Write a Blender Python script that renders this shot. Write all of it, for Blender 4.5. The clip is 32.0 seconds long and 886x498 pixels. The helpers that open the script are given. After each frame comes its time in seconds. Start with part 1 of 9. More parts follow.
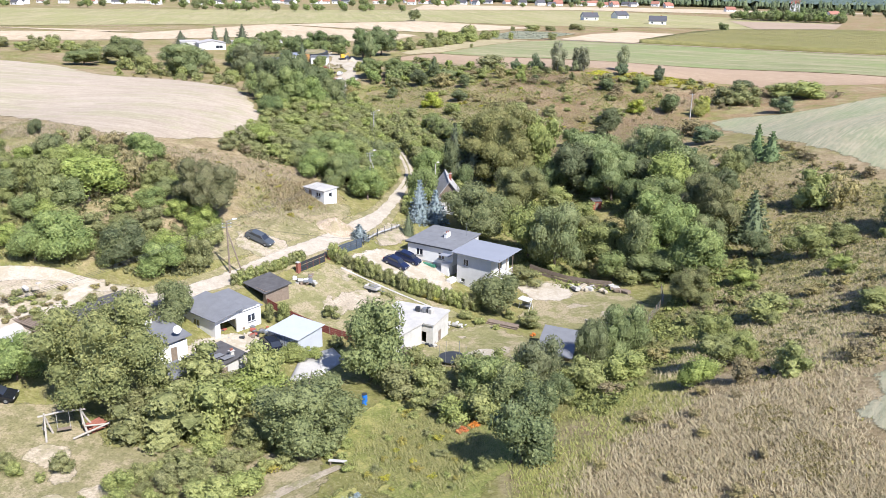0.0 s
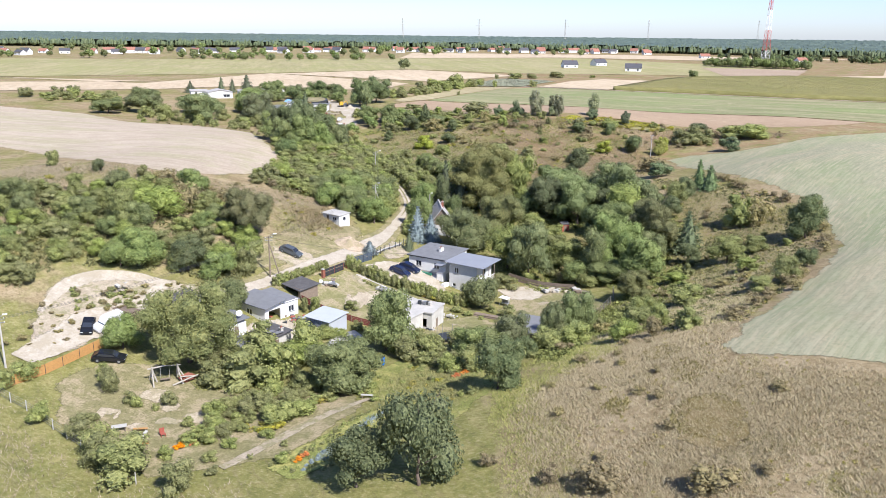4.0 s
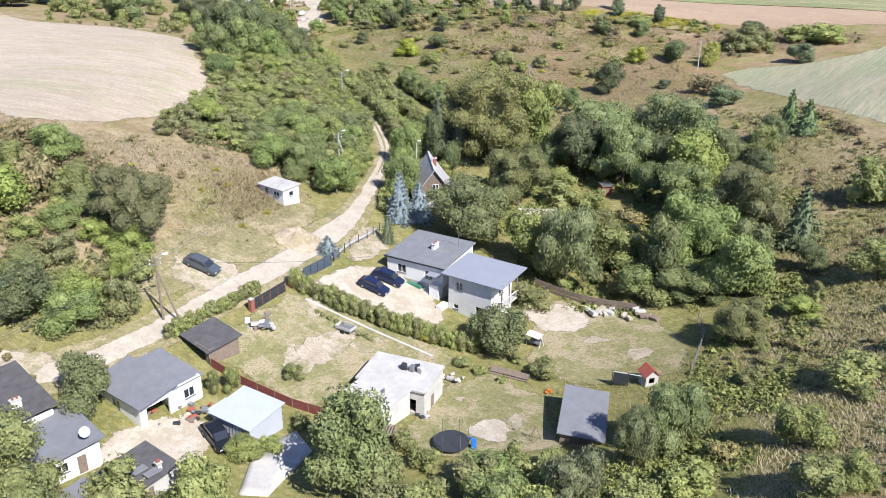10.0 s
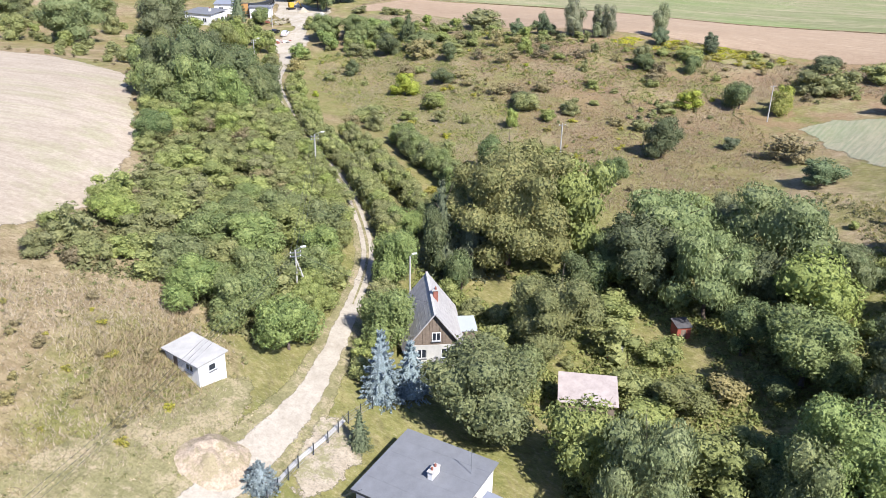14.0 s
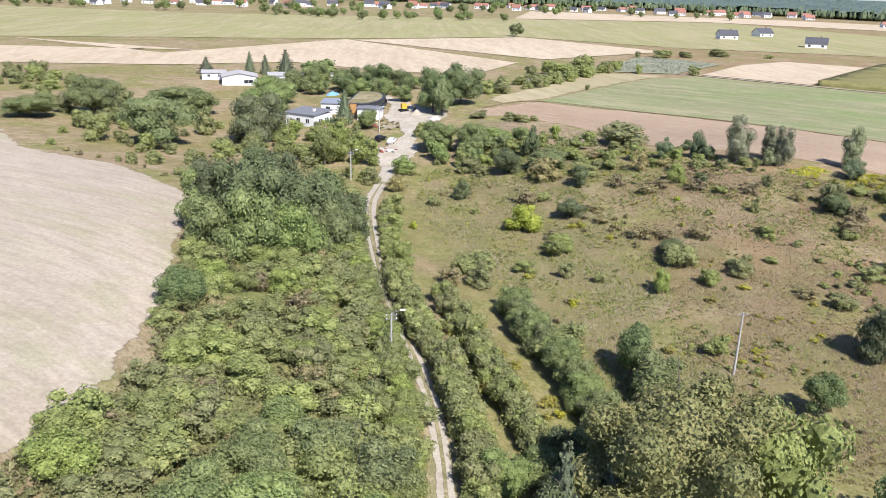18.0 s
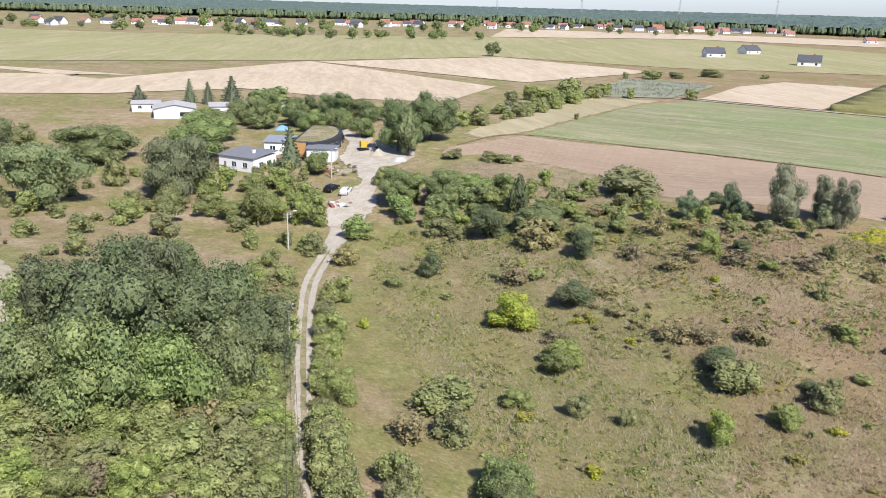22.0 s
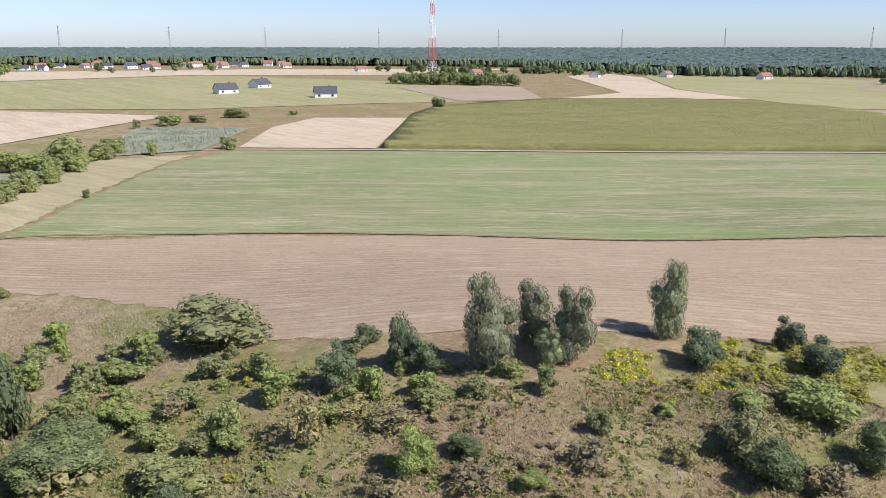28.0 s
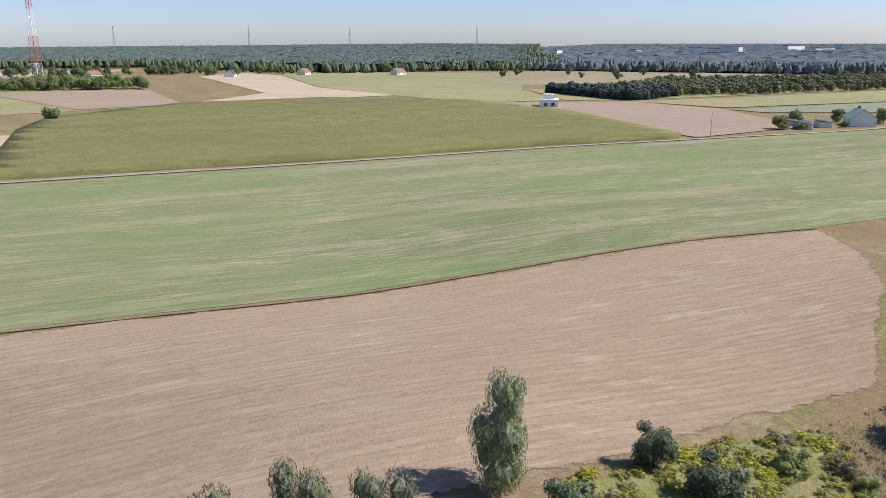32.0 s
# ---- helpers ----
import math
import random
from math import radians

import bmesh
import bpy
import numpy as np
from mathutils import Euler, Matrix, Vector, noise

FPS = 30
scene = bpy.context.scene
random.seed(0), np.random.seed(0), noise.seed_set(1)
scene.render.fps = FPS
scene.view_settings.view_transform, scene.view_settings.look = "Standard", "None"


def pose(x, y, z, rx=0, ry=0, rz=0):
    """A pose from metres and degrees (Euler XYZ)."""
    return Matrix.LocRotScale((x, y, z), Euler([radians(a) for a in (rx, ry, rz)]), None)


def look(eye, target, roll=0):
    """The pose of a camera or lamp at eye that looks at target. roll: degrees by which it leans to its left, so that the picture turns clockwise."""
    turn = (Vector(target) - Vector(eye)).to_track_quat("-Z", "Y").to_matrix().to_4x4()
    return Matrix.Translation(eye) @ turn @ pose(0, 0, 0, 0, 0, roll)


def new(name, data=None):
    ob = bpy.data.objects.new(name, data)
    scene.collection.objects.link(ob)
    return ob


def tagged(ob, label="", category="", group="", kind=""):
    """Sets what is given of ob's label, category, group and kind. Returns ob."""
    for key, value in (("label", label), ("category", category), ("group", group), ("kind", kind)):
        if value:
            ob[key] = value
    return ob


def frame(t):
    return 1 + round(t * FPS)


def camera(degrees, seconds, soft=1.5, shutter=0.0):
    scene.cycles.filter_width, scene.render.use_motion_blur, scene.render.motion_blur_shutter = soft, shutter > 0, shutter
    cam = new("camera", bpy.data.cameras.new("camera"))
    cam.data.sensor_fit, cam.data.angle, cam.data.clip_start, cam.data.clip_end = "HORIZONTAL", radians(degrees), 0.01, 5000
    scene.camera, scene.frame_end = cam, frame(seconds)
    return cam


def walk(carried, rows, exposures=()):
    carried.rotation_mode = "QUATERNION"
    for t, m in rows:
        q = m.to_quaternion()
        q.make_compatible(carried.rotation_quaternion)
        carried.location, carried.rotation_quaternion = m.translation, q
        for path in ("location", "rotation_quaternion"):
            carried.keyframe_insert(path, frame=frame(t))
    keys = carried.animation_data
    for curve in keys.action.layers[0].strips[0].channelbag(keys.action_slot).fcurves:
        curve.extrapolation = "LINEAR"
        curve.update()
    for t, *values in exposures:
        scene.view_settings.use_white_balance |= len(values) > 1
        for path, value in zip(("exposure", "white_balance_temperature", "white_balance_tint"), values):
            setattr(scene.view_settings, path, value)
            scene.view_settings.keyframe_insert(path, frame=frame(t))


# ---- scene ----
cam = camera(57.61, 32.0, soft=0.8)
PATH = [
    (0, (1.63, 36.10, 38.88), (-0.54, 131.10, 7.74), 0.88),
    (0.5, (1.67, 36.14, 38.85), (-0.55, 131.92, 10.19), 0.89),
    (1, (1.70, 36.67, 38.79), (-0.53, 132.55, 10.47), 0.91),
    (1.5, (2.06, 48.46, 37.40), (-0.82, 143.80, 7.36), 0.98),
    (2, (2.01, 39.61, 38.51), (-0.56, 135.34, 9.70), 0.96),
    (2.5, (1.43, 25.54, 39.87), (-0.11, 121.88, 13.12), 0.76),
    (3, (1.13, 10.28, 41.60), (0.20, 107.06, 16.45), 0.64),
    (3.5, (1.20, 2.38, 42.59), (0.31, 99.09, 17.17), 0.63),
    (5.5, (0.13, 14.23, 42.19), (-0.39, 109.79, 12.72), 0.58),
    (6, (-0.03, 18.53, 42.31), (-0.56, 113.56, 11.16), 0.59),
    (6.5, (-0.19, 23.30, 42.44), (-0.72, 117.77, 9.65), 0.62),
    (7, (-0.54, 28.49, 42.47), (-0.96, 122.23, 7.63), 0.63),
    (7.5, (-0.60, 33.93, 42.61), (-1.11, 127.01, 6.06), 0.62),
    (8, (-0.55, 39.57, 42.70), (-1.07, 132.39, 5.48), 0.51),
    (8.5, (-0.60, 45.44, 42.88), (-0.70, 137.94, 4.89), 0.52),
    (9, (-0.66, 51.58, 42.93), (-0.73, 143.73, 4.10), 0.50),
    (9.5, (-0.84, 57.95, 43.24), (-0.41, 149.98, 4.12), 0.54),
    (10, (-1.11, 64.55, 43.35), (0.18, 156.18, 3.33), 0.66),
    (10.5, (-1.30, 71.14, 43.53), (0.26, 162.80, 3.59), 0.84),
    (11, (-1.40, 77.45, 43.82), (0.18, 168.35, 2.17), 0.82),
    (11.5, (-1.47, 83.72, 44.00), (0.15, 174.03, 1.09), 0.90),
    (12, (-1.52, 89.80, 44.22), (0.09, 179.91, 0.90), 0.88),
    (12.5, (-1.42, 95.66, 44.38), (0.09, 186.59, 2.81), 0.92),
    (13, (-0.92, 101.37, 44.69), (0.22, 192.84, 4.30), 0.98),
    (13.5, (-0.90, 107.20, 44.81), (0.29, 198.70, 4.48), 1.15),
    (15.5, (-0.89, 130.20, 44.94), (-1.14, 221.52, 4.20), 1.58),
    (16, (-1.86, 135.30, 45.70), (-1.60, 226.34, 4.33), 1.50),
    (16.5, (-2.59, 139.91, 45.82), (-9.41, 231.43, 6.11), 1.67),
    (17, (-2.34, 144.99, 45.70), (-10.36, 237.77, 9.25), 1.75),
    (17.5, (-2.59, 150.44, 45.85), (-11.71, 244.37, 12.77), 1.81),
    (18, (-2.57, 155.92, 45.88), (-16.31, 249.83, 14.39), 1.82),
    (18.5, (-2.76, 161.11, 45.96), (-16.50, 255.25, 15.15), 1.82),
    (19, (-3.00, 166.56, 45.83), (-16.80, 260.72, 15.11), 1.82),
    (19.5, (-3.41, 171.89, 45.78), (-17.26, 266.28, 15.79), 1.80),
    (20, (-3.84, 177.02, 45.55), (-17.75, 271.56, 16.10), 1.73),
    (20.5, (-4.39, 182.19, 45.57), (-18.34, 276.72, 16.06), 1.67),
    (21, (-5.03, 187.67, 45.49), (-19.07, 282.17, 15.95), 1.57),
    (21.5, (-5.79, 193.58, 45.35), (-19.38, 288.14, 15.80), 1.53),
    (22, (-6.61, 199.43, 45.18), (-17.85, 294.33, 15.70), 1.49),
    (22.5, (-7.53, 206.07, 44.68), (-12.11, 301.85, 16.28), 1.44),
    (23, (-8.27, 212.52, 44.40), (-7.03, 308.77, 17.31), 1.08),
    (23.5, (-9.18, 218.62, 44.63), (-3.57, 315.11, 18.97), 1.18),
    (24, (-9.67, 224.70, 44.73), (1.71, 320.69, 19.10), 1.06),
    (24.5, (-10.11, 230.77, 44.90), (7.50, 325.82, 19.32), 0.83),
    (25, (-10.23, 237.14, 44.48), (12.32, 331.36, 19.72), 0.72),
    (25.5, (-10.21, 243.02, 44.34), (16.69, 336.11, 19.62), 0.57),
    (27.5, (-6.40, 267.06, 43.60), (33.67, 355.29, 18.89), 0.27),
    (28, (-5.22, 272.27, 43.50), (38.81, 358.58, 18.77), 0.19),
    (28.5, (-3.88, 277.32, 43.38), (44.47, 361.28, 18.61), 0.13),
    (29, (-2.39, 282.19, 43.39), (50.57, 363.29, 18.55), 0.09),
    (29.5, (-0.64, 287.01, 43.31), (56.53, 365.21, 18.47), 0.07),
    (30, (1.70, 291.90, 43.13), (62.00, 367.72, 18.30), -0.01),
    (30.5, (4.19, 296.57, 43.12), (68.97, 368.56, 18.21), 0.01),
    (31, (6.96, 301.25, 43.10), (75.31, 369.85, 18.14), -0.14),
    (31.5, (10.03, 305.90, 42.97), (82.51, 370.13, 18.06), -0.09),
    (32, (13.34, 310.43, 42.95), (90.08, 369.48, 17.96), -0.20),
]
walk(cam, [(t, look(eye, target, roll)) for t, eye, target, roll in PATH],
     exposures=[(0, 0.80), (2, 0.80), (3, 0.69), (6, 0.65), (8.5, 0.82), (11, 0.70), (13, 0.72), (16, 0.92), (17.5, 0.64), (20, 0.56), (23, 0.43), (25.5, 0.26), (28, 0.34), (32, 0.18)])

# ---- world, sun ----
SUN_AZ, SUN_EL = radians(-53), radians(46)          # azimuth from +x towards +y
world = bpy.data.worlds.new("sky_world")
scene.world = world
world.use_nodes = True
wn = world.node_tree.nodes
sky = wn.new("ShaderNodeTexSky")
sky.sky_type, sky.sun_disc, sky.sun_elevation = "NISHITA", False, SUN_EL
sky.sun_rotation = math.pi / 2 - SUN_AZ
sky.air_density, sky.dust_density, sky.ozone_density = 0.8, 0.4, 2.0
wn["Background"].inputs["Strength"].default_value = 0.102
tint = wn.new("ShaderNodeMix")
tint.data_type, tint.blend_type = "RGBA", "MULTIPLY"
tint.inputs[0].default_value, tint.inputs[7].default_value = 1.0, (0.92, 0.97, 1.24, 1)
world.node_tree.links.new(sky.outputs[0], tint.inputs[6])
world.node_tree.links.new(tint.outputs[2], wn["Background"].inputs["Color"])
sun_data = bpy.data.lights.new("sun", "SUN")
sun_data.energy, sun_data.angle, sun_data.color = 5.0, radians(0.55), (1.0, 0.975, 0.975)
sun = new("sun", sun_data)
sun_from = Vector((math.cos(SUN_EL) * math.cos(SUN_AZ), math.cos(SUN_EL) * math.sin(SUN_AZ), math.sin(SUN_EL)))
sun.matrix_world = look(sun_from * 100, (0, 0, 0))


# ---- materials ----
def material(name, rough=0.9, metal=0.0, spec=0.3):
    m = bpy.data.materials.new(name)
    m.use_nodes = True
    b = m.node_tree.nodes["Principled BSDF"]
    b.inputs["Roughness"].default_value, b.inputs["Metallic"].default_value = rough, metal
    b.inputs["Specular IOR Level"].default_value = spec
    return m, m.node_tree.nodes, m.node_tree.links, b


def noise_tex(n, l, scale, detail=4.0, vec=None, rough=0.6):
    t = n.new("ShaderNodeTexNoise")
    t.inputs["Scale"].default_value, t.inputs["Detail"].default_value, t.inputs["Roughness"].default_value = scale, detail, rough
    if vec is not None:
        l.new(vec, t.inputs["Vector"])
    return t.outputs["Fac"]


def ramp(n, l, fac, stops):
    r = n.new("ShaderNodeValToRGB")
    while len(r.color_ramp.elements) < len(stops):
        r.color_ramp.elements.new(0.5)
    for e, (p, c) in zip(r.color_ramp.elements, stops):
        e.position, e.color = p, (*c, 1) if not isinstance(c, float) else (c, c, c, 1)
    l.new(fac, r.inputs["Fac"])
    return r.outputs["Color"]


def mix(n, l, fac, a, b, mode="MIX"):
    x = n.new("ShaderNodeMix")
    x.data_type, x.blend_type = "RGBA", mode
    for sock, v in ((x.inputs[0], fac), (x.inputs[6], a), (x.inputs[7], b)):
        if hasattr(v, "links"):
            l.new(v, sock)
        else:
            sock.default_value = v if isinstance(v, float) else (*v, 1)
    return x.outputs[2]


def bump(n, l, bsdf, height, strength=0.5, distance=0.1):
    b = n.new("ShaderNodeBump")
    b.inputs["Strength"].default_value, b.inputs["Distance"].default_value = strength, distance
    l.new(height, b.inputs["Height"])
    l.new(b.outputs[0], bsdf.inputs["Normal"])


def places(n, l, turn=0.0, sx=1.0, sy=1.0):
    g = n.new("ShaderNodeNewGeometry")
    r, m = n.new("ShaderNodeMapping"), n.new("ShaderNodeMapping")
    r.inputs["Rotation"].default_value = (0, 0, radians(turn))
    m.inputs["Scale"].default_value = (sx, sy, 1)
    l.new(g.outputs["Position"], r.inputs["Vector"])
    l.new(r.outputs[0], m.inputs["Vector"])
    return m.outputs[0]


def plain(name, color, rough=0.8, metal=0.0, vary=0.25, scale=1.5, relief=0.0, spec=0.3):
    """Paint, plaster or metal with soft stains and fine grain."""
    m, n, l, b = material(name, rough, metal, spec)
    p = n.new("ShaderNodeTexCoord").outputs["Object"]
    f = noise_tex(n, l, scale, 6, p, 0.7)
    g = noise_tex(n, l, scale * 14, 3, p)
    dark = tuple(c * (1 - vary) for c in color)
    c = mix(n, l, ramp(n, l, f, [(0.35, 0.0), (0.68, 1.0)]), dark, color)
    c = mix(n, l, 0.25, c, ramp(n, l, g, [(0.3, dark), (0.7, tuple(min(1, v * 1.1) for v in color))]))
    l.new(c, b.inputs["Base Color"])
    if relief:
        bump(n, l, b, g, relief, 0.03)
    return m


def leaf_material(name, tones, thin=0.3, shade_mottle=True):
    """Leaves: three tones from clump to clump, a shift from plant to plant, some light passing through, painted shade
    of gaps.
    """
    m, n, l, b = material(name, 0.6, 0, 0.15)
    g = n.new("ShaderNodeNewGeometry")
    o = n.new("ShaderNodeObjectInfo")
    c = ramp(n, l, g.outputs["Random Per Island"], [(0.0, tones[0]), (0.55, tones[1]), (1.0, tones[2])])
    h = n.new("ShaderNodeHueSaturation")
    for sock, lo, hi in (("Hue", 0.485, 0.515), ("Value", 0.78, 1.22), ("Saturation", 0.85, 1.1)):
        r = n.new("ShaderNodeMapRange")
        r.inputs["To Min"].default_value, r.inputs["To Max"].default_value = lo, hi
        l.new(o.outputs["Random"], r.inputs["Value"])
        l.new(r.outputs[0], h.inputs[sock])
    f = noise_tex(n, l, 0.6, 3, g.outputs["Position"])
    l.new(mix(n, l, ramp(n, l, f, [(0.38, 0.0), (0.66, 0.5)]), c, tones[2]), h.inputs["Color"])
    # dark noise paints the shade in foliage gaps, with paler flecks between
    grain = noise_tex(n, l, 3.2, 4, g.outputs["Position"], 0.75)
    shade = h.outputs[0] if not shade_mottle else mix(n, l, ramp(n, l, grain, [(0.34, 0.6), (0.52, 0.0)]), h.outputs[0], tuple(v * 0.5 for v in tones[0]))
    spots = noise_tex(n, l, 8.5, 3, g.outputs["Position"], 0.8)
    if shade_mottle:
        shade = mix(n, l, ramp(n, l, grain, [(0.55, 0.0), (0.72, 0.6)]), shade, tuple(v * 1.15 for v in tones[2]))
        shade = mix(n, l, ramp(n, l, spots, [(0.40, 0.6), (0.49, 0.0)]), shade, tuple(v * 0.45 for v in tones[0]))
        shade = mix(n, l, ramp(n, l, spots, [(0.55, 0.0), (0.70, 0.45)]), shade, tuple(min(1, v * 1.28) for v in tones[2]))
    l.new(shade, b.inputs["Base Color"])
    bump(n, l, b, grain, 0.7, 0.12)
    t = n.new("ShaderNodeBsdfTranslucent")
    l.new(shade, t.inputs["Color"])
    x = n.new("ShaderNodeMixShader")
    x.inputs[0].default_value = thin
    l.new(b.outputs[0], x.inputs[1])
    l.new(t.outputs[0], x.inputs[2])
    l.new(x.outputs[0], n["Material Output"].inputs["Surface"])
    return m


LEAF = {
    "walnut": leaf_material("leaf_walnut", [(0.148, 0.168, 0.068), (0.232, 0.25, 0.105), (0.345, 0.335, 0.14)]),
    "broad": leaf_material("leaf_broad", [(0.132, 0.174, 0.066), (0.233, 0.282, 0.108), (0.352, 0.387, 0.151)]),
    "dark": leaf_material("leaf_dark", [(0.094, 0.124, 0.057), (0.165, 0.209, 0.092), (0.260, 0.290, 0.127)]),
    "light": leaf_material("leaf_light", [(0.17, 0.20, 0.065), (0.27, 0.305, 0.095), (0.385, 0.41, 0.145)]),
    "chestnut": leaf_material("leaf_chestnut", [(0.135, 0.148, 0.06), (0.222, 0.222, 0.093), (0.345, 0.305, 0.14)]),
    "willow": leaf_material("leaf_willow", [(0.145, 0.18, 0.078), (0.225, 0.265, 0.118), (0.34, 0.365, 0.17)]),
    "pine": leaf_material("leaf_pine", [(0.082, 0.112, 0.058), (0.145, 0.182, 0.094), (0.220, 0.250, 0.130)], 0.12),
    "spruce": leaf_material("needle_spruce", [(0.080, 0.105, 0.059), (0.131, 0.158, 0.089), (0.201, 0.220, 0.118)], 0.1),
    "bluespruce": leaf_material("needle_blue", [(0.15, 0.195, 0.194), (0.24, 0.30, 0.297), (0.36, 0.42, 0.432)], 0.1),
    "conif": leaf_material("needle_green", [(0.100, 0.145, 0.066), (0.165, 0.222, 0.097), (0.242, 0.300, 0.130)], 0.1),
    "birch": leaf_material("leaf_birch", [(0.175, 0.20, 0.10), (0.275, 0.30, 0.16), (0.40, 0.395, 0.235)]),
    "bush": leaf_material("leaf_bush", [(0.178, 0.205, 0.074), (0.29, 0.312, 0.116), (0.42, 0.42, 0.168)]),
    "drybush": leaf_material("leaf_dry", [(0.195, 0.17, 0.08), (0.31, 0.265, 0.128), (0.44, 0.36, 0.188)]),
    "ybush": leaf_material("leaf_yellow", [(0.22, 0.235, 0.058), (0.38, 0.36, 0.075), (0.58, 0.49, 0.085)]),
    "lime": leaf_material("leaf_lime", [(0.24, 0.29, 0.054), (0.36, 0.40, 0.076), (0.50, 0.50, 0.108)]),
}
M_BARK = plain("bark", (0.17, 0.13, 0.10), 0.95, vary=0.5, scale=4, relief=0.6)
M_BARK_WHITE = plain("birch_bark", (0.55, 0.53, 0.48), 0.9, vary=0.6, scale=5)


def shift_up(n, l, value, by):
    a = n.new("ShaderNodeMath")
    a.operation, a.inputs[1].default_value = "ADD", by
    l.new(value, a.inputs[0])
    return a.outputs[0]


def ragged_rim(n, l, b):
    """Worn rims: a ground cover breaks up into patches towards its outline."""
    at = n.new("ShaderNodeAttribute")
    at.attribute_name = "fray"
    patches = noise_tex(n, l, 0.9, 8, places(n, l, 50), 0.8)
    left = n.new("ShaderNodeMath")
    left.operation = "SUBTRACT"
    l.new(patches, left.inputs[0])
    l.new(at.outputs["Fac"], left.inputs[1])
    x = n.new("ShaderNodeMixShader")
    l.new(ramp(n, l, shift_up(n, l, left.outputs[0], 0.75), [(0.46, 0.0), (0.54, 1.0)]), x.inputs[0])
    l.new(n.new("ShaderNodeBsdfTransparent").outputs[0], x.inputs[1])
    l.new(b.outputs[0], x.inputs[2])
    l.new(x.outputs[0], n["Material Output"].inputs["Surface"])


def field_material(name, low, high, turn, pitch, patch, amount=0.5, relief=0.5, extra=None, drill=0.0, lush=None, straw=None):
    """Farmland: drill rows or swaths running one way, broad patches, clods."""
    m, n, l, b = material(name, 1.0, 0, 0.05)
    rows = noise_tex(n, l, 1.0, 3, places(n, l, turn, 0.02, 1 / pitch), 0.6)
    fine = noise_tex(n, l, 1.0, 4, places(n, l, turn, 0.10, 2.4 / pitch), 0.7)
    wide = noise_tex(n, l, patch, 5, places(n, l, turn, 0.4, 1.0), 0.6)
    grain = noise_tex(n, l, 1.6, 8, places(n, l), 0.85)
    c = ramp(n, l, rows, [(0.36, low), (0.64, high)])
    w = ramp(n, l, wide, [(0.32, low), (0.68, high)])
    c = mix(n, l, amount, w, c)
    if extra:
        spots = noise_tex(n, l, 1.0, 5, places(n, l, turn, 0.012, 0.16), 0.65)
        c = mix(n, l, ramp(n, l, spots, [(0.48, 0.0), (0.62, 0.8)]), c, extra)
    c = mix(n, l, ramp(n, l, fine, [(0.36, 0.34), (0.52, 0.0)]), c, tuple(v * 0.72 for v in low))
    c = mix(n, l, ramp(n, l, fine, [(0.54, 0.0), (0.70, 0.4)]), c, tuple(min(1, v * 1.15) for v in high))
    c = mix(n, l, ramp(n, l, grain, [(0.36, 0.5), (0.54, 0.0)]), c, tuple(v * 0.6 for v in low))
    c = mix(n, l, ramp(n, l, grain, [(0.55, 0.0), (0.70, 0.4)]), c, tuple(min(1, v * 1.2) for v in high))
    if lush:
        spots = noise_tex(n, l, 0.035, 6, places(n, l, turn, 0.5, 1.0), 0.7)
        c = mix(n, l, ramp(n, l, spots, [(0.42, 0.0), (0.62, 0.6)]), c, lush)
    if straw:
        lines = noise_tex(n, l, 1.0, 5, places(n, l, turn, 0.11, 1.35), 0.75)
        broken = noise_tex(n, l, 0.06, 5, places(n, l, turn, 0.6, 1.0), 0.7)
        f = mix(n, l, 1.0, ramp(n, l, lines, [(0.52, 0.0), (0.60, 0.75)]), ramp(n, l, broken, [(0.40, 0.1), (0.60, 1.0)]), "MULTIPLY")
        c = mix(n, l, f, c, straw)
    if drill:
        # straight drill rows, broken up along their length
        w = n.new("ShaderNodeTexWave")
        w.bands_direction, w.wave_profile = "Y", "SIN"
        w.inputs["Scale"].default_value, w.inputs["Distortion"].default_value = 0.314 / drill, 0.12
        w.inputs["Detail"].default_value, w.inputs["Detail Scale"].default_value = 2.0, 0.25
        l.new(places(n, l, turn), w.inputs["Vector"])
        gaps = noise_tex(n, l, 0.5, 5, places(n, l, turn, 0.5, 1.2), 0.75)
        f = mix(n, l, 1.0, ramp(n, l, w.outputs["Fac"], [(0.35, 0.0), (0.65, 0.42)]), ramp(n, l, gaps, [(0.42, 0.0), (0.58, 1.0)]), "MULTIPLY")
        c = mix(n, l, f, c, tuple(min(1, v * 1.09) for v in high))
    l.new(c, b.inputs["Base Color"])
    bump(n, l, b, grain, relief, 0.3)
    ragged_rim(n, l, b)
    return m


STRAW_DIR = 28.0
M_STUBBLE_A = field_material("stubble_pale", (0.385, 0.315, 0.235), (0.50, 0.42, 0.325), 20, 3.0, 0.03, 0.3, extra=(0.38, 0.35, 0.22))
M_STUBBLE_B = field_material("stubble_tan", (0.302, 0.216, 0.144), (0.396, 0.296, 0.201), STRAW_DIR, 0.9, 0.025, 0.2, drill=1.4, straw=(0.475, 0.375, 0.265))
M_GREEN = field_material("field_green", (0.18, 0.195, 0.095), (0.275, 0.265, 0.145), STRAW_DIR, 0.8, 0.02, 0.35, extra=(0.39, 0.325, 0.21), drill=1.9, lush=(0.165, 0.245, 0.075), straw=(0.47, 0.40, 0.27))
M_GREEN_R = field_material("field_clover", (0.255, 0.255, 0.165), (0.35, 0.33, 0.225), -52, 0.9, 0.03, 0.3, extra=(0.40, 0.34, 0.23), drill=1.2, lush=(0.215, 0.27, 0.13), straw=(0.42, 0.36, 0.25))
M_MAIZE = field_material("field_maize", (0.16, 0.16, 0.055), (0.29, 0.265, 0.11), 29, 0.9, 0.02, 0.4, 1.0, extra=(0.27, 0.235, 0.10), drill=2.2)
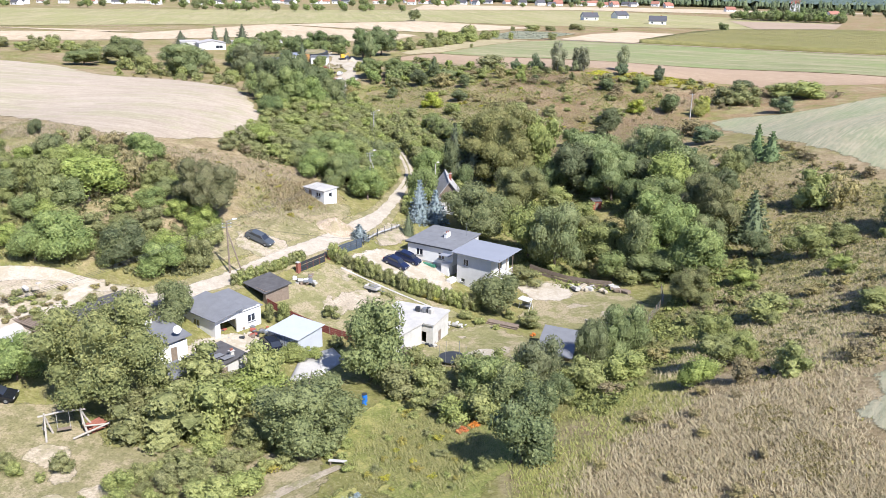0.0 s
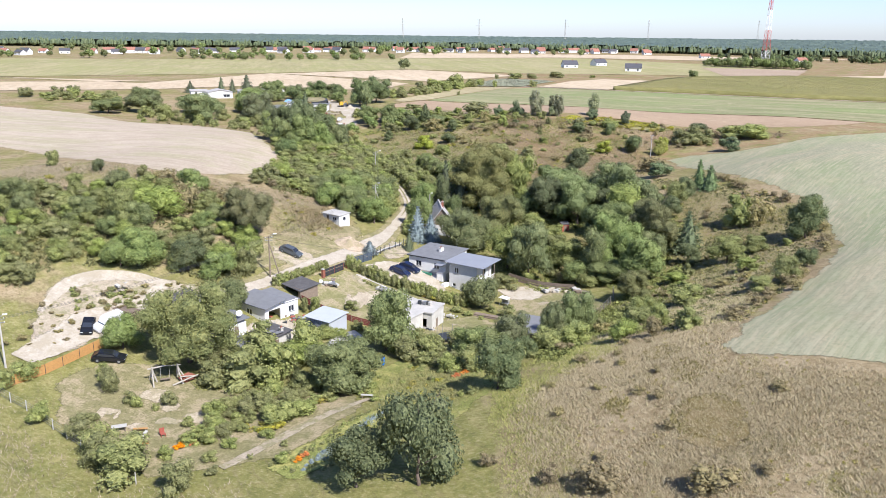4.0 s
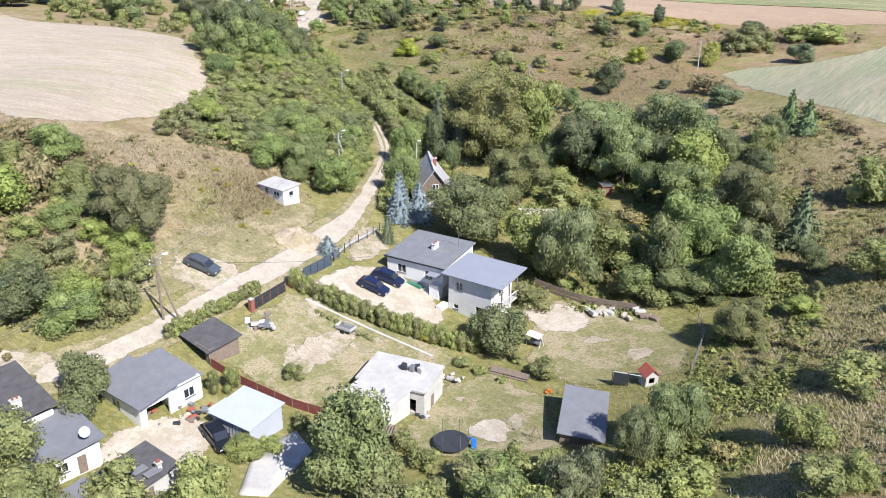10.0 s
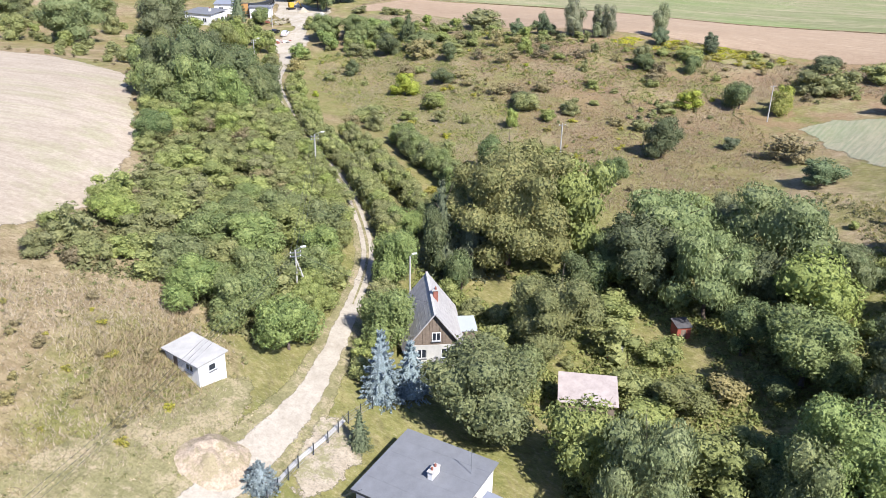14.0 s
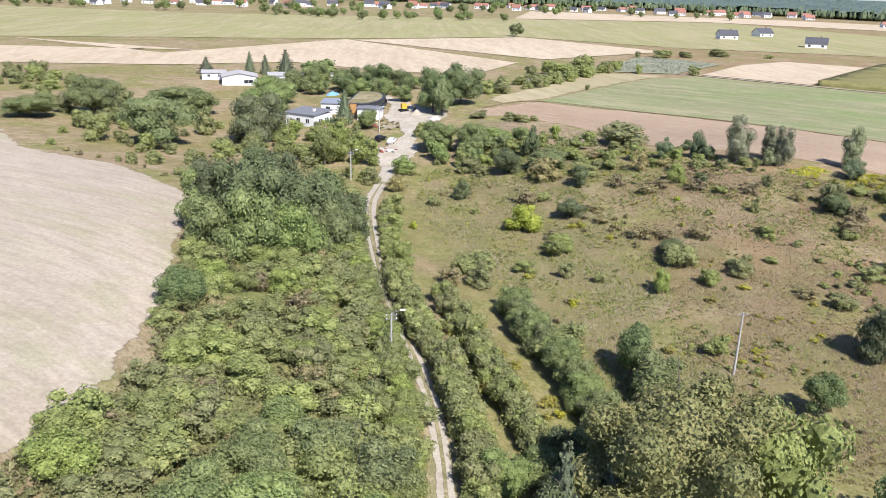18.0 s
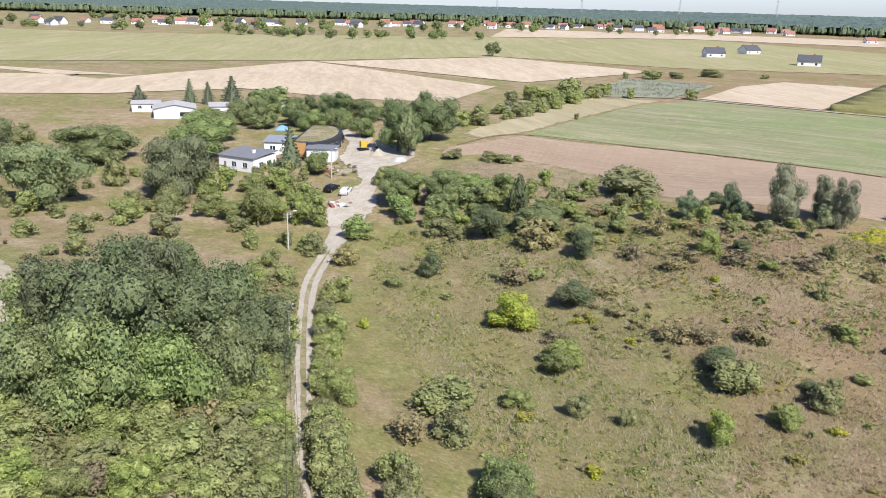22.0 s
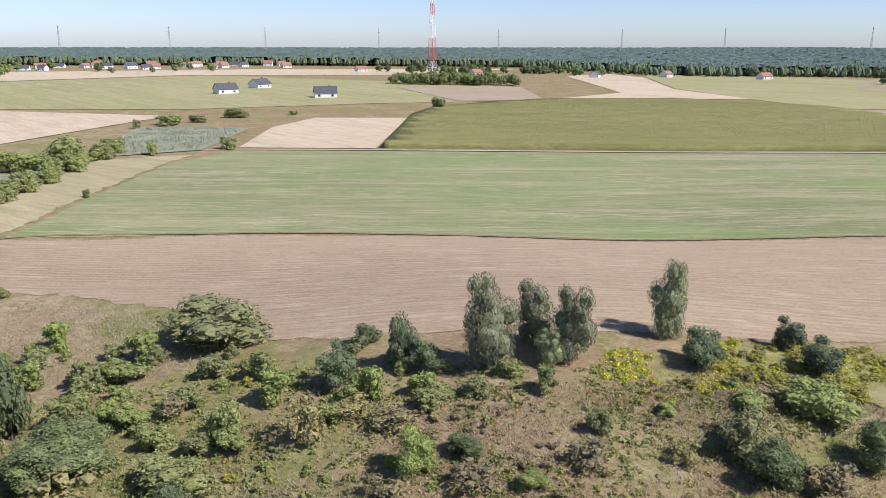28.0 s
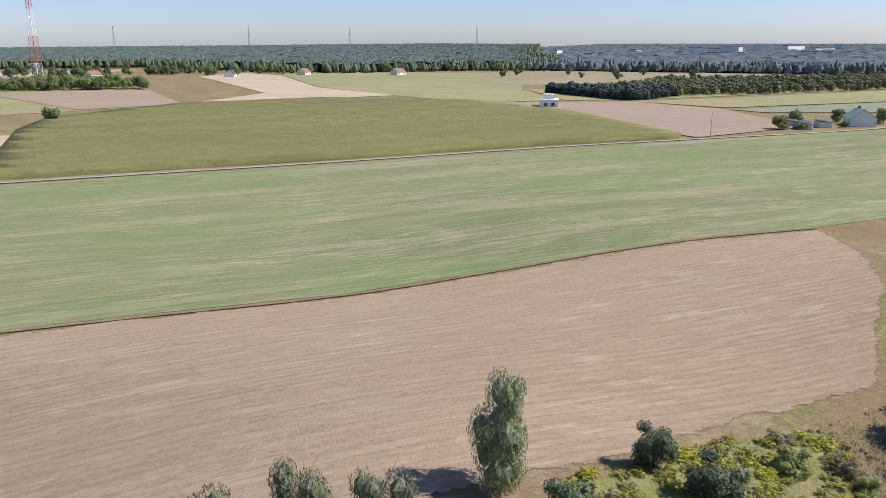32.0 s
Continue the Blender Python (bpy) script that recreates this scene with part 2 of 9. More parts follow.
M_MEADOW_FAR = field_material("field_meadow", (0.265, 0.245, 0.12), (0.40, 0.35, 0.20), 80, 4.0, 0.012, 0.4, extra=(0.43, 0.365, 0.215), lush=(0.27, 0.275, 0.11))
M_FAR_TAN = field_material("field_far_tan", (0.45, 0.355, 0.24), (0.60, 0.49, 0.35), 75, 6.0, 0.012, 0.5)
M_MOWN = field_material("mown_pale", (0.34, 0.285, 0.165), (0.46, 0.39, 0.25), 60, 2.0, 0.03, 0.4, extra=(0.30, 0.28, 0.14))
M_FAR_BROWN = field_material("field_far_brown", (0.30, 0.24, 0.15), (0.41, 0.335, 0.22), 15, 4.0, 0.015, 0.5, extra=(0.27, 0.25, 0.125))
M_PINK = field_material("field_pink", (0.31, 0.235, 0.165), (0.41, 0.32, 0.235), 40, 1.5, 0.02, 0.5, drill=3.0)


def grass_material():
    m, n, l, b = material("meadow_grass", 1.0, 0, 0.05)
    at = n.new("ShaderNodeAttribute")
    at.attribute_name = "wet"
    broad = noise_tex(n, l, 0.045, 6, places(n, l), 0.7)
    mid = noise_tex(n, l, 0.30, 7, places(n, l), 0.78)
    fine = noise_tex(n, l, 1.9, 9, places(n, l, 25, 0.7, 1.3), 0.88)
    ar = n.new("ShaderNodeAttribute")
    ar.attribute_name = "rusty"
    dry = ramp(n, l, mid, [(0.30, (0.185, 0.138, 0.074)), (0.50, (0.305, 0.24, 0.142)), (0.70, (0.435, 0.352, 0.228))])
    lush = ramp(n, l, mid, [(0.30, (0.105, 0.120, 0.036)), (0.5, (0.200, 0.200, 0.066)), (0.72, (0.330, 0.288, 0.130))])
    mm = n.new("ShaderNodeMath")
    mm.operation = "ADD"
    l.new(at.outputs["Fac"], mm.inputs[0])
    l.new(ramp(n, l, broad, [(0.28, 0.05), (0.66, 0.8)]), mm.inputs[1])
    c = mix(n, l, ramp(n, l, mm.outputs[0], [(0.42, 0.0), (0.66, 1.0)]), dry, lush)
    rust = noise_tex(n, l, 0.10, 7, places(n, l, 70), 0.7)
    rr = n.new("ShaderNodeMath")
    rr.operation = "MULTIPLY"
    l.new(ramp(n, l, rust, [(0.43, 0.05), (0.56, 1.0)]), rr.inputs[0])
    l.new(ar.outputs["Fac"], rr.inputs[1])
    c = mix(n, l, rr.outputs[0], c, (0.268, 0.174, 0.102))
    strand = noise_tex(n, l, 0.9, 6, places(n, l, 62, 0.25, 1.5), 0.75)
    c = mix(n, l, ramp(n, l, strand, [(0.36, 0.5), (0.48, 0.0)]), c, (0.185, 0.151, 0.085))
    # small shadows among grass clumps, painted as dark spots
    c = mix(n, l, ramp(n, l, fine, [(0.38, 0.8), (0.48, 0.0)]), c, (0.111, 0.092, 0.044))
    c = mix(n, l, ramp(n, l, fine, [(0.53, 0.0), (0.63, 0.7)]), c, (0.415, 0.348, 0.222))
    l.new(c, b.inputs["Base Color"])
    bump(n, l, b, fine, 0.7, 0.2)
    return m


def earth_material(name, low, high, weeds=None, scale=0.35, specks=0.6):
    m, n, l, b = material(name, 1.0, 0, 0.05)
    f = noise_tex(n, l, scale, 7, places(n, l), 0.7)
    g = noise_tex(n, l, 4.0, 6, places(n, l), 0.75)
    c = ramp(n, l, f, [(0.3, low), (0.7, high)])
    mid = noise_tex(n, l, scale * 4, 6, places(n, l, 12), 0.8)
    c = mix(n, l, ramp(n, l, mid, [(0.30, 0.6), (0.50, 0.0)]), c, tuple(v * 0.74 for v in low))
    c = mix(n, l, ramp(n, l, mid, [(0.52, 0.0), (0.72, 0.5)]), c, tuple(min(1, v * 1.15) for v in high))
    if weeds:
        w = noise_tex(n, l, scale * 0.8, 8, places(n, l, 30), 0.8)
        c = mix(n, l, ramp(n, l, w, [(0.48, 0.0), (0.56, 0.9)]), c, weeds)
    c = mix(n, l, ramp(n, l, g, [(0.36, specks), (0.54, 0.0)]), c, tuple(v * 0.5 for v in low))
    l.new(c, b.inputs["Base Color"])
    bump(n, l, b, g, specks, 0.12)
    ragged_rim(n, l, b)
    return m


M_GRASS = grass_material()
M_ROAD = earth_material("road_gravel", (0.35, 0.305, 0.24), (0.46, 0.41, 0.335), None, 0.35, 0.25)
M_DIRT = earth_material("bare_earth", (0.33, 0.275, 0.20), (0.50, 0.43, 0.33), (0.24, 0.225, 0.115))
M_SAND = earth_material("pale_sand", (0.40, 0.35, 0.275), (0.51, 0.455, 0.375), (0.37, 0.32, 0.235), 0.35, 0.3)
M_LAWN = earth_material("lawn_grass", (0.175, 0.175, 0.075), (0.29, 0.265, 0.13), (0.37, 0.305, 0.20), 0.30)
M_REEDS = earth_material("grey_reeds", (0.20, 0.225, 0.15), (0.31, 0.33, 0.23), (0.36, 0.33, 0.22), 0.25)
M_THICKET = earth_material("thicket_weeds", (0.12, 0.135, 0.05), (0.22, 0.225, 0.085), (0.25, 0.22, 0.10), 0.45)
M_GARDEN_SAND = earth_material("garden_sand", (0.38, 0.315, 0.225), (0.53, 0.455, 0.34), (0.31, 0.275, 0.165), 0.5)
M_WEEDS = earth_material("lush_weeds", (0.155, 0.18, 0.055), (0.30, 0.31, 0.10), (0.38, 0.35, 0.13), 0.45)
M_VERGE = earth_material("verge_grass", (0.175, 0.165, 0.078), (0.29, 0.255, 0.135), (0.37, 0.305, 0.195), 0.35)
M_PLASTER = plain("white_plaster", (0.74, 0.73, 0.70), 0.85, vary=0.10, scale=0.8, relief=0.1)
M_PLASTER_OLD = plain("aged_plaster", (0.60, 0.58, 0.53), 0.9, vary=0.35, scale=0.7, relief=0.2)
M_PLASTER_GREY = plain("grey_plaster", (0.66, 0.65, 0.62), 0.9, vary=0.2, scale=0.8, relief=0.1)
M_FELT = plain("roof_felt", (0.20, 0.205, 0.215), 0.85, vary=0.25, scale=0.7, relief=0.2)
M_FELT_DARK = plain("roof_felt_dark", (0.12, 0.115, 0.115), 0.9, vary=0.45, scale=0.9, relief=0.3)
M_SHEET = plain("roof_sheet_blue", (0.26, 0.275, 0.31), 0.6, 0.0, vary=0.12, scale=0.4, spec=0.3)
M_TIN = plain("zinc_sheet", (0.50, 0.53, 0.56), 0.6, 0.15, vary=0.12, scale=0.6)
M_ETERNIT = plain("fibre_cement", (0.48, 0.455, 0.43), 0.95, vary=0.35, scale=1.2, relief=0.4)
M_CONCRETE = plain("concrete", (0.50, 0.48, 0.44), 0.95, vary=0.3, scale=0.6, relief=0.3)
M_BRICK = plain("brick_red", (0.34, 0.13, 0.09), 0.95, vary=0.4, scale=3, relief=0.4)
M_WOOD = plain("weathered_wood", (0.27, 0.21, 0.16), 0.9, vary=0.45, scale=3, relief=0.4)
M_WOOD_NEW = plain("orange_wood", (0.50, 0.27, 0.10), 0.7, vary=0.25, scale=3)
M_RED = plain("red_paint", (0.36, 0.10, 0.07), 0.6, vary=0.25, scale=2)
M_GLASS = plain("dark_glass", (0.03, 0.035, 0.045), 0.08, vary=0.1, spec=0.8)
M_FRAME = plain("window_white", (0.75, 0.75, 0.74), 0.5, vary=0.05)
M_STEEL = plain("grey_steel", (0.30, 0.31, 0.32), 0.5, 0.6, vary=0.15)
M_DARK = plain("dark_metal", (0.05, 0.055, 0.06), 0.6, 0.2, vary=0.2)
M_POLE = plain("pole_concrete", (0.48, 0.46, 0.42), 0.95, vary=0.2, scale=2)
M_TILE_RED = plain("roof_tile_red", (0.34, 0.16, 0.115), 0.85, vary=0.25, scale=0.5)
M_TILE_DARK = plain("roof_tile_dark", (0.09, 0.09, 0.10), 0.7, vary=0.2, scale=0.5)
M_BLUE = plain("blue_plastic", (0.02, 0.16, 0.55), 0.4, vary=0.1)
M_TYRE = plain("black_rubber", (0.02, 0.02, 0.02), 0.9, vary=0.2)
M_WHITE = plain("white_paint", (0.82, 0.82, 0.81), 0.35, vary=0.05, spec=0.5)
M_YELLOW = plain("machine_yellow", (0.62, 0.38, 0.05), 0.5, vary=0.2)


# ---- builders ----
def mesh_of(bm, name, mat, smooth=False):
    me = bpy.data.meshes.new(name)
    bm.normal_update()
    bm.to_mesh(me)
    bm.free()
    me.materials.append(mat)
    if smooth:
        me.polygons.foreach_set("use_smooth", [True] * len(me.polygons))
    return me


def part(name, bm, mat, parent=None, label="", smooth=False):
    ob = new(name, mesh_of(bm, name, mat, smooth))
    if parent is not None:
        ob.parent = parent
    return tagged(ob, label)


def thing(name, m, label, category, group="", kind=""):
    ob = new(name)
    ob.empty_display_size = 0.3
    ob.matrix_world = m
    return tagged(ob, label, category, group, kind)


def box(bm, x0, x1, y0, y1, z0, z1, m=None):
    v = [bm.verts.new((x, y, z)) for z in (z0, z1) for x, y in ((x0, y0), (x1, y0), (x1, y1), (x0, y1))]
    for f in ((3, 2, 1, 0), (4, 5, 6, 7), (0, 1, 5, 4), (1, 2, 6, 5), (2, 3, 7, 6), (3, 0, 4, 7)):
        bm.faces.new([v[i] for i in f])
    if m is not None:
        bmesh.ops.transform(bm, matrix=m, verts=v)
    return v


def a_box(*dims, m=None, bevel=0.0):
    bm = bmesh.new()
    box(bm, *dims, m=m)
    if bevel:
        bmesh.ops.bevel(bm, geom=bm.edges[:], offset=bevel, segments=2, affect="EDGES", profile=0.6)
    return bm


def rod(bm, a, b, r0, r1=None, n=8):
    a, b = Vector(a), Vector(b)
    q = (b - a).to_track_quat("Z", "Y").to_matrix()
    r1 = r0 if r1 is None else r1
    rings = [[bm.verts.new(p + q @ Vector((r * math.cos(k * 2 * math.pi / n), r * math.sin(k * 2 * math.pi / n), 0))) for k in range(n)] for p, r in ((a, r0), (b, r1))]
    for k in range(n):
        bm.faces.new((rings[0][k], rings[0][(k + 1) % n], rings[1][(k + 1) % n], rings[1][k]))
    bm.faces.new(rings[1])
    bm.faces.new(rings[0][::-1])
    return bm


def a_rod(a, b, r0, r1=None, n=8):
    return rod(bmesh.new(), a, b, r0, r1, n)


def prism(points, z0, z1):
    """A solid over a plan outline; z1 may be a function of x, y for a pitched top."""
    bm = bmesh.new()
    low = [bm.verts.new((x, y, z0(x, y) if callable(z0) else z0)) for x, y in points]
    top = [bm.verts.new((x, y, z1(x, y) if callable(z1) else z1)) for x, y in points]
    bm.faces.new(top)
    bm.faces.new(low[::-1])
    for i in range(len(points)):
        j = (i + 1) % len(points)
        bm.faces.new((low[i], low[j], top[j], top[i]))
    return bm


def wall_bm(length, height, thick, holes=(), sink=0.0):
    """A wall along x from 0 to length with openings (x0, x1, z0, z1) going through it; its outer face is y = 0."""
    bm = bmesh.new()
    xs = sorted({0.0, length, *[h[0] for h in holes], *[h[1] for h in holes]})
    zs = sorted({-sink, height, *[h[2] for h in holes], *[h[3] for h in holes]})
    for x0, x1 in zip(xs, xs[1:]):
        for z0, z1 in zip(zs, zs[1:]):
            if not any(h[0] <= x0 and x1 <= h[1] and h[2] <= z0 and z1 <= h[3] for h in holes):
                box(bm, x0, x1, 0, thick, z0, z1)
    bmesh.ops.remove_doubles(bm, verts=bm.verts[:], dist=0.001)
    return bm


def window_in(parent, m, x0, x1, z0, z1, frame_mat=None, bars=1, sill=True):
    """A window in a wall opening: frame with mullions, panes set back, a sill."""
    w = new("window", None)
    w.parent = parent
    w.matrix_basis = m
    bm = bmesh.new()
    f = 0.07
    for a in ((x0, x1, z0, z0 + f), (x0, x1, z1 - f, z1), (x0, x0 + f, z0 + f, z1 - f), (x1 - f, x1, z0 + f, z1 - f)):
        box(bm, a[0], a[1], 0.06, 0.14, a[2], a[3])
    for k in range(1, bars + 1):
        c = x0 + (x1 - x0) * k / (bars + 1)
        box(bm, c - 0.04, c + 0.04, 0.06, 0.14, z0 + f, z1 - f)
    part("window_frame", bm, frame_mat or M_FRAME, w)
    step = (x1 - x0) / (bars + 1)
    for k in range(bars + 1):
        part("pane", a_box(x0 + k * step + 0.05, x0 + (k + 1) * step - 0.05, 0.10, 0.115, z0 + 0.05, z1 - 0.05), M_GLASS, w)
    if sill:
        part("window_sill", a_box(x0 - 0.08, x1 + 0.08, -0.10, 0.06, z0 - 0.05, z0), M_STEEL, w)
    return w


def walls(parent, w, d, height, mat, holes=None, thick=0.25, sink=1.0, heights=None):
    """Four walls of a w x d plan centred on the origin; side 0 faces -y, 1 +x, 2 +y, 3 -x. Fills openings with windows, or leaves gates open."""
    made = []
    for side in range(4):
        length = w if side % 2 == 0 else d - 2 * thick
        off = (w / 2, d / 2 - thick, w / 2, d / 2 - thick)[side]
        m = pose(0, 0, 0, 0, 0, 90 * side) @ pose(-off, -(d / 2 if side % 2 == 0 else w / 2), 0)
        mine = (holes or {}).get(side, [])
        bm = wall_bm(length, height, thick, [h[:4] for h in mine], sink)
        p = part("wall", bm, mat, parent)
        p.matrix_basis = m
        made.append(p)
        for h in mine:
            if len(h) < 5:
                window_in(p, Matrix(), *h, bars=1 if h[1] - h[0] > 1.0 else 0)
            elif h[4] == "door":
                part("door", a_box(h[0] + 0.03, h[1] - 0.03, 0.05, 0.10, h[2], h[3] - 0.03), M_WOOD, p)
    return made


# ---- terrain ----
HILL = [
    -0.83, 0.07, -5.25, -7.24, 2.10, 1.00, 0.34, -3.05, -1.30, -5.18, -2.88,
    3.45, -2.66, 1.53, -2.10, -4.72, -4.06, 4.63, 2.72, -5.93, 1.40, 1.81,
    -1.04, -3.93, -12.56, 0.47, 6.48, -1.50, 0.77, 2.50, 1.23, -3.69, -4.66,
    0.14, -2.74, -1.52, 3.87, -6.37, -5.29, 1.29, 4.78, 0.79, -1.30, 2.23,
    -1.95, 3.63, -6.41, -0.06, 0.24, 1.76, 2.14, -6.43, -2.46, -4.56, -0.28,
    0.55, -1.15, -3.81, -3.10, 3.88, 5.34, -0.85, -0.04, -1.95, -0.51, 0.92,
    -1.69, -0.84, -1.07, 1.46, -2.26, 0.83, -0.64, -1.32, 1.64, -0.56, -0.49,
]
GX, GY, RAD, PLAIN = (-100, 140, 7), (20, 420, 11), 34.0, 7.3
_cx, _cy = (a.ravel() for a in np.meshgrid(np.linspace(*GX), np.linspace(*GY)))
_hill = np.array(HILL)
KNOLLS = [(37, 105, 13, 1.6), (61, 129, 13, 2.0)]     # brow above the near bank: x, y, radius, height


def heights(x, y):
    """Height of the land: a plain with a valley cut into it, as a sum of broad swells."""
    x, y = np.asarray(x, float).ravel(), np.asarray(y, float).ravel()
    out = np.full(len(x), PLAIN)
    near = (np.abs(x) < 320) & (y > -150) & (y < 600)
    if near.any():
        out[near] += np.exp(-((x[near, None] - _cx) ** 2 + (y[near, None] - _cy) ** 2) / (2 * RAD**2)) @ _hill
    for bx, by, r, h in KNOLLS:
        out += h * np.exp(-((x - bx) ** 2 + (y - by) ** 2) / (2 * r * r))
    return out


def zg(x, y):
    return float(heights([x], [y])[0])


def on(x, y, turn=0.0, dz=0.0, s=1.0):
    return pose(x, y, zg(x, y) + dz, 0, 0, turn) @ Matrix.Diagonal((s, s, s, 1))


def inside(poly, x, y):
    x, y = np.asarray(x), np.asarray(y)
    hit = np.zeros(x.shape, bool)
    for (ax, ay), (bx, by) in zip(poly, poly[1:] + poly[:1]):
        c = (ay > y) != (by > y)
        hit ^= c & (x < (bx - ax) * (y - ay) / ((by - ay) or 1e-9) + ax)
    return hit


def steps_between(lo, hi, fine_lo, fine_hi, d, grow=1.16):
    mid = list(np.arange(fine_lo, fine_hi + d / 2, d))
    up, down, s = [fine_hi], [fine_lo], d
    while up[-1] < hi:
        s *= grow
        up.append(up[-1] + s)
    s = d
    while down[-1] > lo:
        s *= grow
        down.append(down[-1] - s)
    return np.array(down[:0:-1] + mid + up[1:])


def make_ground():
    xs = steps_between(-4200, 4200, -150, 200, 2.5)
    ys = steps_between(-900, 4600, -10, 440, 2.5)
    X, Y = np.meshgrid(xs, ys)
    Z = heights(X, Y)
    nx, ny = len(xs), len(ys)
    me = bpy.data.meshes.new("ground")
    idx = np.arange(nx * ny).reshape(ny, nx)
    quads = np.stack([idx[:-1, :-1], idx[:-1, 1:], idx[1:, 1:], idx[1:, :-1]], -1).reshape(-1, 4)
    me.from_pydata(np.stack([X.ravel(), Y.ravel(), Z], 1).tolist(), [], quads.tolist())
    me.polygons.foreach_set("use_smooth", [True] * len(me.polygons))
    a = me.attributes.new("wet", "FLOAT", "POINT")
    # damp valley floor and the north-facing foot of the slope are greener, the dry south-facing bank is brown
    yy, xx = Y.ravel(), X.ravel()
    wet = np.clip((2.0 - Z) / 13.0, 0, 0.6) + 0.05 * np.clip((yy - 200) / 30, 0, 1) - 0.22 * np.clip((140 - yy) / 20, 0, 1) * (xx > 6)
    wet += 0.22 * np.exp(-(((xx - 32) / 20) ** 2) - ((yy - 190) / 26) ** 2)
    wet += 0.35 * np.exp(-(((xx - 24 - 0.62 * (yy - 122)) / 9) ** 2)) * (yy > 108) * (yy < 176)
    rusty = 0.16 + 0.20 * np.clip((yy - 225) / 40, 0, 1) + 0.5 * np.clip((xx - 5) / 40, 0, 1) * np.clip((yy - 245) / 40, 0, 1) - 0.10 * np.clip((140 - yy) / 20, 0, 1)
    r = me.attributes.new("rusty", "FLOAT", "POINT")
    r.data.foreach_set("value", rusty.astype(np.float32))
    a = me.attributes["wet"]
    a.data.foreach_set("value", wet.astype(np.float32))
    me.materials.append(M_GRASS)
    return tagged(new("ground", me), "dry meadow grass over hills and valley", "ground", kind="structure")


make_ground()


def drape(name, corners, mat, label, lift=0.07, step=3.0, category="field", kind="structure", skirt=0.0, rough=0.0):
    """A patch of ground cover with the given outline, laid over the land."""
    if rough:
        dense = []
        for (ax, ay), (bx, by) in zip(corners, corners[1:] + corners[:1]):
            n = max(1, int(math.hypot(bx - ax, by - ay) / 0.8))
            for k in range(n):
                x, y = ax + (bx - ax) * k / n, ay + (by - ay) * k / n
                dx, dy = (rough * noise.noise((x * 0.45, y * 0.45, z)) + 0.75 * rough * noise.noise((x * 1.4, y * 1.4, z)) for z in (1.3, 8.1))
                dense.append((x + dx, y + dy))
        corners = dense
    bm = bmesh.new()
    f = bm.faces.new([bm.verts.new((x, y, 0)) for x, y in corners])
    if f.calc_area() < 0 or f.normal.z < 0:
        bmesh.ops.reverse_faces(bm, faces=[f])
    xs, ys = [c[0] for c in corners], [c[1] for c in corners]
    for axis, lo, hi in ((0, min(xs), max(xs)), (1, min(ys), max(ys))):
        c = math.floor(lo / step) * step + step
        while c < hi:
            no = (1, 0, 0) if axis == 0 else (0, 1, 0)
            bmesh.ops.bisect_plane(bm, geom=bm.verts[:] + bm.edges[:] + bm.faces[:], plane_co=(c, c, 0), plane_no=no)
            c += step
    bmesh.ops.triangulate(bm, faces=bm.faces[:])
    co = np.array([v.co[:] for v in bm.verts])
    z = heights(co[:, 0], co[:, 1]) + lift
    for v, h in zip(bm.verts, z):
        v.co.z = h
    ring = np.array(corners)
    nxt = np.roll(ring, -1, axis=0)
    seg, far = nxt - ring, np.full(len(co), 1e9)
    for p, d in zip(ring, seg):
        t = np.clip(((co[:, :2] - p) @ d) / max(d @ d, 1e-9), 0, 1)
        far = np.minimum(far, np.hypot(*(co[:, :2] - p - t[:, None] * d).T))
    fray = np.clip(1 - far / min(2.6, max(0.4, 0.7 * far.max())), 0, 1) if rough else np.zeros(len(co))
    if skirt:
        edge = [e for e in bm.edges if e.is_boundary]
        r = bmesh.ops.extrude_edge_only(bm, edges=edge)
        for v in r["geom"]:
            if isinstance(v, bmesh.types.BMVert):
                v.co.z -= skirt
    bmesh.ops.recalc_face_normals(bm, faces=bm.faces[:])
    if sum(f.normal.z for f in bm.faces) < 0:
        bmesh.ops.reverse_faces(bm, faces=bm.faces[:])
    ob = tagged(part(name, bm, mat, smooth=True), label, category, kind=kind)
    if len(fray) == len(ob.data.vertices):
        ob.data.attributes.new("fray", "FLOAT", "POINT").data.foreach_set("value", fray.astype(np.float32))
    return ob


def smooth_line(pts, n=6):
    """A rounded line through the points (Catmull-Rom)."""
    p = [Vector(q) for q in ([pts[0]] + list(pts) + [pts[-1]])]
    out = []
    for i in range(1, len(p) - 2):
        for k in range(n):
            t = k / n
            out.append(0.5 * (2 * p[i] + (p[i + 1] - p[i - 1]) * t + (2 * p[i - 1] - 5 * p[i] + 4 * p[i + 1] - p[i + 2]) * t * t + (3 * p[i] - p[i - 1] - 3 * p[i + 1] + p[i + 2]) * t**3))
    return out + [p[-2]]


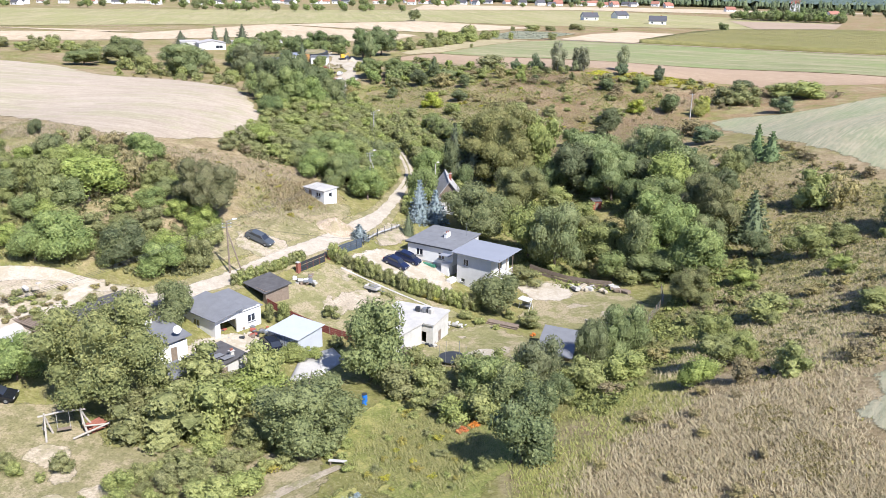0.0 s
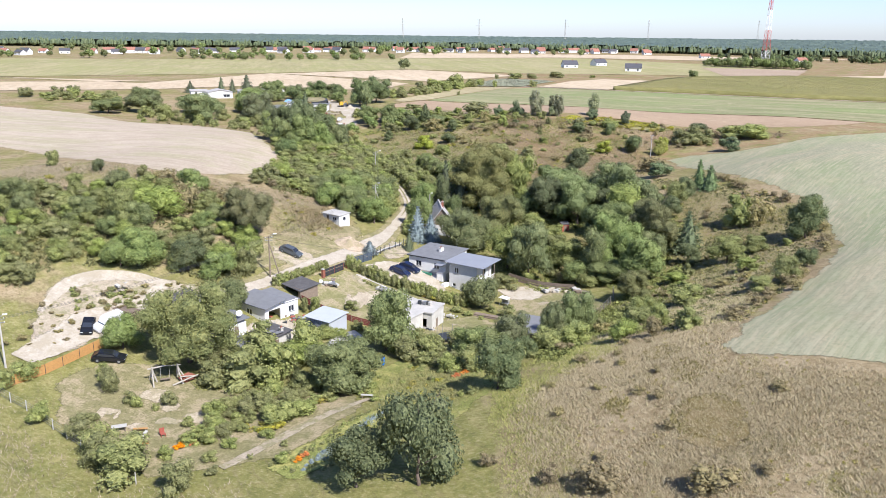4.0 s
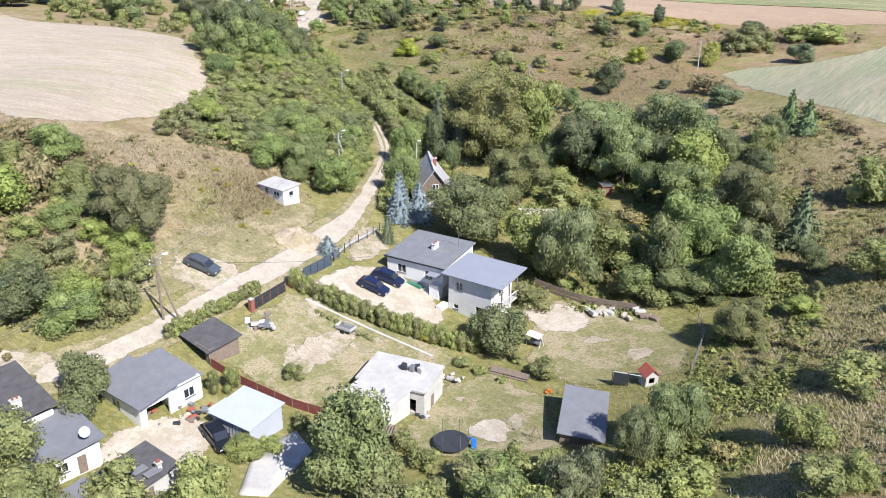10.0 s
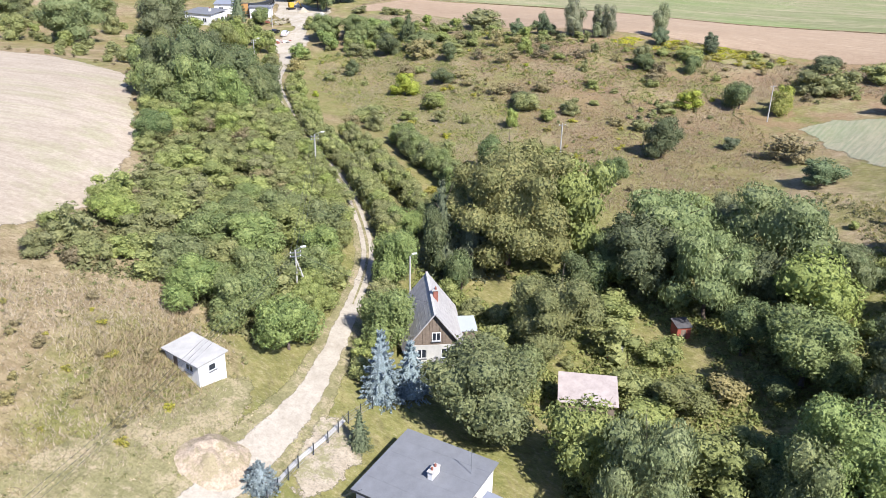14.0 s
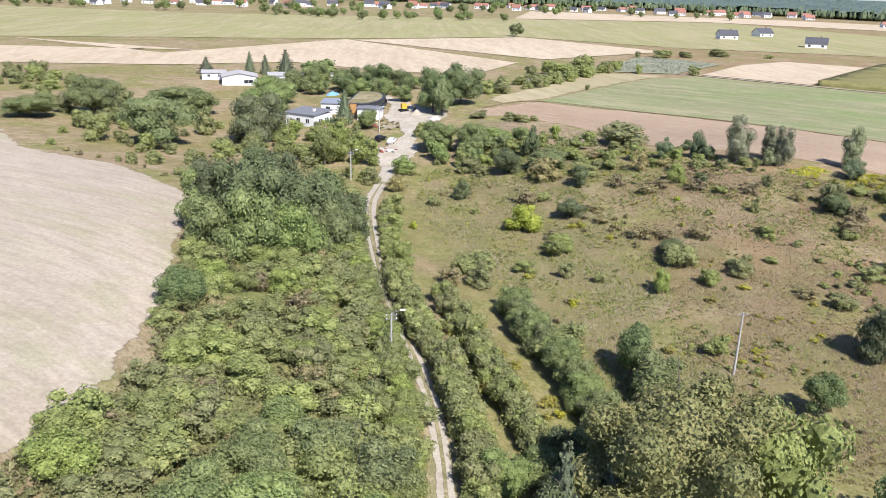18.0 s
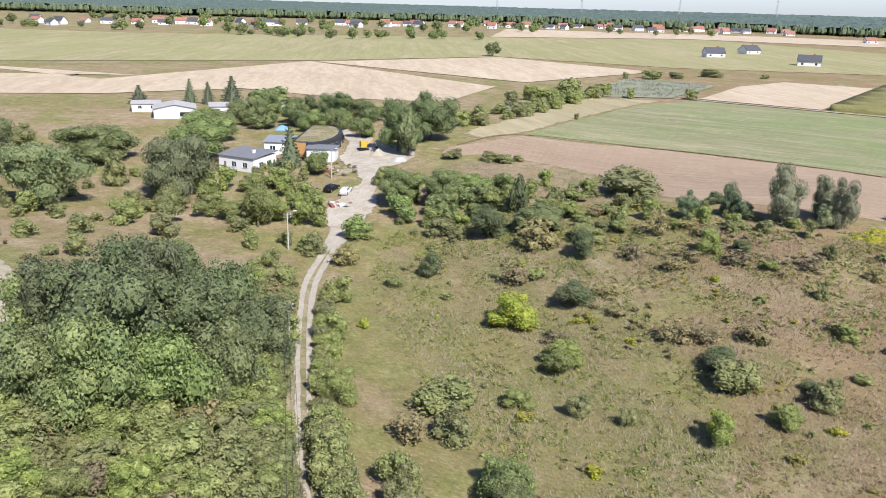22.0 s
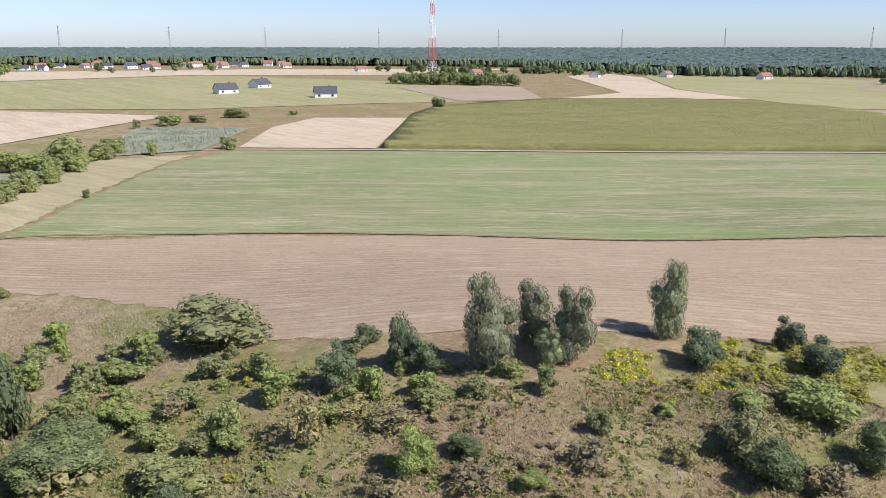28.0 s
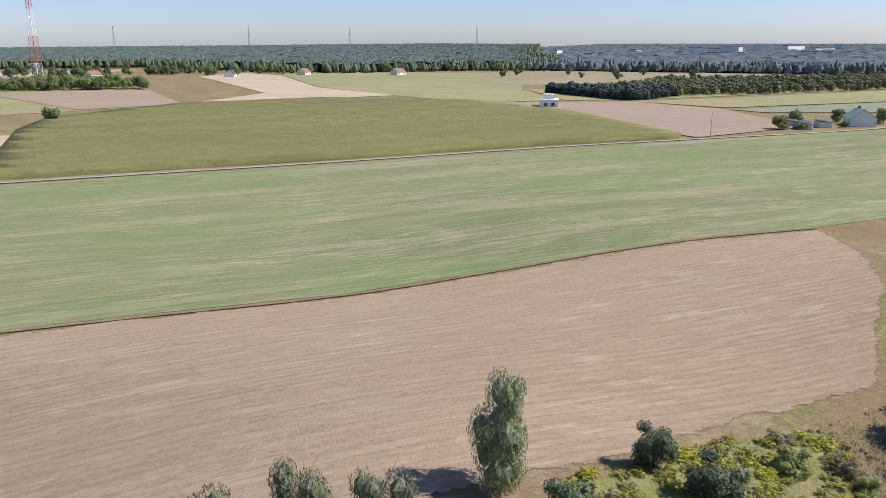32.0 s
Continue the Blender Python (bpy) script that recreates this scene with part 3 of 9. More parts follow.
def ribbon(name, pts, widths, mat, label, lift=0.12, shift=0.0, category="road", across=3):
    """A strip such as a road, laid over the land along a rounded line."""
    line = smooth_line([(x, y, w) for (x, y), w in zip(pts, widths)], 14)
    bm = bmesh.new()
    rows = []
    for i, q in enumerate(line):
        a, b = line[max(i - 1, 0)], line[min(i + 1, len(line) - 1)]
        d = Vector((b.x - a.x, b.y - a.y)).normalized()
        side = Vector((d.y, -d.x))
        wob = 1 + 0.16 * noise.noise((q.x * 0.21, q.y * 0.21, 3.7))
        rows.append([])
        for k in range(across + 1):
            s = shift + q.z * wob * (k / across - 0.5)
            if k in (0, across):
                s += min(0.35, 0.14 * q.z) * noise.noise((q.x * 0.6, q.y * 0.6, 5.0 + k))
            x, y = q.x + side.x * s, q.y + side.y * s
            rows[-1].append(bm.verts.new((x, y, zg(x, y) + lift)))
    for r0, r1 in zip(rows, rows[1:]):
        for k in range(across):
            bm.faces.new((r0[k], r0[k + 1], r1[k + 1], r1[k]))
    ob = tagged(part(name, bm, mat, smooth=True), label, category, kind="structure")
    fray = [1.0 if k in (0, across) else 0.0 for r in rows for k in range(across + 1)]
    ob.data.attributes.new("fray", "FLOAT", "POINT").data.foreach_set("value", fray)
    return ob


def blob_outline(x, y, rx, ry, n=18, seed=0.0, turn=0.0):
    out = []
    for k in range(n):
        a = 2 * math.pi * k / n
        r = 1 + 0.22 * noise.noise((math.cos(a) * 1.3 + seed, math.sin(a) * 1.3, seed))
        px, py = rx * r * math.cos(a), ry * r * math.sin(a)
        out.append((x + px * math.cos(turn) - py * math.sin(turn), y + px * math.sin(turn) + py * math.cos(turn)))
    return out


# ---- fields, roads, bare ground ----
def mound(name, x, y, r, h, mat, label):
    """A heap of loose earth: a lumpy disc that rises in the middle."""
    bm = bmesh.new()
    rings, n = 8, 26
    grid = []
    for i in range(rings + 1):
        u = i / rings
        grid.append([])
        for k in range(n):
            a = 2 * math.pi * k / n
            rr = r * u * (1 + 0.22 * noise.noise((math.cos(a) * 1.4, math.sin(a) * 1.4, x)))
            px, py = x + rr * math.cos(a), y + rr * math.sin(a)
            grid[-1].append(bm.verts.new((px, py, zg(px, py) - 0.05 + h * (1 - u * u) ** 1.4 * (1 + 0.5 * noise.noise((px * 0.9, py * 0.9, 2.0))))))
    for a, b in zip(grid[1:], grid[2:]):
        for k in range(n):
            bm.faces.new((a[k], b[k], b[(k + 1) % n], a[(k + 1) % n]))
    bm.faces.new(grid[1])
    bmesh.ops.delete(bm, geom=[v for v in bm.verts if not v.link_faces], context="VERTS")
    return tagged(part(name, bm, mat, smooth=True), label, "heap")


ROUGH = 1.1
drape("stubble_field", [(-44, 213), (-54, 196), (-68, 191), (-95, 212), (-124, 240), (-200, 290), (-320, 330), (-320, 440), (-194, 371), (-157, 354), (-124, 322), (-94, 312), (-70, 293), (-59, 266), (-51, 245), (-47, 228)], M_STUBBLE_A, "pale mown stubble field above the lane", rough=1.2)
drape("clover_field", [(32.1, 94), (36.5, 91), (42, 88), (49, 85), (90, 70), (160, 50), (260, 80), (300, 200), (260, 300), (171, 312), (152, 304), (130, 295), (112, 283), (95, 279), (84, 284), (75, 280), (74, 262), (74.5, 249), (75.5, 225), (80, 206), (83, 187), (78.5, 166), (72, 147), (63, 132.5), (51, 118), (38, 100.6)], M_GREEN_R, "grey-green young field with stubble streaks", rough=1.2)
drape("tan_stubble_field", [(-13, 446), (27, 432), (65, 407), (92, 390), (118, 378), (150, 362), (177, 345), (162, 334), (146, 328), (106, 322), (86, 331), (67, 338), (55, 343), (31, 356), (18, 365), (15, 382), (-5, 405), (-22, 412), (-35, 405), (-33, 420)], M_STUBBLE_B, "tan harvested stubble field with drill rows", rough=1.2)
drape("green_field", [(-12, 447), (28, 433), (66, 408), (93, 391), (119, 379), (151, 363), (178, 346), (210, 330), (400, 290), (520, 330), (387, 369), (309, 415), (258, 446), (186, 483), (106, 527), (58, 552), (32, 531)], M_GREEN, "green regrown field with pale straw streaks", step=4)
drape("mown_strip", [(-35, 424), (-30, 451), (-12, 489), (10, 548), (46, 550), (32, 531), (-12, 448.5), (-14, 447.5)], M_MOWN, "pale mown strip between ditch and fields", lift=0.1, step=6, rough=1.2)
ribbon("field_track", [(30, 566), (58, 555), (106, 530), (186, 486), (258, 449), (309, 418), (387, 372), (500, 330)], [2.5] * 8, M_ROAD, "pale earth farm track between the fields", lift=0.25)
drape("maize_field", [(106, 537), (186, 491), (258, 454), (306, 424), (370, 505), (405, 590), (373, 678), (290, 711), (199, 683), (165, 641)], M_MAIZE, "tall ripe maize standing in a broad field", lift=2.3, step=12, skirt=2.4)
drape("tan_field_by_reeds", [(60, 560), (103, 537), (163, 641), (122, 662), (90, 625)], M_FAR_TAN, "pale harvested strip beside the maize", lift=0.2, step=12)
drape("far_stubble_west", [(-199, 571), (-330, 600), (-206, 548), (-151, 694), (-29, 580), (-44, 514), (-81, 512), (-134, 533), (-177, 497), (-260, 470), (-420, 520)], M_FAR_TAN, "pale far stubble field", lift=0.2, step=25)
drape("far_stubble_middle", [(-145, 690), (-40, 790), (60, 700), (41, 680), (-16, 606)], M_FAR_TAN, "pale far stubble field beyond a bank", lift=0.25, step=25)
drape("far_meadow", [(-1400, 560), (-420, 560), (-151, 700), (-40, 795), (75, 741), (185, 741), (300, 720), (380, 900), (179, 1231), (-100, 1103), (-405, 970), (-1400, 1000)], M_MEADOW_FAR, "yellow-green hay meadow reaching the village", lift=0.2, step=60)
drape("far_pale_field", [(-70, 1130), (164, 1240), (382, 1163), (640, 1290), (300, 1420), (-67, 1423)], M_FAR_TAN, "pale field before the woods", lift=0.3, step=80)
drape("pink_field", [(274, 909), (373, 870), (300, 722), (242, 736)], M_PINK, "reddish ploughed field", lift=0.4, step=30)
drape("ploughed_plot", [(410, 592), (442, 550), (470, 517), (445, 454), (376, 398), (312, 420), (372, 503)], M_PINK, "bare building plot with turned earth", lift=0.3, step=20)
drape("green_strip", [(470, 518), (558, 469), (667, 417), (760, 380), (640, 350), (553, 397), (456, 458)], M_MEADOW_FAR, "green strip of clover before an orchard", lift=0.35, step=20)
drape("cabbage_strip", [(446, 453), (545, 395), (630, 350), (540, 340), (473, 383), (438, 432)], M_REEDS, "blue-green strip of cabbages", lift=0.3, step=20)
drape("far_strip_field", [(299, 722), (433, 673), (474, 793), (608, 985), (640, 1086), (553, 1057), (399, 767)], M_FAR_TAN, "pale narrow field strip", lift=0.3, step=40)
drape("far_green_east", [(433, 673), (410, 590), (456, 560), (540, 640), (800, 800), (700, 1100), (612, 985), (478, 793)], M_MEADOW_FAR, "green far pasture", lift=0.2, step=60)
drape("reed_bed", [(-23, 486), (13, 554), (47, 558), (80, 625), (60, 640), (37, 649), (18, 586), (-25, 500)], M_REEDS, "grey-green reed bed along a ditch", lift=0.3, step=10, category="reeds")

LANE = [(-62, 118), (-50, 130), (-38.6, 138.2), (-31.5, 147.5), (-28.3, 153), (-21.3, 165), (-17.5, 173), (-14.6, 180.4), (-13.0, 188), (-11.2, 203), (-10.5, 214), (-11.3, 223), (-15.0, 237), (-20.7, 251), (-27.5, 267), (-32.4, 282), (-38.5, 303), (-43.0, 322), (-44.5, 340), (-45, 356)]
ribbon("lane_verge", LANE[:17], [7.5, 8.0, 7.2, 6.6, 6.6, 7.4, 7.4, 6.6, 5.4, 4.4, 4.2, 4.2, 4.2, 4.4, 4.4, 4.4, 4.6], M_VERGE, "trodden dry verge beside the lane", lift=0.07, category="verge", across=4)
ribbon("lane", LANE, [3.4, 3.6, 3.4, 3.2, 3.5, 4.2, 4.4, 3.6, 2.8, 2.3, 2.1, 2.1, 2.2, 2.3, 2.4, 2.5, 2.8, 3.2, 4, 7], M_ROAD, "pale gravel lane with two wheel tracks")
ribbon("lane_middle_grass", LANE[9:19], [0.25, 0.5, 0.55, 0.6, 0.7, 0.8, 0.9, 0.9, 0.8, 0.4], M_VERGE, "worn grass strip between the wheel tracks", lift=0.16, category="grass", across=2)
drape("gravel_yard", [(-49, 352), (-42, 352), (-40, 364), (-42.5, 374), (-43.5, 386), (-45, 394), (-41, 398), (-38.5, 406), (-40, 413), (-47, 417), (-57, 433), (-62, 436), (-67, 446), (-71, 443), (-66, 432), (-61.5, 423), (-60, 411), (-59.5, 401), (-53, 392.6), (-48.8, 382), (-51, 373), (-52, 362)], M_SAND, "pale gravel works yard at the lane's end", lift=0.16, step=2, category="yard", rough=ROUGH)
drape("shrub_bed", blob_outline(-54.8, 391.5, 4.6, 4.4, seed=3.0), M_DIRT, "bare earth bed with young shrubs", lift=0.1, step=2, category="bed", rough=ROUGH)
drape("house_yard", [(-16.5, 165), (-12, 170), (-8.5, 171), (0, 166), (1.5, 160.5), (0.5, 156.5), (-6, 158), (-13, 160.5), (-18, 162)], M_SAND, "pale gravel parking yard before the house", lift=0.1, step=2, category="yard", rough=ROUGH)
drape("front_garden", [(-15.5, 168), (-12, 170), (-8.5, 171.5), (-7, 178), (-11.5, 183), (-13, 178)], M_DIRT, "dry bare front garden with weeds", lift=0.12, step=2, category="garden", rough=ROUGH)
drape("sand_patch", blob_outline(16, 162.5, 5.2, 4.6, seed=2.0), M_SAND, "trodden patch of pale sand", lift=0.13, step=2, category="sand", rough=ROUGH)
drape("back_lawn", [(10, 150), (11.5, 158), (13, 167), (20, 168.5), (28.6, 162), (32.5, 153), (29, 145.5), (16, 143.5)], M_LAWN, "mown lawn behind the house", lift=0.08, step=2, category="lawn", rough=ROUGH)
drape("plot_lawn", [(-29, 143.5), (-24, 152), (-20, 160), (-13, 158), (-5, 155.5), (1, 153), (4, 150), (-2, 146.5), (-9, 144.5), (-13, 137), (-17, 137), (-22, 141)], M_LAWN, "worn patchy grass of a garden plot", lift=0.08, step=2, category="lawn", rough=ROUGH)
drape("bare_strip", blob_outline(-14.5, 148, 2.4, 6.5, seed=5.0, turn=-0.5), M_DIRT, "bare trodden earth", lift=0.12, step=2, category="earth", rough=ROUGH)
drape("small_lawn", [(-5, 131), (-2, 144), (6, 149), (13, 143), (12.5, 131), (3, 128.5)], M_LAWN, "small mown lawn by the old annexe", lift=0.08, step=2, category="lawn", rough=ROUGH)
drape("sand_circle", blob_outline(5.0, 135, 2.8, 2.6, seed=8.0), M_SAND, "round pale sand patch of a pool", lift=0.14, step=1.5, category="sand", rough=ROUGH)
drape("sand_bank", [(-66, 130), (-64, 136), (-56, 139), (-48, 139.5), (-40, 140), (-40, 136), (-47, 133), (-52, 128.5), (-55, 120), (-52, 116), (-55, 113), (-62, 114), (-64, 122)], M_DIRT, "eroded sand bank grown over with weeds", lift=0.12, step=2, category="sand", rough=ROUGH)
ribbon("sand_scar", [(-63.5, 123), (-63.5, 130), (-61.5, 134.5), (-58, 137), (-53, 138), (-48, 137.4), (-44, 138)], [1.2, 3.2, 4.6, 4.2, 3.2, 2.4, 1.2], M_SAND, "bare scar of pale sand", lift=0.18, category="sand")
ribbon("sand_drive", [(-48.5, 137), (-50, 133), (-52, 128), (-54.5, 123), (-57, 117), (-60, 110)], [2.4, 3.2, 5.0, 9.0, 7.5, 5], M_SAND, "pale sandy drive", lift=0.2, category="sand")
drape("farm_yard", [(-33, 130), (-26, 135), (-22, 132), (-22, 126), (-27, 124), (-34, 126)], M_SAND, "pale trodden farmyard", lift=0.12, step=2, category="yard", rough=ROUGH)
drape("concrete_slab", [(-18.6, 123), (-18.5, 129), (-15, 133), (-13, 130), (-16, 123)], M_CONCRETE, "pale concrete slab among bushes", lift=0.2, step=2, category="slab", skirt=0.25)
drape("garden_grass", [(-54, 106), (-50, 113), (-42, 114), (-33, 108), (-20, 108), (-12, 106), (-9, 101), (-17, 88), (-33, 84), (-50, 96)], M_VERGE, "rough dry garden grass", lift=0.07, step=3, category="grass", rough=ROUGH)
ribbon("garden_path", [(-25, 86.5), (-19.9, 92.5), (-15, 98.4), (-9.5, 103)], [1.6, 1.8, 1.6, 1.2], M_DIRT, "bare earth garden path", lift=0.14, category="path")
mound("tarpaulin_heap", -87, 442.6, 2.6, 1.2, plain("blue_tarpaulin", (0.22, 0.42, 0.72), 0.6, vary=0.3, scale=1.0), "heap under a blue tarpaulin")
mound("sand_heap", -49.5, 408, 2.6, 1.4, M_SAND, "heap of pale sand in the works yard")
mound("rubble_heap", -42.5, 402, 2.2, 1.1, M_CONCRETE, "grey heap of rubble at the yard's edge")
mound("earth_mound", -20.5, 171.5, 3.6, 1.5, earth_material("dug_earth", (0.38, 0.295, 0.215), (0.54, 0.44, 0.33), (0.30, 0.255, 0.15), 0.6), "pale heap of dug earth beside the lane")
drape("parking_verge", blob_outline(-30.5, 158.5, 5, 4, seed=7.0), M_DIRT, "worn grass where a car is parked", lift=0.1, step=2, category="grass", rough=ROUGH)
drape("brown_weed_patch", blob_outline(28.5, 79, 4.2, 6.0, seed=11.0), earth_material("olive_weeds", (0.165, 0.13, 0.055), (0.26, 0.205, 0.09), (0.30, 0.235, 0.13), 0.6), "patch of brown-green weeds", lift=0.14, step=2, category="weeds", rough=ROUGH)
drape("goldenrod_ground", [(57, 336), (66, 337.5), (84, 330), (92, 322), (80, 318), (64, 324)], earth_material("goldenrod_green", (0.17, 0.175, 0.06), (0.29, 0.27, 0.10), (0.33, 0.27, 0.16), 0.6), "yellow-green bed of goldenrod weeds", lift=0.2, step=3, category="weeds", rough=1.5)
ribbon("field_margin", [(-30, 425), (-13, 446.5), (27, 432.5), (65, 407.5), (92, 390.5), (118, 378.5), (150, 362.5), (177, 345.5)], [1.2] * 8, earth_material("dry_weeds", (0.20, 0.14, 0.085), (0.33, 0.24, 0.15), (0.26, 0.25, 0.12), 0.5), "dry brown weedy field margin", lift=0.18, category="margin")
drape("weed_garden", [(-12.7, 114), (-6.6, 118.5), (1.6, 121.5), (9, 114), (8.5, 104), (5, 94), (0, 90), (-6, 98), (-11, 105)], M_WEEDS, "lush weedy garden with yellow flowers", lift=0.1, step=2, category="weeds", rough=1.6)
drape("vegetable_bed", [(-20.5, 86), (-14.5, 93.4), (-7.8, 100.2), (-5.2, 97), (-10.5, 88.5), (-15, 82)], M_WEEDS, "long green vegetable bed beside the path", lift=0.12, step=2, category="garden bed", rough=0.7)
for k, (x, y, rx, ry) in enumerate([(-39, 104.5, 2.8, 2.0), (-36, 101.8, 1.8, 2.2), (-31.5, 99.2, 2.6, 1.8), (-34.5, 97.2, 2.2, 1.4), (-38.5, 96.4, 1.7, 1.3), (-43.5, 99, 2.4, 1.5), (-26.5, 93, 1.8, 1.2)]):
    drape("bare_sand", blob_outline(x, y, rx, ry, seed=20.0 + k), M_GARDEN_SAND, "bare sandy patch in dry garden grass", lift=0.13, step=2, category="sand", rough=1.2)
for k, (x, y, rx, ry) in enumerate([(-10, 150, 2.4, 1.6), (-17, 156, 1.6, 2.2), (-6, 152.5, 1.8, 1.2), (20, 156.5, 2.4, 1.3), (25, 152, 1.6, 2.2), (2, 141.5, 1.8, 1.0), (8, 137, 1.2, 1.8), (-17.5, 146, 1.5, 2.4)]):
    drape("bare_earth", blob_outline(x, y, rx, ry, seed=40.0 + k), M_DIRT, "worn bare earth in the lawn", lift=0.13, step=2, category="earth", rough=1.2)
drape("far_tan_east", [(800, 850), (700, 790), (586, 702), (609, 640), (662, 597), (748, 552), (900, 480), (960, 600), (935, 690), (890, 800)], M_FAR_BROWN, "brownish far field before distant woods", lift=0.3, step=60)
drape("far_pasture", [(456, 556), (500, 515), (735, 400), (980, 280), (1500, 300), (1450, 640), (1130, 520), (900, 455), (640, 595), (540, 636)], M_MEADOW_FAR, "green far pasture beyond a hedge", lift=0.25, step=60)
drape("thicket_floor", [(-17, 190), (-14.5, 205), (-15, 225), (-18.5, 240), (-25.5, 256), (-33.5, 275), (-39.5, 298), (-45, 320), (-55, 318), (-60, 288), (-53, 258), (-47, 238), (-43, 218), (-42, 200), (-31, 199), (-24, 190)], M_THICKET, "lush weedy undergrowth of a thicket", lift=0.1, step=4, category="weeds", rough=1.5)
drape("bank_verge", [(-40, 154), (-36, 148.5), (-30, 155), (-24, 164), (-19, 176), (-17, 184), (-22, 184), (-27, 177), (-33, 170), (-38, 163)], M_VERGE, "trodden grassy bank above the lane", lift=0.06, step=2, category="verge", rough=1.4)


# ---- plants ----
def quads_mesh(name, P, A, B, mat, core=None, droop=0.25):
    """Leaves as pointed blades at P spanned by A and B, plus a dense core so that crowns do not look hollow."""
    n = len(P)
    nrm = np.cross(A, B)
    nrm /= np.linalg.norm(nrm, axis=1, keepdims=True) + 1e-9
    size = np.linalg.norm(A, axis=1, keepdims=True)
    bend = nrm * size * droop
    V = np.stack([P - A - bend, P + A * 0.55 - B, P + A * 0.55 + B], 1).reshape(-1, 3)
    F = np.arange(3 * n).reshape(n, 3)
    verts, faces = V.tolist(), F.tolist()
    if core is not None:
        cv, cf = core
        faces += [[i + len(verts) for i in f] for f in cf]
        verts += cv
    me = bpy.data.meshes.new(name)
    me.from_pydata(verts, [], faces)
    me.materials.append(mat)
    return me


def ball(c, r, rng, cut=10):
    """A lumpy low ball."""
    bm = bmesh.new()
    bmesh.ops.create_icosphere(bm, subdivisions=1, radius=1.0)
    vs = [[c[k] + r[k] * v.co[k] * s for k in range(3)] for v in bm.verts for s in (rng.uniform(0.82, 1.08),)]
    fs = [[v.index for v in f.verts] for f in bm.faces]
    bm.free()
    return vs, fs


def crown_of(name, seed, mat, n, leaf, lumps=9, lo=0.12, spread=0.30, lift=0.58, rad=(0.17, 0.30), hang=0.0, tall=1.0, core=0.80):
    """A crown within a unit box (x, y from -0.5 to 0.5, z from 0 to 1): lumps of foliage round a middle, with gaps."""
    rng = np.random.default_rng(seed)
    blobs = [((0, 0, lift), (0.30, 0.30, (1 - lo) * 0.36))]
    for k in range(lumps):
        a, u = rng.uniform(0, 2 * math.pi), rng.uniform(0, 1)
        z = lo + 0.16 + (0.86 - lo - 0.16) * u
        r = rng.uniform(*rad) * (1.0 - 0.25 * u)
        wide = spread * math.sqrt(max(0.05, 1 - ((z - 0.45) / 0.62) ** 2)) * rng.uniform(0.75, 1.15)
        blobs.append(((wide * math.cos(a), wide * math.sin(a), z), (r, r, r * rng.uniform(0.75, 1.0) * tall)))
    C, R = np.array([b[0] for b in blobs]), np.array([b[1] for b in blobs])
    area = (R[:, 0] * R[:, 2])
    pick = rng.choice(len(blobs), size=n * 2, p=area / area.sum())
    d = rng.normal(size=(n * 2, 3))
    d /= np.linalg.norm(d, axis=1, keepdims=True)
    P = C[pick] + d * R[pick] * rng.uniform(0.78, 1.08, (n * 2, 1))
    q = (((P[:, None] - C[None]) / R[None]) ** 2).sum(-1)
    q[np.arange(n * 2), pick] = 9
    keep = (q.min(1) > 0.70) & (P[:, 2] > lo * 0.6) & (P[:, 2] < 1.02)
    P, d = P[keep][:n], d[keep][:n]
    nn = d + rng.normal(size=d.shape) * 0.55
    nn[:, 2] += 0.25
    nn /= np.linalg.norm(nn, axis=1, keepdims=True)
    A = np.cross(nn, rng.normal(size=nn.shape))
    A /= np.linalg.norm(A, axis=1, keepdims=True)
    B = np.cross(nn, A)
    s = leaf * rng.uniform(0.5, 1.15, (len(P), 1))
    A, B = A * s, B * s * 0.6
    if hang:
        A = np.stack([A[:, 0] * 0.35, A[:, 1] * 0.35, -np.abs(A[:, 2]) - s[:, 0] * hang], 1)
    cv, cf = [], []
    for c, r in blobs:
        v, f = ball(c, [x * core for x in r], rng)
        cf += [[i + len(cv) for i in g] for g in f]
        cv += v
    return quads_mesh(name, P, A, B, mat, (cv, cf))


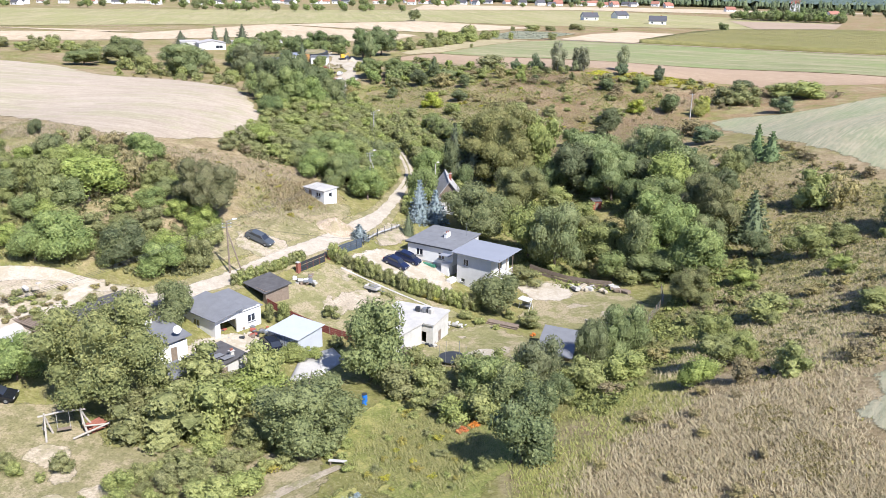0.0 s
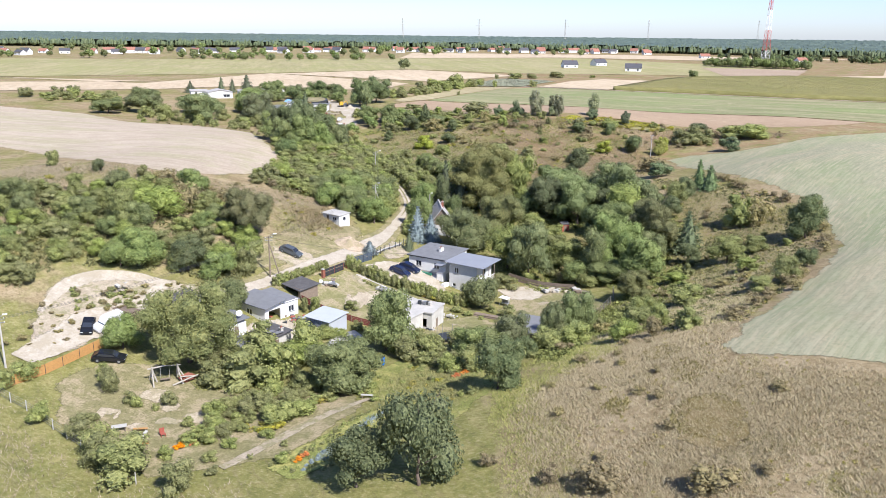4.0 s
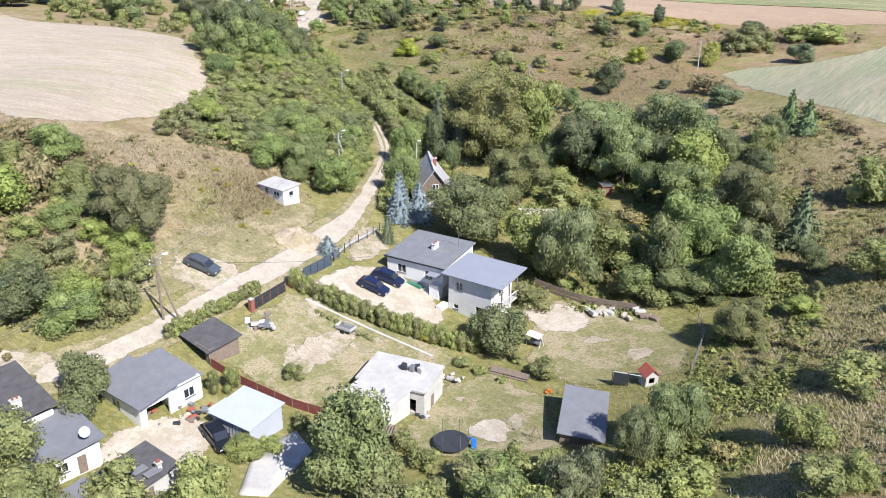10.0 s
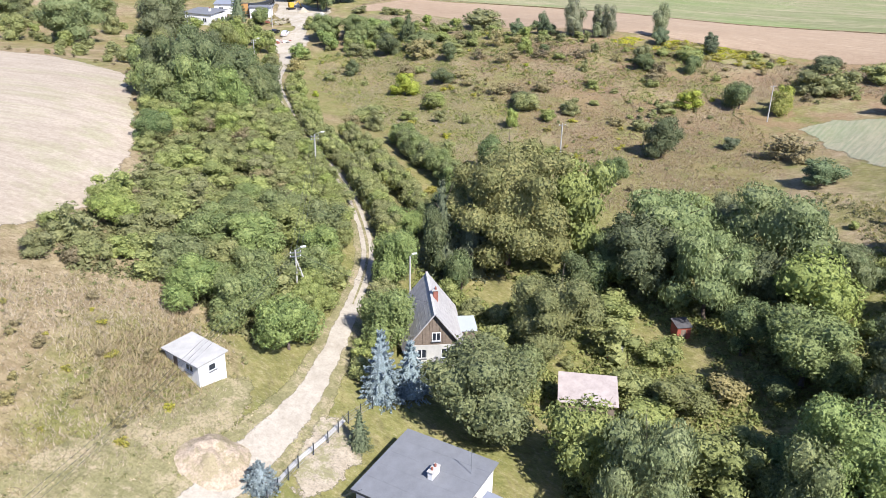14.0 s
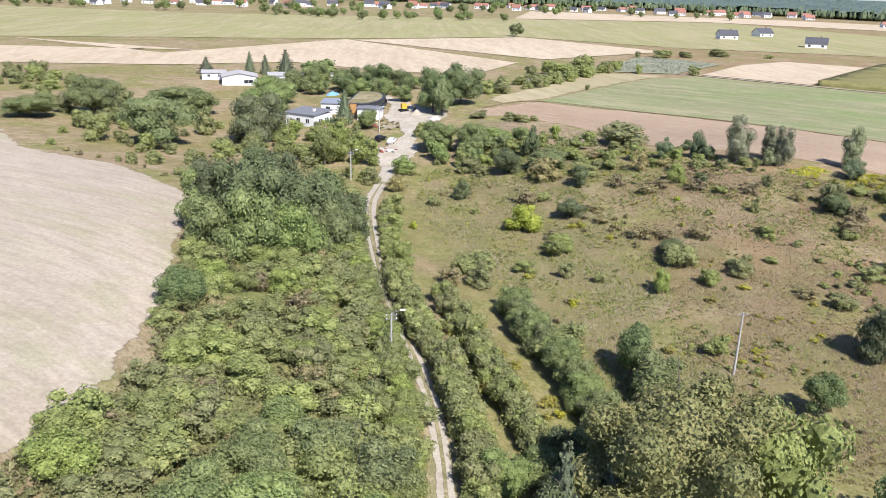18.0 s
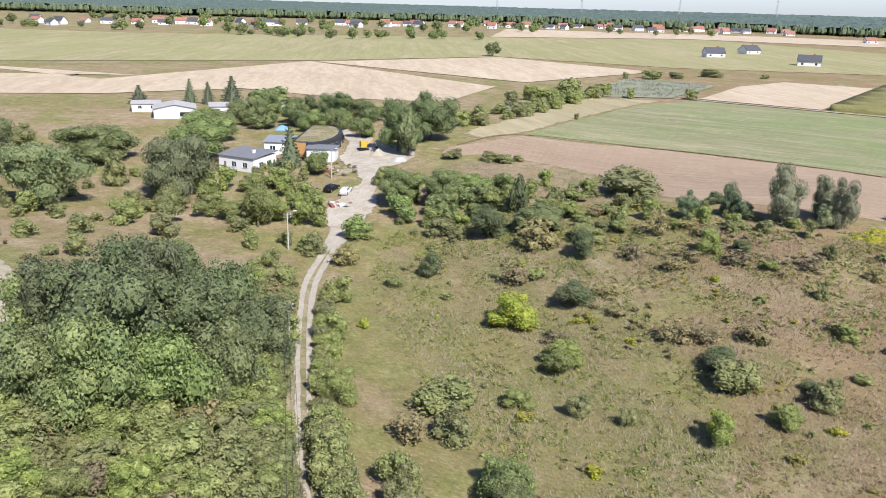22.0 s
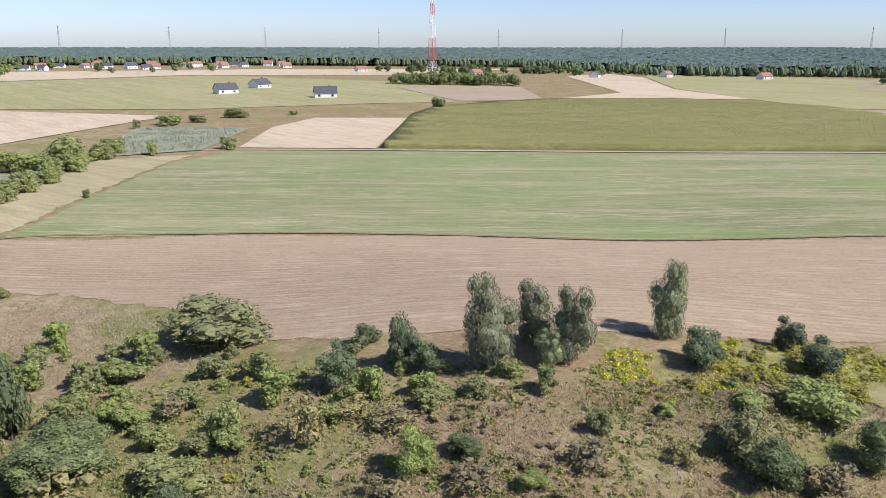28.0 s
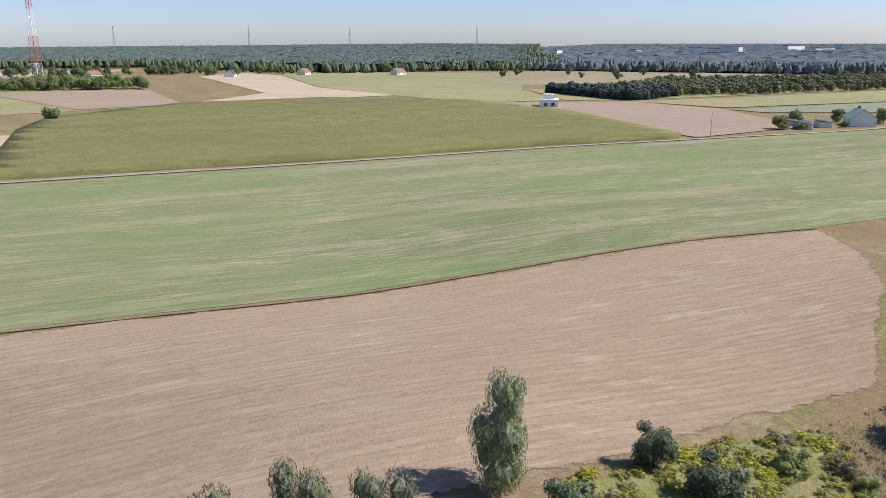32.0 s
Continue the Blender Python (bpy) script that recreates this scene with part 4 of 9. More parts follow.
def conifer_of(name, seed, mat, n, leaf, width=0.5, ragged=0.12):
    """Whorls of drooping branches on a cone."""
    rng = np.random.default_rng(seed)
    tiers = 13
    P, A, B = [], [], []
    for k in range(tiers):
        u = k / tiers
        z0 = 0.04 + 0.94 * u
        reach = width * (1 - u) ** 0.85 * rng.uniform(0.88, 1.08)
        arms = max(5, int(15 * (1 - u)))
        for j in range(arms):
            a = 2 * math.pi * (j + rng.uniform(-0.3, 0.3)) / arms
            r_arm = reach * rng.uniform(1 - 2 * ragged, 1 + ragged)
            m = max(3, int(n / tiers / arms * (1.6 * (1 - u) + 0.5)))
            t = rng.uniform(0.15, 1, m)
            side = rng.normal(0, 0.10 * reach + 0.006, m)
            x, y = np.cos(a) * r_arm * t - np.sin(a) * side * (1.2 - t), np.sin(a) * r_arm * t + np.cos(a) * side * (1.2 - t)
            z = z0 - 0.10 * reach * t + rng.normal(0, 0.008, m) + 0.03 * t * t
            P.append(np.stack([x, y, z], 1))
            out = np.stack([np.cos(a) + rng.normal(0, 0.3, m), np.sin(a) + rng.normal(0, 0.3, m), rng.normal(-0.15, 0.25, m)], 1)
            out /= np.linalg.norm(out, axis=1, keepdims=True)
            up = np.cross(out, rng.normal(size=(m, 3)))
            up /= np.linalg.norm(up, axis=1, keepdims=True)
            s = leaf * rng.uniform(0.6, 1.2, (m, 1))
            A.append(out * s)
            B.append(up * s * 0.45)
    bm = bmesh.new()
    bmesh.ops.create_cone(bm, cap_ends=True, segments=9, radius1=width * 0.62, radius2=0.01, depth=0.9, matrix=Matrix.Translation((0, 0, 0.5)))
    core = ([v.co[:] for v in bm.verts], [[v.index for v in f.verts] for f in bm.faces])
    bm.free()
    return quads_mesh(name, np.concatenate(P), np.concatenate(A), np.concatenate(B), mat, core)


def trunk_of(name, seed, mat, fork=0.35, top=0.8, r=0.03, limbs=6):
    """A tapered trunk with limbs, in the same unit box."""
    rng = np.random.default_rng(seed)
    bm = bmesh.new()
    p, rr = Vector((0, 0, -0.06)), r
    for k in range(4):
        q = Vector((rng.normal(0, 0.012), rng.normal(0, 0.012), -0.06 + (top + 0.06) * (k + 1) / 4))
        rod(bm, p, q, rr, rr * 0.72, 7)
        if k:
            for j in range(max(1, limbs // 3)):
                a = rng.uniform(0, 2 * math.pi)
                e = p.lerp(q, rng.uniform(0, 1)) + Vector((math.cos(a) * 0.27, math.sin(a) * 0.27, rng.uniform(0.06, 0.2)))
                rod(bm, p.lerp(q, 0.3), e, rr * 0.5, rr * 0.16, 5)
        p, rr = q, rr * 0.72
    return mesh_of(bm, name, mat, True)


PROTO = {}


def protos(kind, count, make, trunk, label, category):
    PROTO[kind] = ([make(k) for k in range(count)], trunk, label, category)


TR = {s: trunk_of("trunk", s, M_BARK) for s in (1, 2, 3)}
TR_W = trunk_of("trunk", 9, M_BARK_WHITE, r=0.022, top=0.9)
protos("walnut", 2, lambda k: crown_of("crown", 10 + k, LEAF["walnut"], 13000, 0.015, 26, rad=(0.12, 0.20), spread=0.36, core=0.85), TR[1], "large dense green walnut tree", "tree")
protos("broad", 4, lambda k: crown_of("crown", 20 + k, LEAF["broad"], 3800, 0.0275, 11 + k), TR[2], "leafy green deciduous tree", "tree")
protos("dark", 4, lambda k: crown_of("crown", 30 + k, LEAF["dark"], 3800, 0.0275, 11 + k, lo=0.05), TR[3], "dark green dense tree", "tree")
protos("light", 3, lambda k: crown_of("crown", 40 + k, LEAF["light"], 2300, 0.031, 10 + k, lo=0.05), TR[2], "light green young tree", "tree")
protos("chestnut", 1, lambda k: crown_of("crown", 50 + k, LEAF["chestnut"], 26000, 0.0135, 34, lo=0.04, rad=(0.10, 0.16), spread=0.38, core=0.88), TR[1], "huge chestnut tree with browning leaves", "tree")
protos("willow", 3, lambda k: crown_of("crown", 60 + k, LEAF["willow"], 6500, 0.022, 14 + k, rad=(0.13, 0.24), hang=0.3), TR[3], "grey-green spreading willow tree", "tree")
protos("pine", 3, lambda k: crown_of("crown", 70 + k, LEAF["pine"], 2800, 0.028, 12, lo=0.03, rad=(0.13, 0.22), spread=0.27, lift=0.5), TR[1], "grey-green bushy young pine", "tree")
protos("spruce", 2, lambda k: conifer_of("crown", 80 + k, LEAF["spruce"], 2600, 0.034, 0.5), TR[1], "dark green spruce tree", "spruce")
protos("bluespruce", 2, lambda k: conifer_of("crown", 85 + k, LEAF["bluespruce"], 4600, 0.034, 0.5, 0.10), TR[1], "silver-blue spruce tree", "spruce")
protos("conif", 2, lambda k: conifer_of("crown", 90 + k, LEAF["conif"], 2200, 0.042, 0.5, 0.2), TR[1], "dark green conical conifer", "conifer")
protos("birch", 2, lambda k: crown_of("crown", 100 + k, LEAF["birch"], 9000, 0.017, 26, lo=0.0, rad=(0.13, 0.24), spread=0.26, lift=0.46, hang=0.2, tall=1.0, core=0.72), TR_W, "slender birch with pale drooping foliage", "birch")
protos("bush", 5, lambda k: crown_of("crown", 110 + k, LEAF["bush"], 1050, 0.043, 8 + k, lo=0.0, lift=0.45), None, "green rounded leafy bush", "bush")
protos("drybush", 4, lambda k: crown_of("crown", 120 + k, LEAF["drybush"], 560, 0.054, 8, lo=0.0, lift=0.42, core=0.6), None, "brownish half-dry bush", "bush")
protos("ybush", 3, lambda k: crown_of("crown", 130 + k, LEAF["ybush"], 260, 0.085, 8, lo=0.0, lift=0.42, core=0.55), None, "clump of yellow flowering goldenrod", "goldenrod")
protos("lime", 2, lambda k: crown_of("crown", 140 + k, LEAF["lime"], 2000, 0.033, 10, lo=0.02), TR[2], "bright yellow-green young tree", "tree")
FAR = {k: crown_of("crown", 150 + i, LEAF[k], 560, 0.064, 9, lo=0.02) for i, k in enumerate(("broad", "bush", "willow", "dark", "light"))}
SMALL = {k: crown_of("crown", 160 + i, LEAF[k], 220, 0.09, 5, lo=0.0, lift=0.42) for i, k in enumerate(("bush", "drybush"))}
BIG = {k: [crown_of("crown", 170 + 5 * i + j, LEAF[k], 7500, 0.0195, 22, lo=0.05, rad=(0.12, 0.22), spread=0.34, core=0.84) for j in range(2)] for i, k in enumerate(("broad", "dark"))}
NAMES = {"bush": "bush", "drybush": "dry_bush", "ybush": "goldenrod_clump", "bluespruce": "blue_spruce", "lime": "yellow_green_tree", "conif": "conifer", "birch": "birch_tree", "spruce": "spruce_tree", "pine": "pine_tree", "walnut": "walnut_tree", "chestnut": "chestnut_tree", "willow": "willow_tree", "dark": "dark_tree", "light": "young_tree", "broad": "leafy_tree"}
KINDS = {"bush": ["hawthorn_bush", "hazel_bush", "elder_bush", "blackthorn_bush", "dogwood_bush"], "drybush": ["dry_bush", "rose_bush"]}
WIDER = {"birch": 1.14, "bluespruce": 1.5, "spruce": 1.15}
_plants = np.random.default_rng(5)


def plant(kind, rows, group=""):
    """Plants of one kind at x, y with a width and a height."""
    crowns, trunk, label, category = PROTO[kind]
    for x, y, w, h in rows:
        if kind == "ybush":
            w, h = min(w, 2.4), min(h, 1.3) * 0.8
        me = crowns[int(_plants.integers(len(crowns)))]
        if (y > 335 or abs(x) > 85) and (w < 6.5 or y > 470) and kind in FAR:
            me = FAR[kind]
        elif w > 9.6 and kind in BIG:
            me = BIG[kind][int(_plants.integers(2))]
        elif w < 1.6 and kind in SMALL:
            me = SMALL[kind]
        m = pose(x, y, zg(x, y) - 0.04 * h, 0, 0, float(_plants.uniform(0, 360))) @ Matrix.Diagonal((w * WIDER.get(kind, 1.0), w * WIDER.get(kind, 1.0) * float(_plants.uniform(0.9, 1.1)), h, 1))
        size = "tall " if h > 11 else "low " if h < 1.6 else ""
        spot = " on the plain" if y > 420 else " on the slope" if x > 34 or x < -30 else " in the valley"
        if trunk is None:
            names = KINDS.get(kind, [NAMES[kind]])
            ob = new(names[int(_plants.integers(len(names)))], me)
            ob.matrix_world = m
        else:
            ob = new(NAMES[kind])
            ob.matrix_world = m
            for name, data in (("trunk", trunk), ("crown", me)):
                new(name, data).parent = ob
        tagged(ob, size + label + spot, category, group)


def scatter(kind, poly, count, size, ratio=(0.7, 1.0), seed=1, gap=0.55, avoid=(), group="", clumps=0):
    rng = np.random.default_rng(seed)
    xs, ys = [p[0] for p in poly], [p[1] for p in poly]
    got = []
    for _ in range(count * 30):
        if len(got) >= count:
            break
        x, y = rng.uniform(min(xs), max(xs)), rng.uniform(min(ys), max(ys))
        if clumps and got and rng.uniform() < 0.72:
            c = got[int(rng.integers(len(got)))]
            x, y = c[0] + rng.normal(0, clumps), c[1] + rng.normal(0, clumps)
        if not inside(poly, x, y) or any(inside(a, x, y) for a in avoid):
            continue
        w = rng.uniform(*size)
        if all((x - a) ** 2 + (y - b) ** 2 > (gap * 0.5 * (w + c)) ** 2 for a, b, c, _ in got):
            got.append((x, y, w, w * rng.uniform(*ratio)))
    plant(kind, got, group)


def hedge_line(kind, pts, spacing, size, ratio=(0.9, 1.2), seed=1, jitter=0.5, group=""):
    rng = np.random.default_rng(seed)
    line = smooth_line([(x, y, 0) for x, y in pts], 30)
    rows, run = [], 0.0
    for a, b in zip(line, line[1:]):
        run += (b - a).length
        if run >= spacing:
            run = 0.0
            w = rng.uniform(*size)
            rows.append((b.x + rng.normal(0, jitter), b.y + rng.normal(0, jitter), w, w * rng.uniform(*ratio)))
    plant(kind, rows, group)


plant("walnut", [(-37.6, 115.0, 14.4, 13.5), (-39.6, 161.9, 11.7, 11.2), (36.4, 150.8, 7.2, 6.6), (45.7, 176.4, 11.1, 14.6), (13.9, 198.0, 11.6, 12.1)])
plant("broad", [(-13.7, 108.4, 10.9, 8.3), (-48.1, 116.7, 6.2, 5.5), (4.5, 118.5, 6.5, 5.5), (-9.0, 124.8, 8.9, 10.8), (-35.4, 132.2, 6.0, 7.4), (7.2, 153.6, 8.5, 7.4), (-6.6, 194.8, 7.0, 8.8), (-6.5, 210.3, 6.8, 9.1), (-41.4, 346.9, 5.9, 4.8), (-150.5, 361.1, 15.7, 7.4), (-20.1, 372.2, 7.8, 5.4), (-36.2, 372.4, 8.0, 6.6), (-26.7, 374.4, 9.0, 6.5), (-139.0, 374.5, 16.0, 12.9), (-13.7, 375.1, 7.0, 4.6), (-119.8, 391.3, 21.8, 10.3), (-95.5, 402.3, 22.0, 13.1), (-99.5, 424.9, 10.8, 9.5)])
plant("broad", [(197.2, 675.5, 9.5, 8.0), (-45.0, 798.0, 12.6, 10.8), (7.6, 112.0, 5.9, 5.4), (4.3, 123.9, 6.8, 3.9), (40.6, 162.7, 9.0, 10.4), (35.7, 164.6, 10.4, 5.0), (32.5, 168.7, 6.8, 11.4), (37.1, 171.1, 11.0, 14.4), (36.3, 176.3, 9.0, 7.5), (3.8, 183.2, 13.6, 12.2), (40.3, 189.7, 12.7, 11.0), (-5.6, 349.6, 11.0, 4.9), (-26.8, 366.0, 10.1, 8.7), (-35.9, 367.1, 10.3, 8.9)])
plant("willow", [(-105.2, 345.3, 19.6, 13.4), (-84.9, 363.9, 17.7, 14.8), (-139.9, 374.4, 17.7, 12.1), (10.7, 118.4, 6.7, 7.1), (17.7, 125.2, 4.4, 7.6), (22.1, 128.2, 6.9, 8.0), (18.1, 170.8, 11.2, 13.6), (33.9, 204.4, 12.9, 12.2), (45.1, 212.5, 17.1, 12.8), (33.3, 217.8, 18.4, 12.6)])
plant("dark", [(-1.7, 79.1, 8.9, 12.1), (-8.5, 80.4, 6.9, 6.9), (7.4, 99.3, 6.4, 7.0), (-48.0, 242.8, 7.4, 5.6), (-50.4, 271.4, 15.0, 16.9), (-56.5, 273.5, 10.4, 13.6), (-44.6, 279.3, 13.9, 14.2), (-38.8, 284.1, 9.9, 10.4), (-55.6, 295.8, 13.0, 11.3), (10.1, 108.6, 4.2, 4.5), (12.4, 113.5, 3.3, 3.7), (60.4, 132.8, 4.2, 3.4), (71.7, 159.1, 8.0, 9.1), (54.7, 196.8, 6.7, 5.8), (61.8, 210.0, 5.6, 6.0), (26.9, 211.6, 13.3, 12.6), (29.6, 245.6, 5.2, 5.6), (42.4, 262.4, 8.0, 8.3), (67.6, 294.7, 7.6, 7.0), (17.5, 298.0, 6.3, 2.8), (61.9, 315.0, 5.0, 5.1), (50.2, 316.3, 5.9, 4.3), (-0.3, 316.9, 6.8, 3.9), (95.6, 317.0, 8.8, 4.5)])
plant("dark", [(-24.0, 330.3, 4.5, 4.2), (27.2, 331.0, 3.8, 2.1), (2.1, 334.9, 5.4, 4.9), (-15.7, 346.2, 7.9, 6.7), (27.5, 356.2, 4.7, 2.8), (-10.4, 359.0, 4.0, 9.4)])
plant("bush", [(-28.2, 81.9, 4.7, 3.9), (-35.2, 85.5, 7.8, 4.4), (-38.9, 86.7, 4.4, 4.3), (-39.6, 89.1, 5.2, 4.4), (-44.3, 92.3, 4.1, 3.3), (-50.8, 95.8, 3.3, 3.1), (-28.7, 96.2, 3.3, 2.5), (-20.1, 97.3, 5.2, 2.9), (-17.3, 99.4, 4.0, 2.4), (-40.3, 101.0, 1.8, 1.8), (-36.6, 102.3, 2.9, 2.0), (-58.3, 102.9, 3.5, 3.3), (-45.3, 104.1, 3.0, 4.6), (-56.8, 105.2, 4.4, 3.3), (-47.2, 107.6, 2.3, 3.1), (-32.0, 109.0, 5.2, 4.2), (-28.0, 110.1, 8.9, 6.1), (-16.5, 110.4, 3.7, 3.6), (-23.3, 111.7, 8.2, 7.1), (-28.0, 119.0, 7.2, 6.0), (-1.5, 119.4, 4.7, 4.5), (-20.4, 119.9, 6.3, 7.0), (-5.5, 119.9, 5.5, 4.4), (-8.5, 129.1, 5.1, 4.9)])
plant("bush", [(-76.8, 165.2, 1.9, 2.3), (-69.2, 184.2, 3.8, 3.4), (-74.1, 185.6, 2.3, 2.0), (-82.6, 191.9, 2.7, 3.2), (-97.8, 201.6, 4.7, 4.5), (-7.5, 215.7, 3.9, 3.9), (-11.4, 237.9, 5.5, 5.3), (-14.5, 245.5, 5.0, 4.8), (-1.1, 254.3, 8.0, 5.7), (-98.8, 317.0, 2.3, 1.3), (-51.7, 326.3, 4.3, 4.1), (-75.0, 334.7, 5.9, 5.0), (-47.7, 337.3, 4.5, 4.3), (-103.1, 337.9, 6.4, 4.8), (-84.4, 340.3, 7.4, 5.2), (-118.4, 342.4, 8.2, 7.8), (-131.2, 355.7, 6.0, 5.7), (-102.8, 369.8, 6.6, 8.6), (-125.4, 403.7, 4.9, 5.4), (-16.2, 404.5, 6.0, 2.6), (-19.6, 405.9, 6.0, 2.7), (-12.2, 407.0, 3.0, 2.0)])
plant("bush", [(5.2, 482.3, 2.1, 2.4), (-21.3, 487.4, 7.1, 4.1), (-18.6, 510.9, 7.7, 6.5), (-5.4, 531.3, 12.3, 5.8), (-11.3, 531.3, 8.3, 7.0), (2.7, 535.4, 13.6, 10.0), (29.8, 553.6, 4.9, 4.8), (55.7, 558.3, 8.1, 4.8), (36.0, 646.1, 5.2, 4.2), (51.6, 654.6, 14.7, 5.2), (64.9, 663.2, 9.1, 4.0), (87.1, 680.2, 12.7, 5.4), (117.4, 683.4, 6.5, 2.5), (33.4, 106.6, 3.7, 3.6), (50.4, 124.5, 5.2, 2.3), (41.1, 134.3, 6.5, 4.2), (33.9, 139.9, 3.0, 2.7), (12.0, 147.3, 3.9, 2.6), (48.0, 156.2, 2.6, 3.3), (29.5, 165.5, 6.9, 3.9), (13.1, 165.9, 6.0, 3.2), (31.6, 178.0, 5.5, 4.1), (66.0, 180.5, 7.4, 7.9), (22.9, 185.4, 7.2, 3.2)])
plant("bush", [(21.7, 190.3, 5.9, 3.6), (22.9, 205.3, 7.4, 3.9), (42.1, 279.8, 4.4, 2.9), (-16.6, 284.7, 9.0, 4.0), (19.1, 292.0, 6.7, 4.5), (49.9, 293.0, 4.8, 2.5), (-33.4, 300.2, 5.7, 5.1), (92.2, 300.5, 11.3, 6.9), (110.9, 300.7, 13.5, 6.1), (86.2, 301.2, 8.1, 6.1), (36.1, 305.9, 3.1, 2.4), (104.8, 307.1, 11.7, 5.3), (-36.6, 315.6, 4.9, 5.3), (-19.9, 320.3, 2.1, 1.4), (50.3, 320.6, 5.5, 5.1), (63.1, 322.0, 7.8, 4.4), (-29.6, 324.3, 3.4, 2.2), (81.2, 324.8, 3.7, 2.7), (57.7, 325.4, 4.4, 2.0), (-5.7, 327.1, 3.4, 2.2), (48.2, 327.8, 2.4, 1.5), (40.1, 328.1, 2.8, 3.1)])
plant("bush", [(-46.7, 336.3, 4.8, 4.3), (28.5, 340.0, 4.1, 1.8), (3.0, 342.0, 6.8, 3.0), (8.6, 346.0, 3.5, 4.5), (-40.5, 347.4, 6.1, 3.4), (-23.9, 349.0, 7.1, 4.3), (-2.4, 365.7, 4.3, 3.8), (11.6, 369.1, 14.0, 6.3)])
plant("drybush", [(25.2, 69.0, 5.1, 3.0), (15.5, 72.4, 5.2, 3.1), (11.4, 75.0, 2.4, 2.3), (5.5, 80.2, 2.5, 1.7), (36.4, 82.4, 2.0, 1.2), (19.1, 103.3, 2.7, 1.2), (28.7, 106.3, 3.1, 3.4), (17.8, 112.6, 3.3, 1.6), (25.4, 124.1, 3.2, 2.1), (49.2, 138.5, 3.8, 1.8), (63.0, 163.5, 5.7, 2.6), (25.4, 169.2, 3.8, 3.5), (68.9, 176.3, 6.2, 7.3), (32.0, 188.6, 6.7, 3.0), (66.1, 255.2, 6.1, 4.5), (64.6, 259.5, 8.3, 5.4), (37.6, 283.4, 4.5, 2.3), (24.0, 304.8, 5.0, 3.3), (-2.7, 305.5, 4.4, 2.0), (13.6, 305.6, 5.9, 2.9), (36.0, 308.2, 4.5, 2.0), (51.7, 310.0, 6.6, 3.0), (6.0, 313.1, 3.5, 1.9)])
plant("drybush", [(5.1, 319.6, 4.9, 2.2), (44.8, 321.6, 3.3, 2.4), (36.3, 324.8, 4.3, 2.6), (-10.3, 326.3, 6.0, 4.0), (16.0, 326.8, 5.2, 2.4), (26.0, 327.2, 5.2, 2.3), (9.8, 331.7, 3.6, 3.2), (-39.9, 332.6, 5.6, 5.0), (23.3, 338.3, 5.1, 2.3), (-6.0, 340.3, 8.5, 5.7), (14.9, 340.7, 4.5, 5.3), (5.1, 354.4, 4.5, 2.6)])
plant("light", [(-61.7, 349.1, 7.4, 10.8), (-67.7, 351.4, 7.5, 4.6), (-51.4, 352.5, 6.2, 7.2), (-60.4, 352.6, 8.7, 7.0), (-82.8, 354.5, 6.6, 6.3), (25.4, 108.3, 3.7, 3.9), (31.5, 113.5, 3.4, 3.7), (28.9, 113.5, 5.3, 3.9), (-21.4, 117.2, 8.7, 4.6), (31.7, 123.4, 5.1, 4.9), (54.4, 126.9, 5.3, 4.9), (-19.2, 128.6, 3.8, 2.5), (56.0, 146.7, 4.1, 2.7), (45.5, 153.6, 5.1, 2.3), (56.1, 157.5, 6.8, 6.0), (61.8, 159.3, 5.5, 4.0), (27.4, 175.4, 9.4, 8.0), (14.1, 176.5, 9.3, 11.8), (26.2, 187.8, 7.0, 4.5), (44.7, 199.6, 11.8, 12.2), (58.3, 204.7, 6.3, 6.9), (40.8, 235.4, 5.8, 2.6), (-27.8, 281.0, 4.7, 4.3), (22.7, 285.0, 3.9, 3.0)])
plant("light", [(-7.4, 286.2, 4.2, 2.4), (-2.5, 295.3, 4.0, 4.3), (-1.9, 298.8, 5.4, 3.7), (30.1, 324.5, 3.1, 1.7), (21.9, 330.7, 4.4, 4.9), (39.1, 335.9, 2.7, 3.4), (8.6, 343.6, 3.5, 2.4), (14.8, 349.8, 4.3, 3.9), (0.5, 354.0, 3.8, 2.7), (-4.5, 360.1, 4.0, 2.9), (1.2, 365.1, 5.6, 2.8)])
plant("broad", [(-60.5, 388.7, 6.8, 6.8), (-58.7, 429.9, 8.3, 5.8), (-102.8, 478.0, 17.2, 8.1)])
plant("bush", [(-42.4, 380.6, 5.2, 4.8), (-29.4, 407.0, 6.6, 3.0), (-101.0, 453.1, 7.9, 5.7)])
plant("dark", [(-44.4, 412.1, 13.0, 15.9), (-38.6, 429.6, 15.5, 14.9), (-59.5, 444.9, 8.5, 8.8)])
plant("dark", [(-83.5, 446.0, 9.1, 7.6), (-73.5, 460.2, 13.0, 10.4), (-86.2, 472.9, 6.6, 7.0)])
plant("light", [(-71.5, 374.4, 7.0, 4.3)])
plant("willow", [(-40.7, 406.5, 6.3, 12.5)])
plant("drybush", [(-58.2, 398.1, 1.8, 1.0), (-56.0, 393.3, 1.6, 0.9), (-54.3, 395.5, 1.5, 0.9), (-52.4, 393.8, 1.7, 1.0), (-51.5, 389.9, 1.6, 1.0), (-53.6, 387.2, 1.6, 0.9), (-56.5, 389.5, 1.9, 1.2)])
plant("spruce", [(-69.2, 394.5, 7.0, 11.5)])
hedge_line("conif", [(-80.2, 390.6), (-76.7, 393.4), (-72.1, 396.4)], 0.9, (1.7, 2.1), (1.1, 1.3), 68, 0.1, "clipped hedge by the white house")
plant("broad", [(-54.5, 142.3, 8.4, 7.6)])
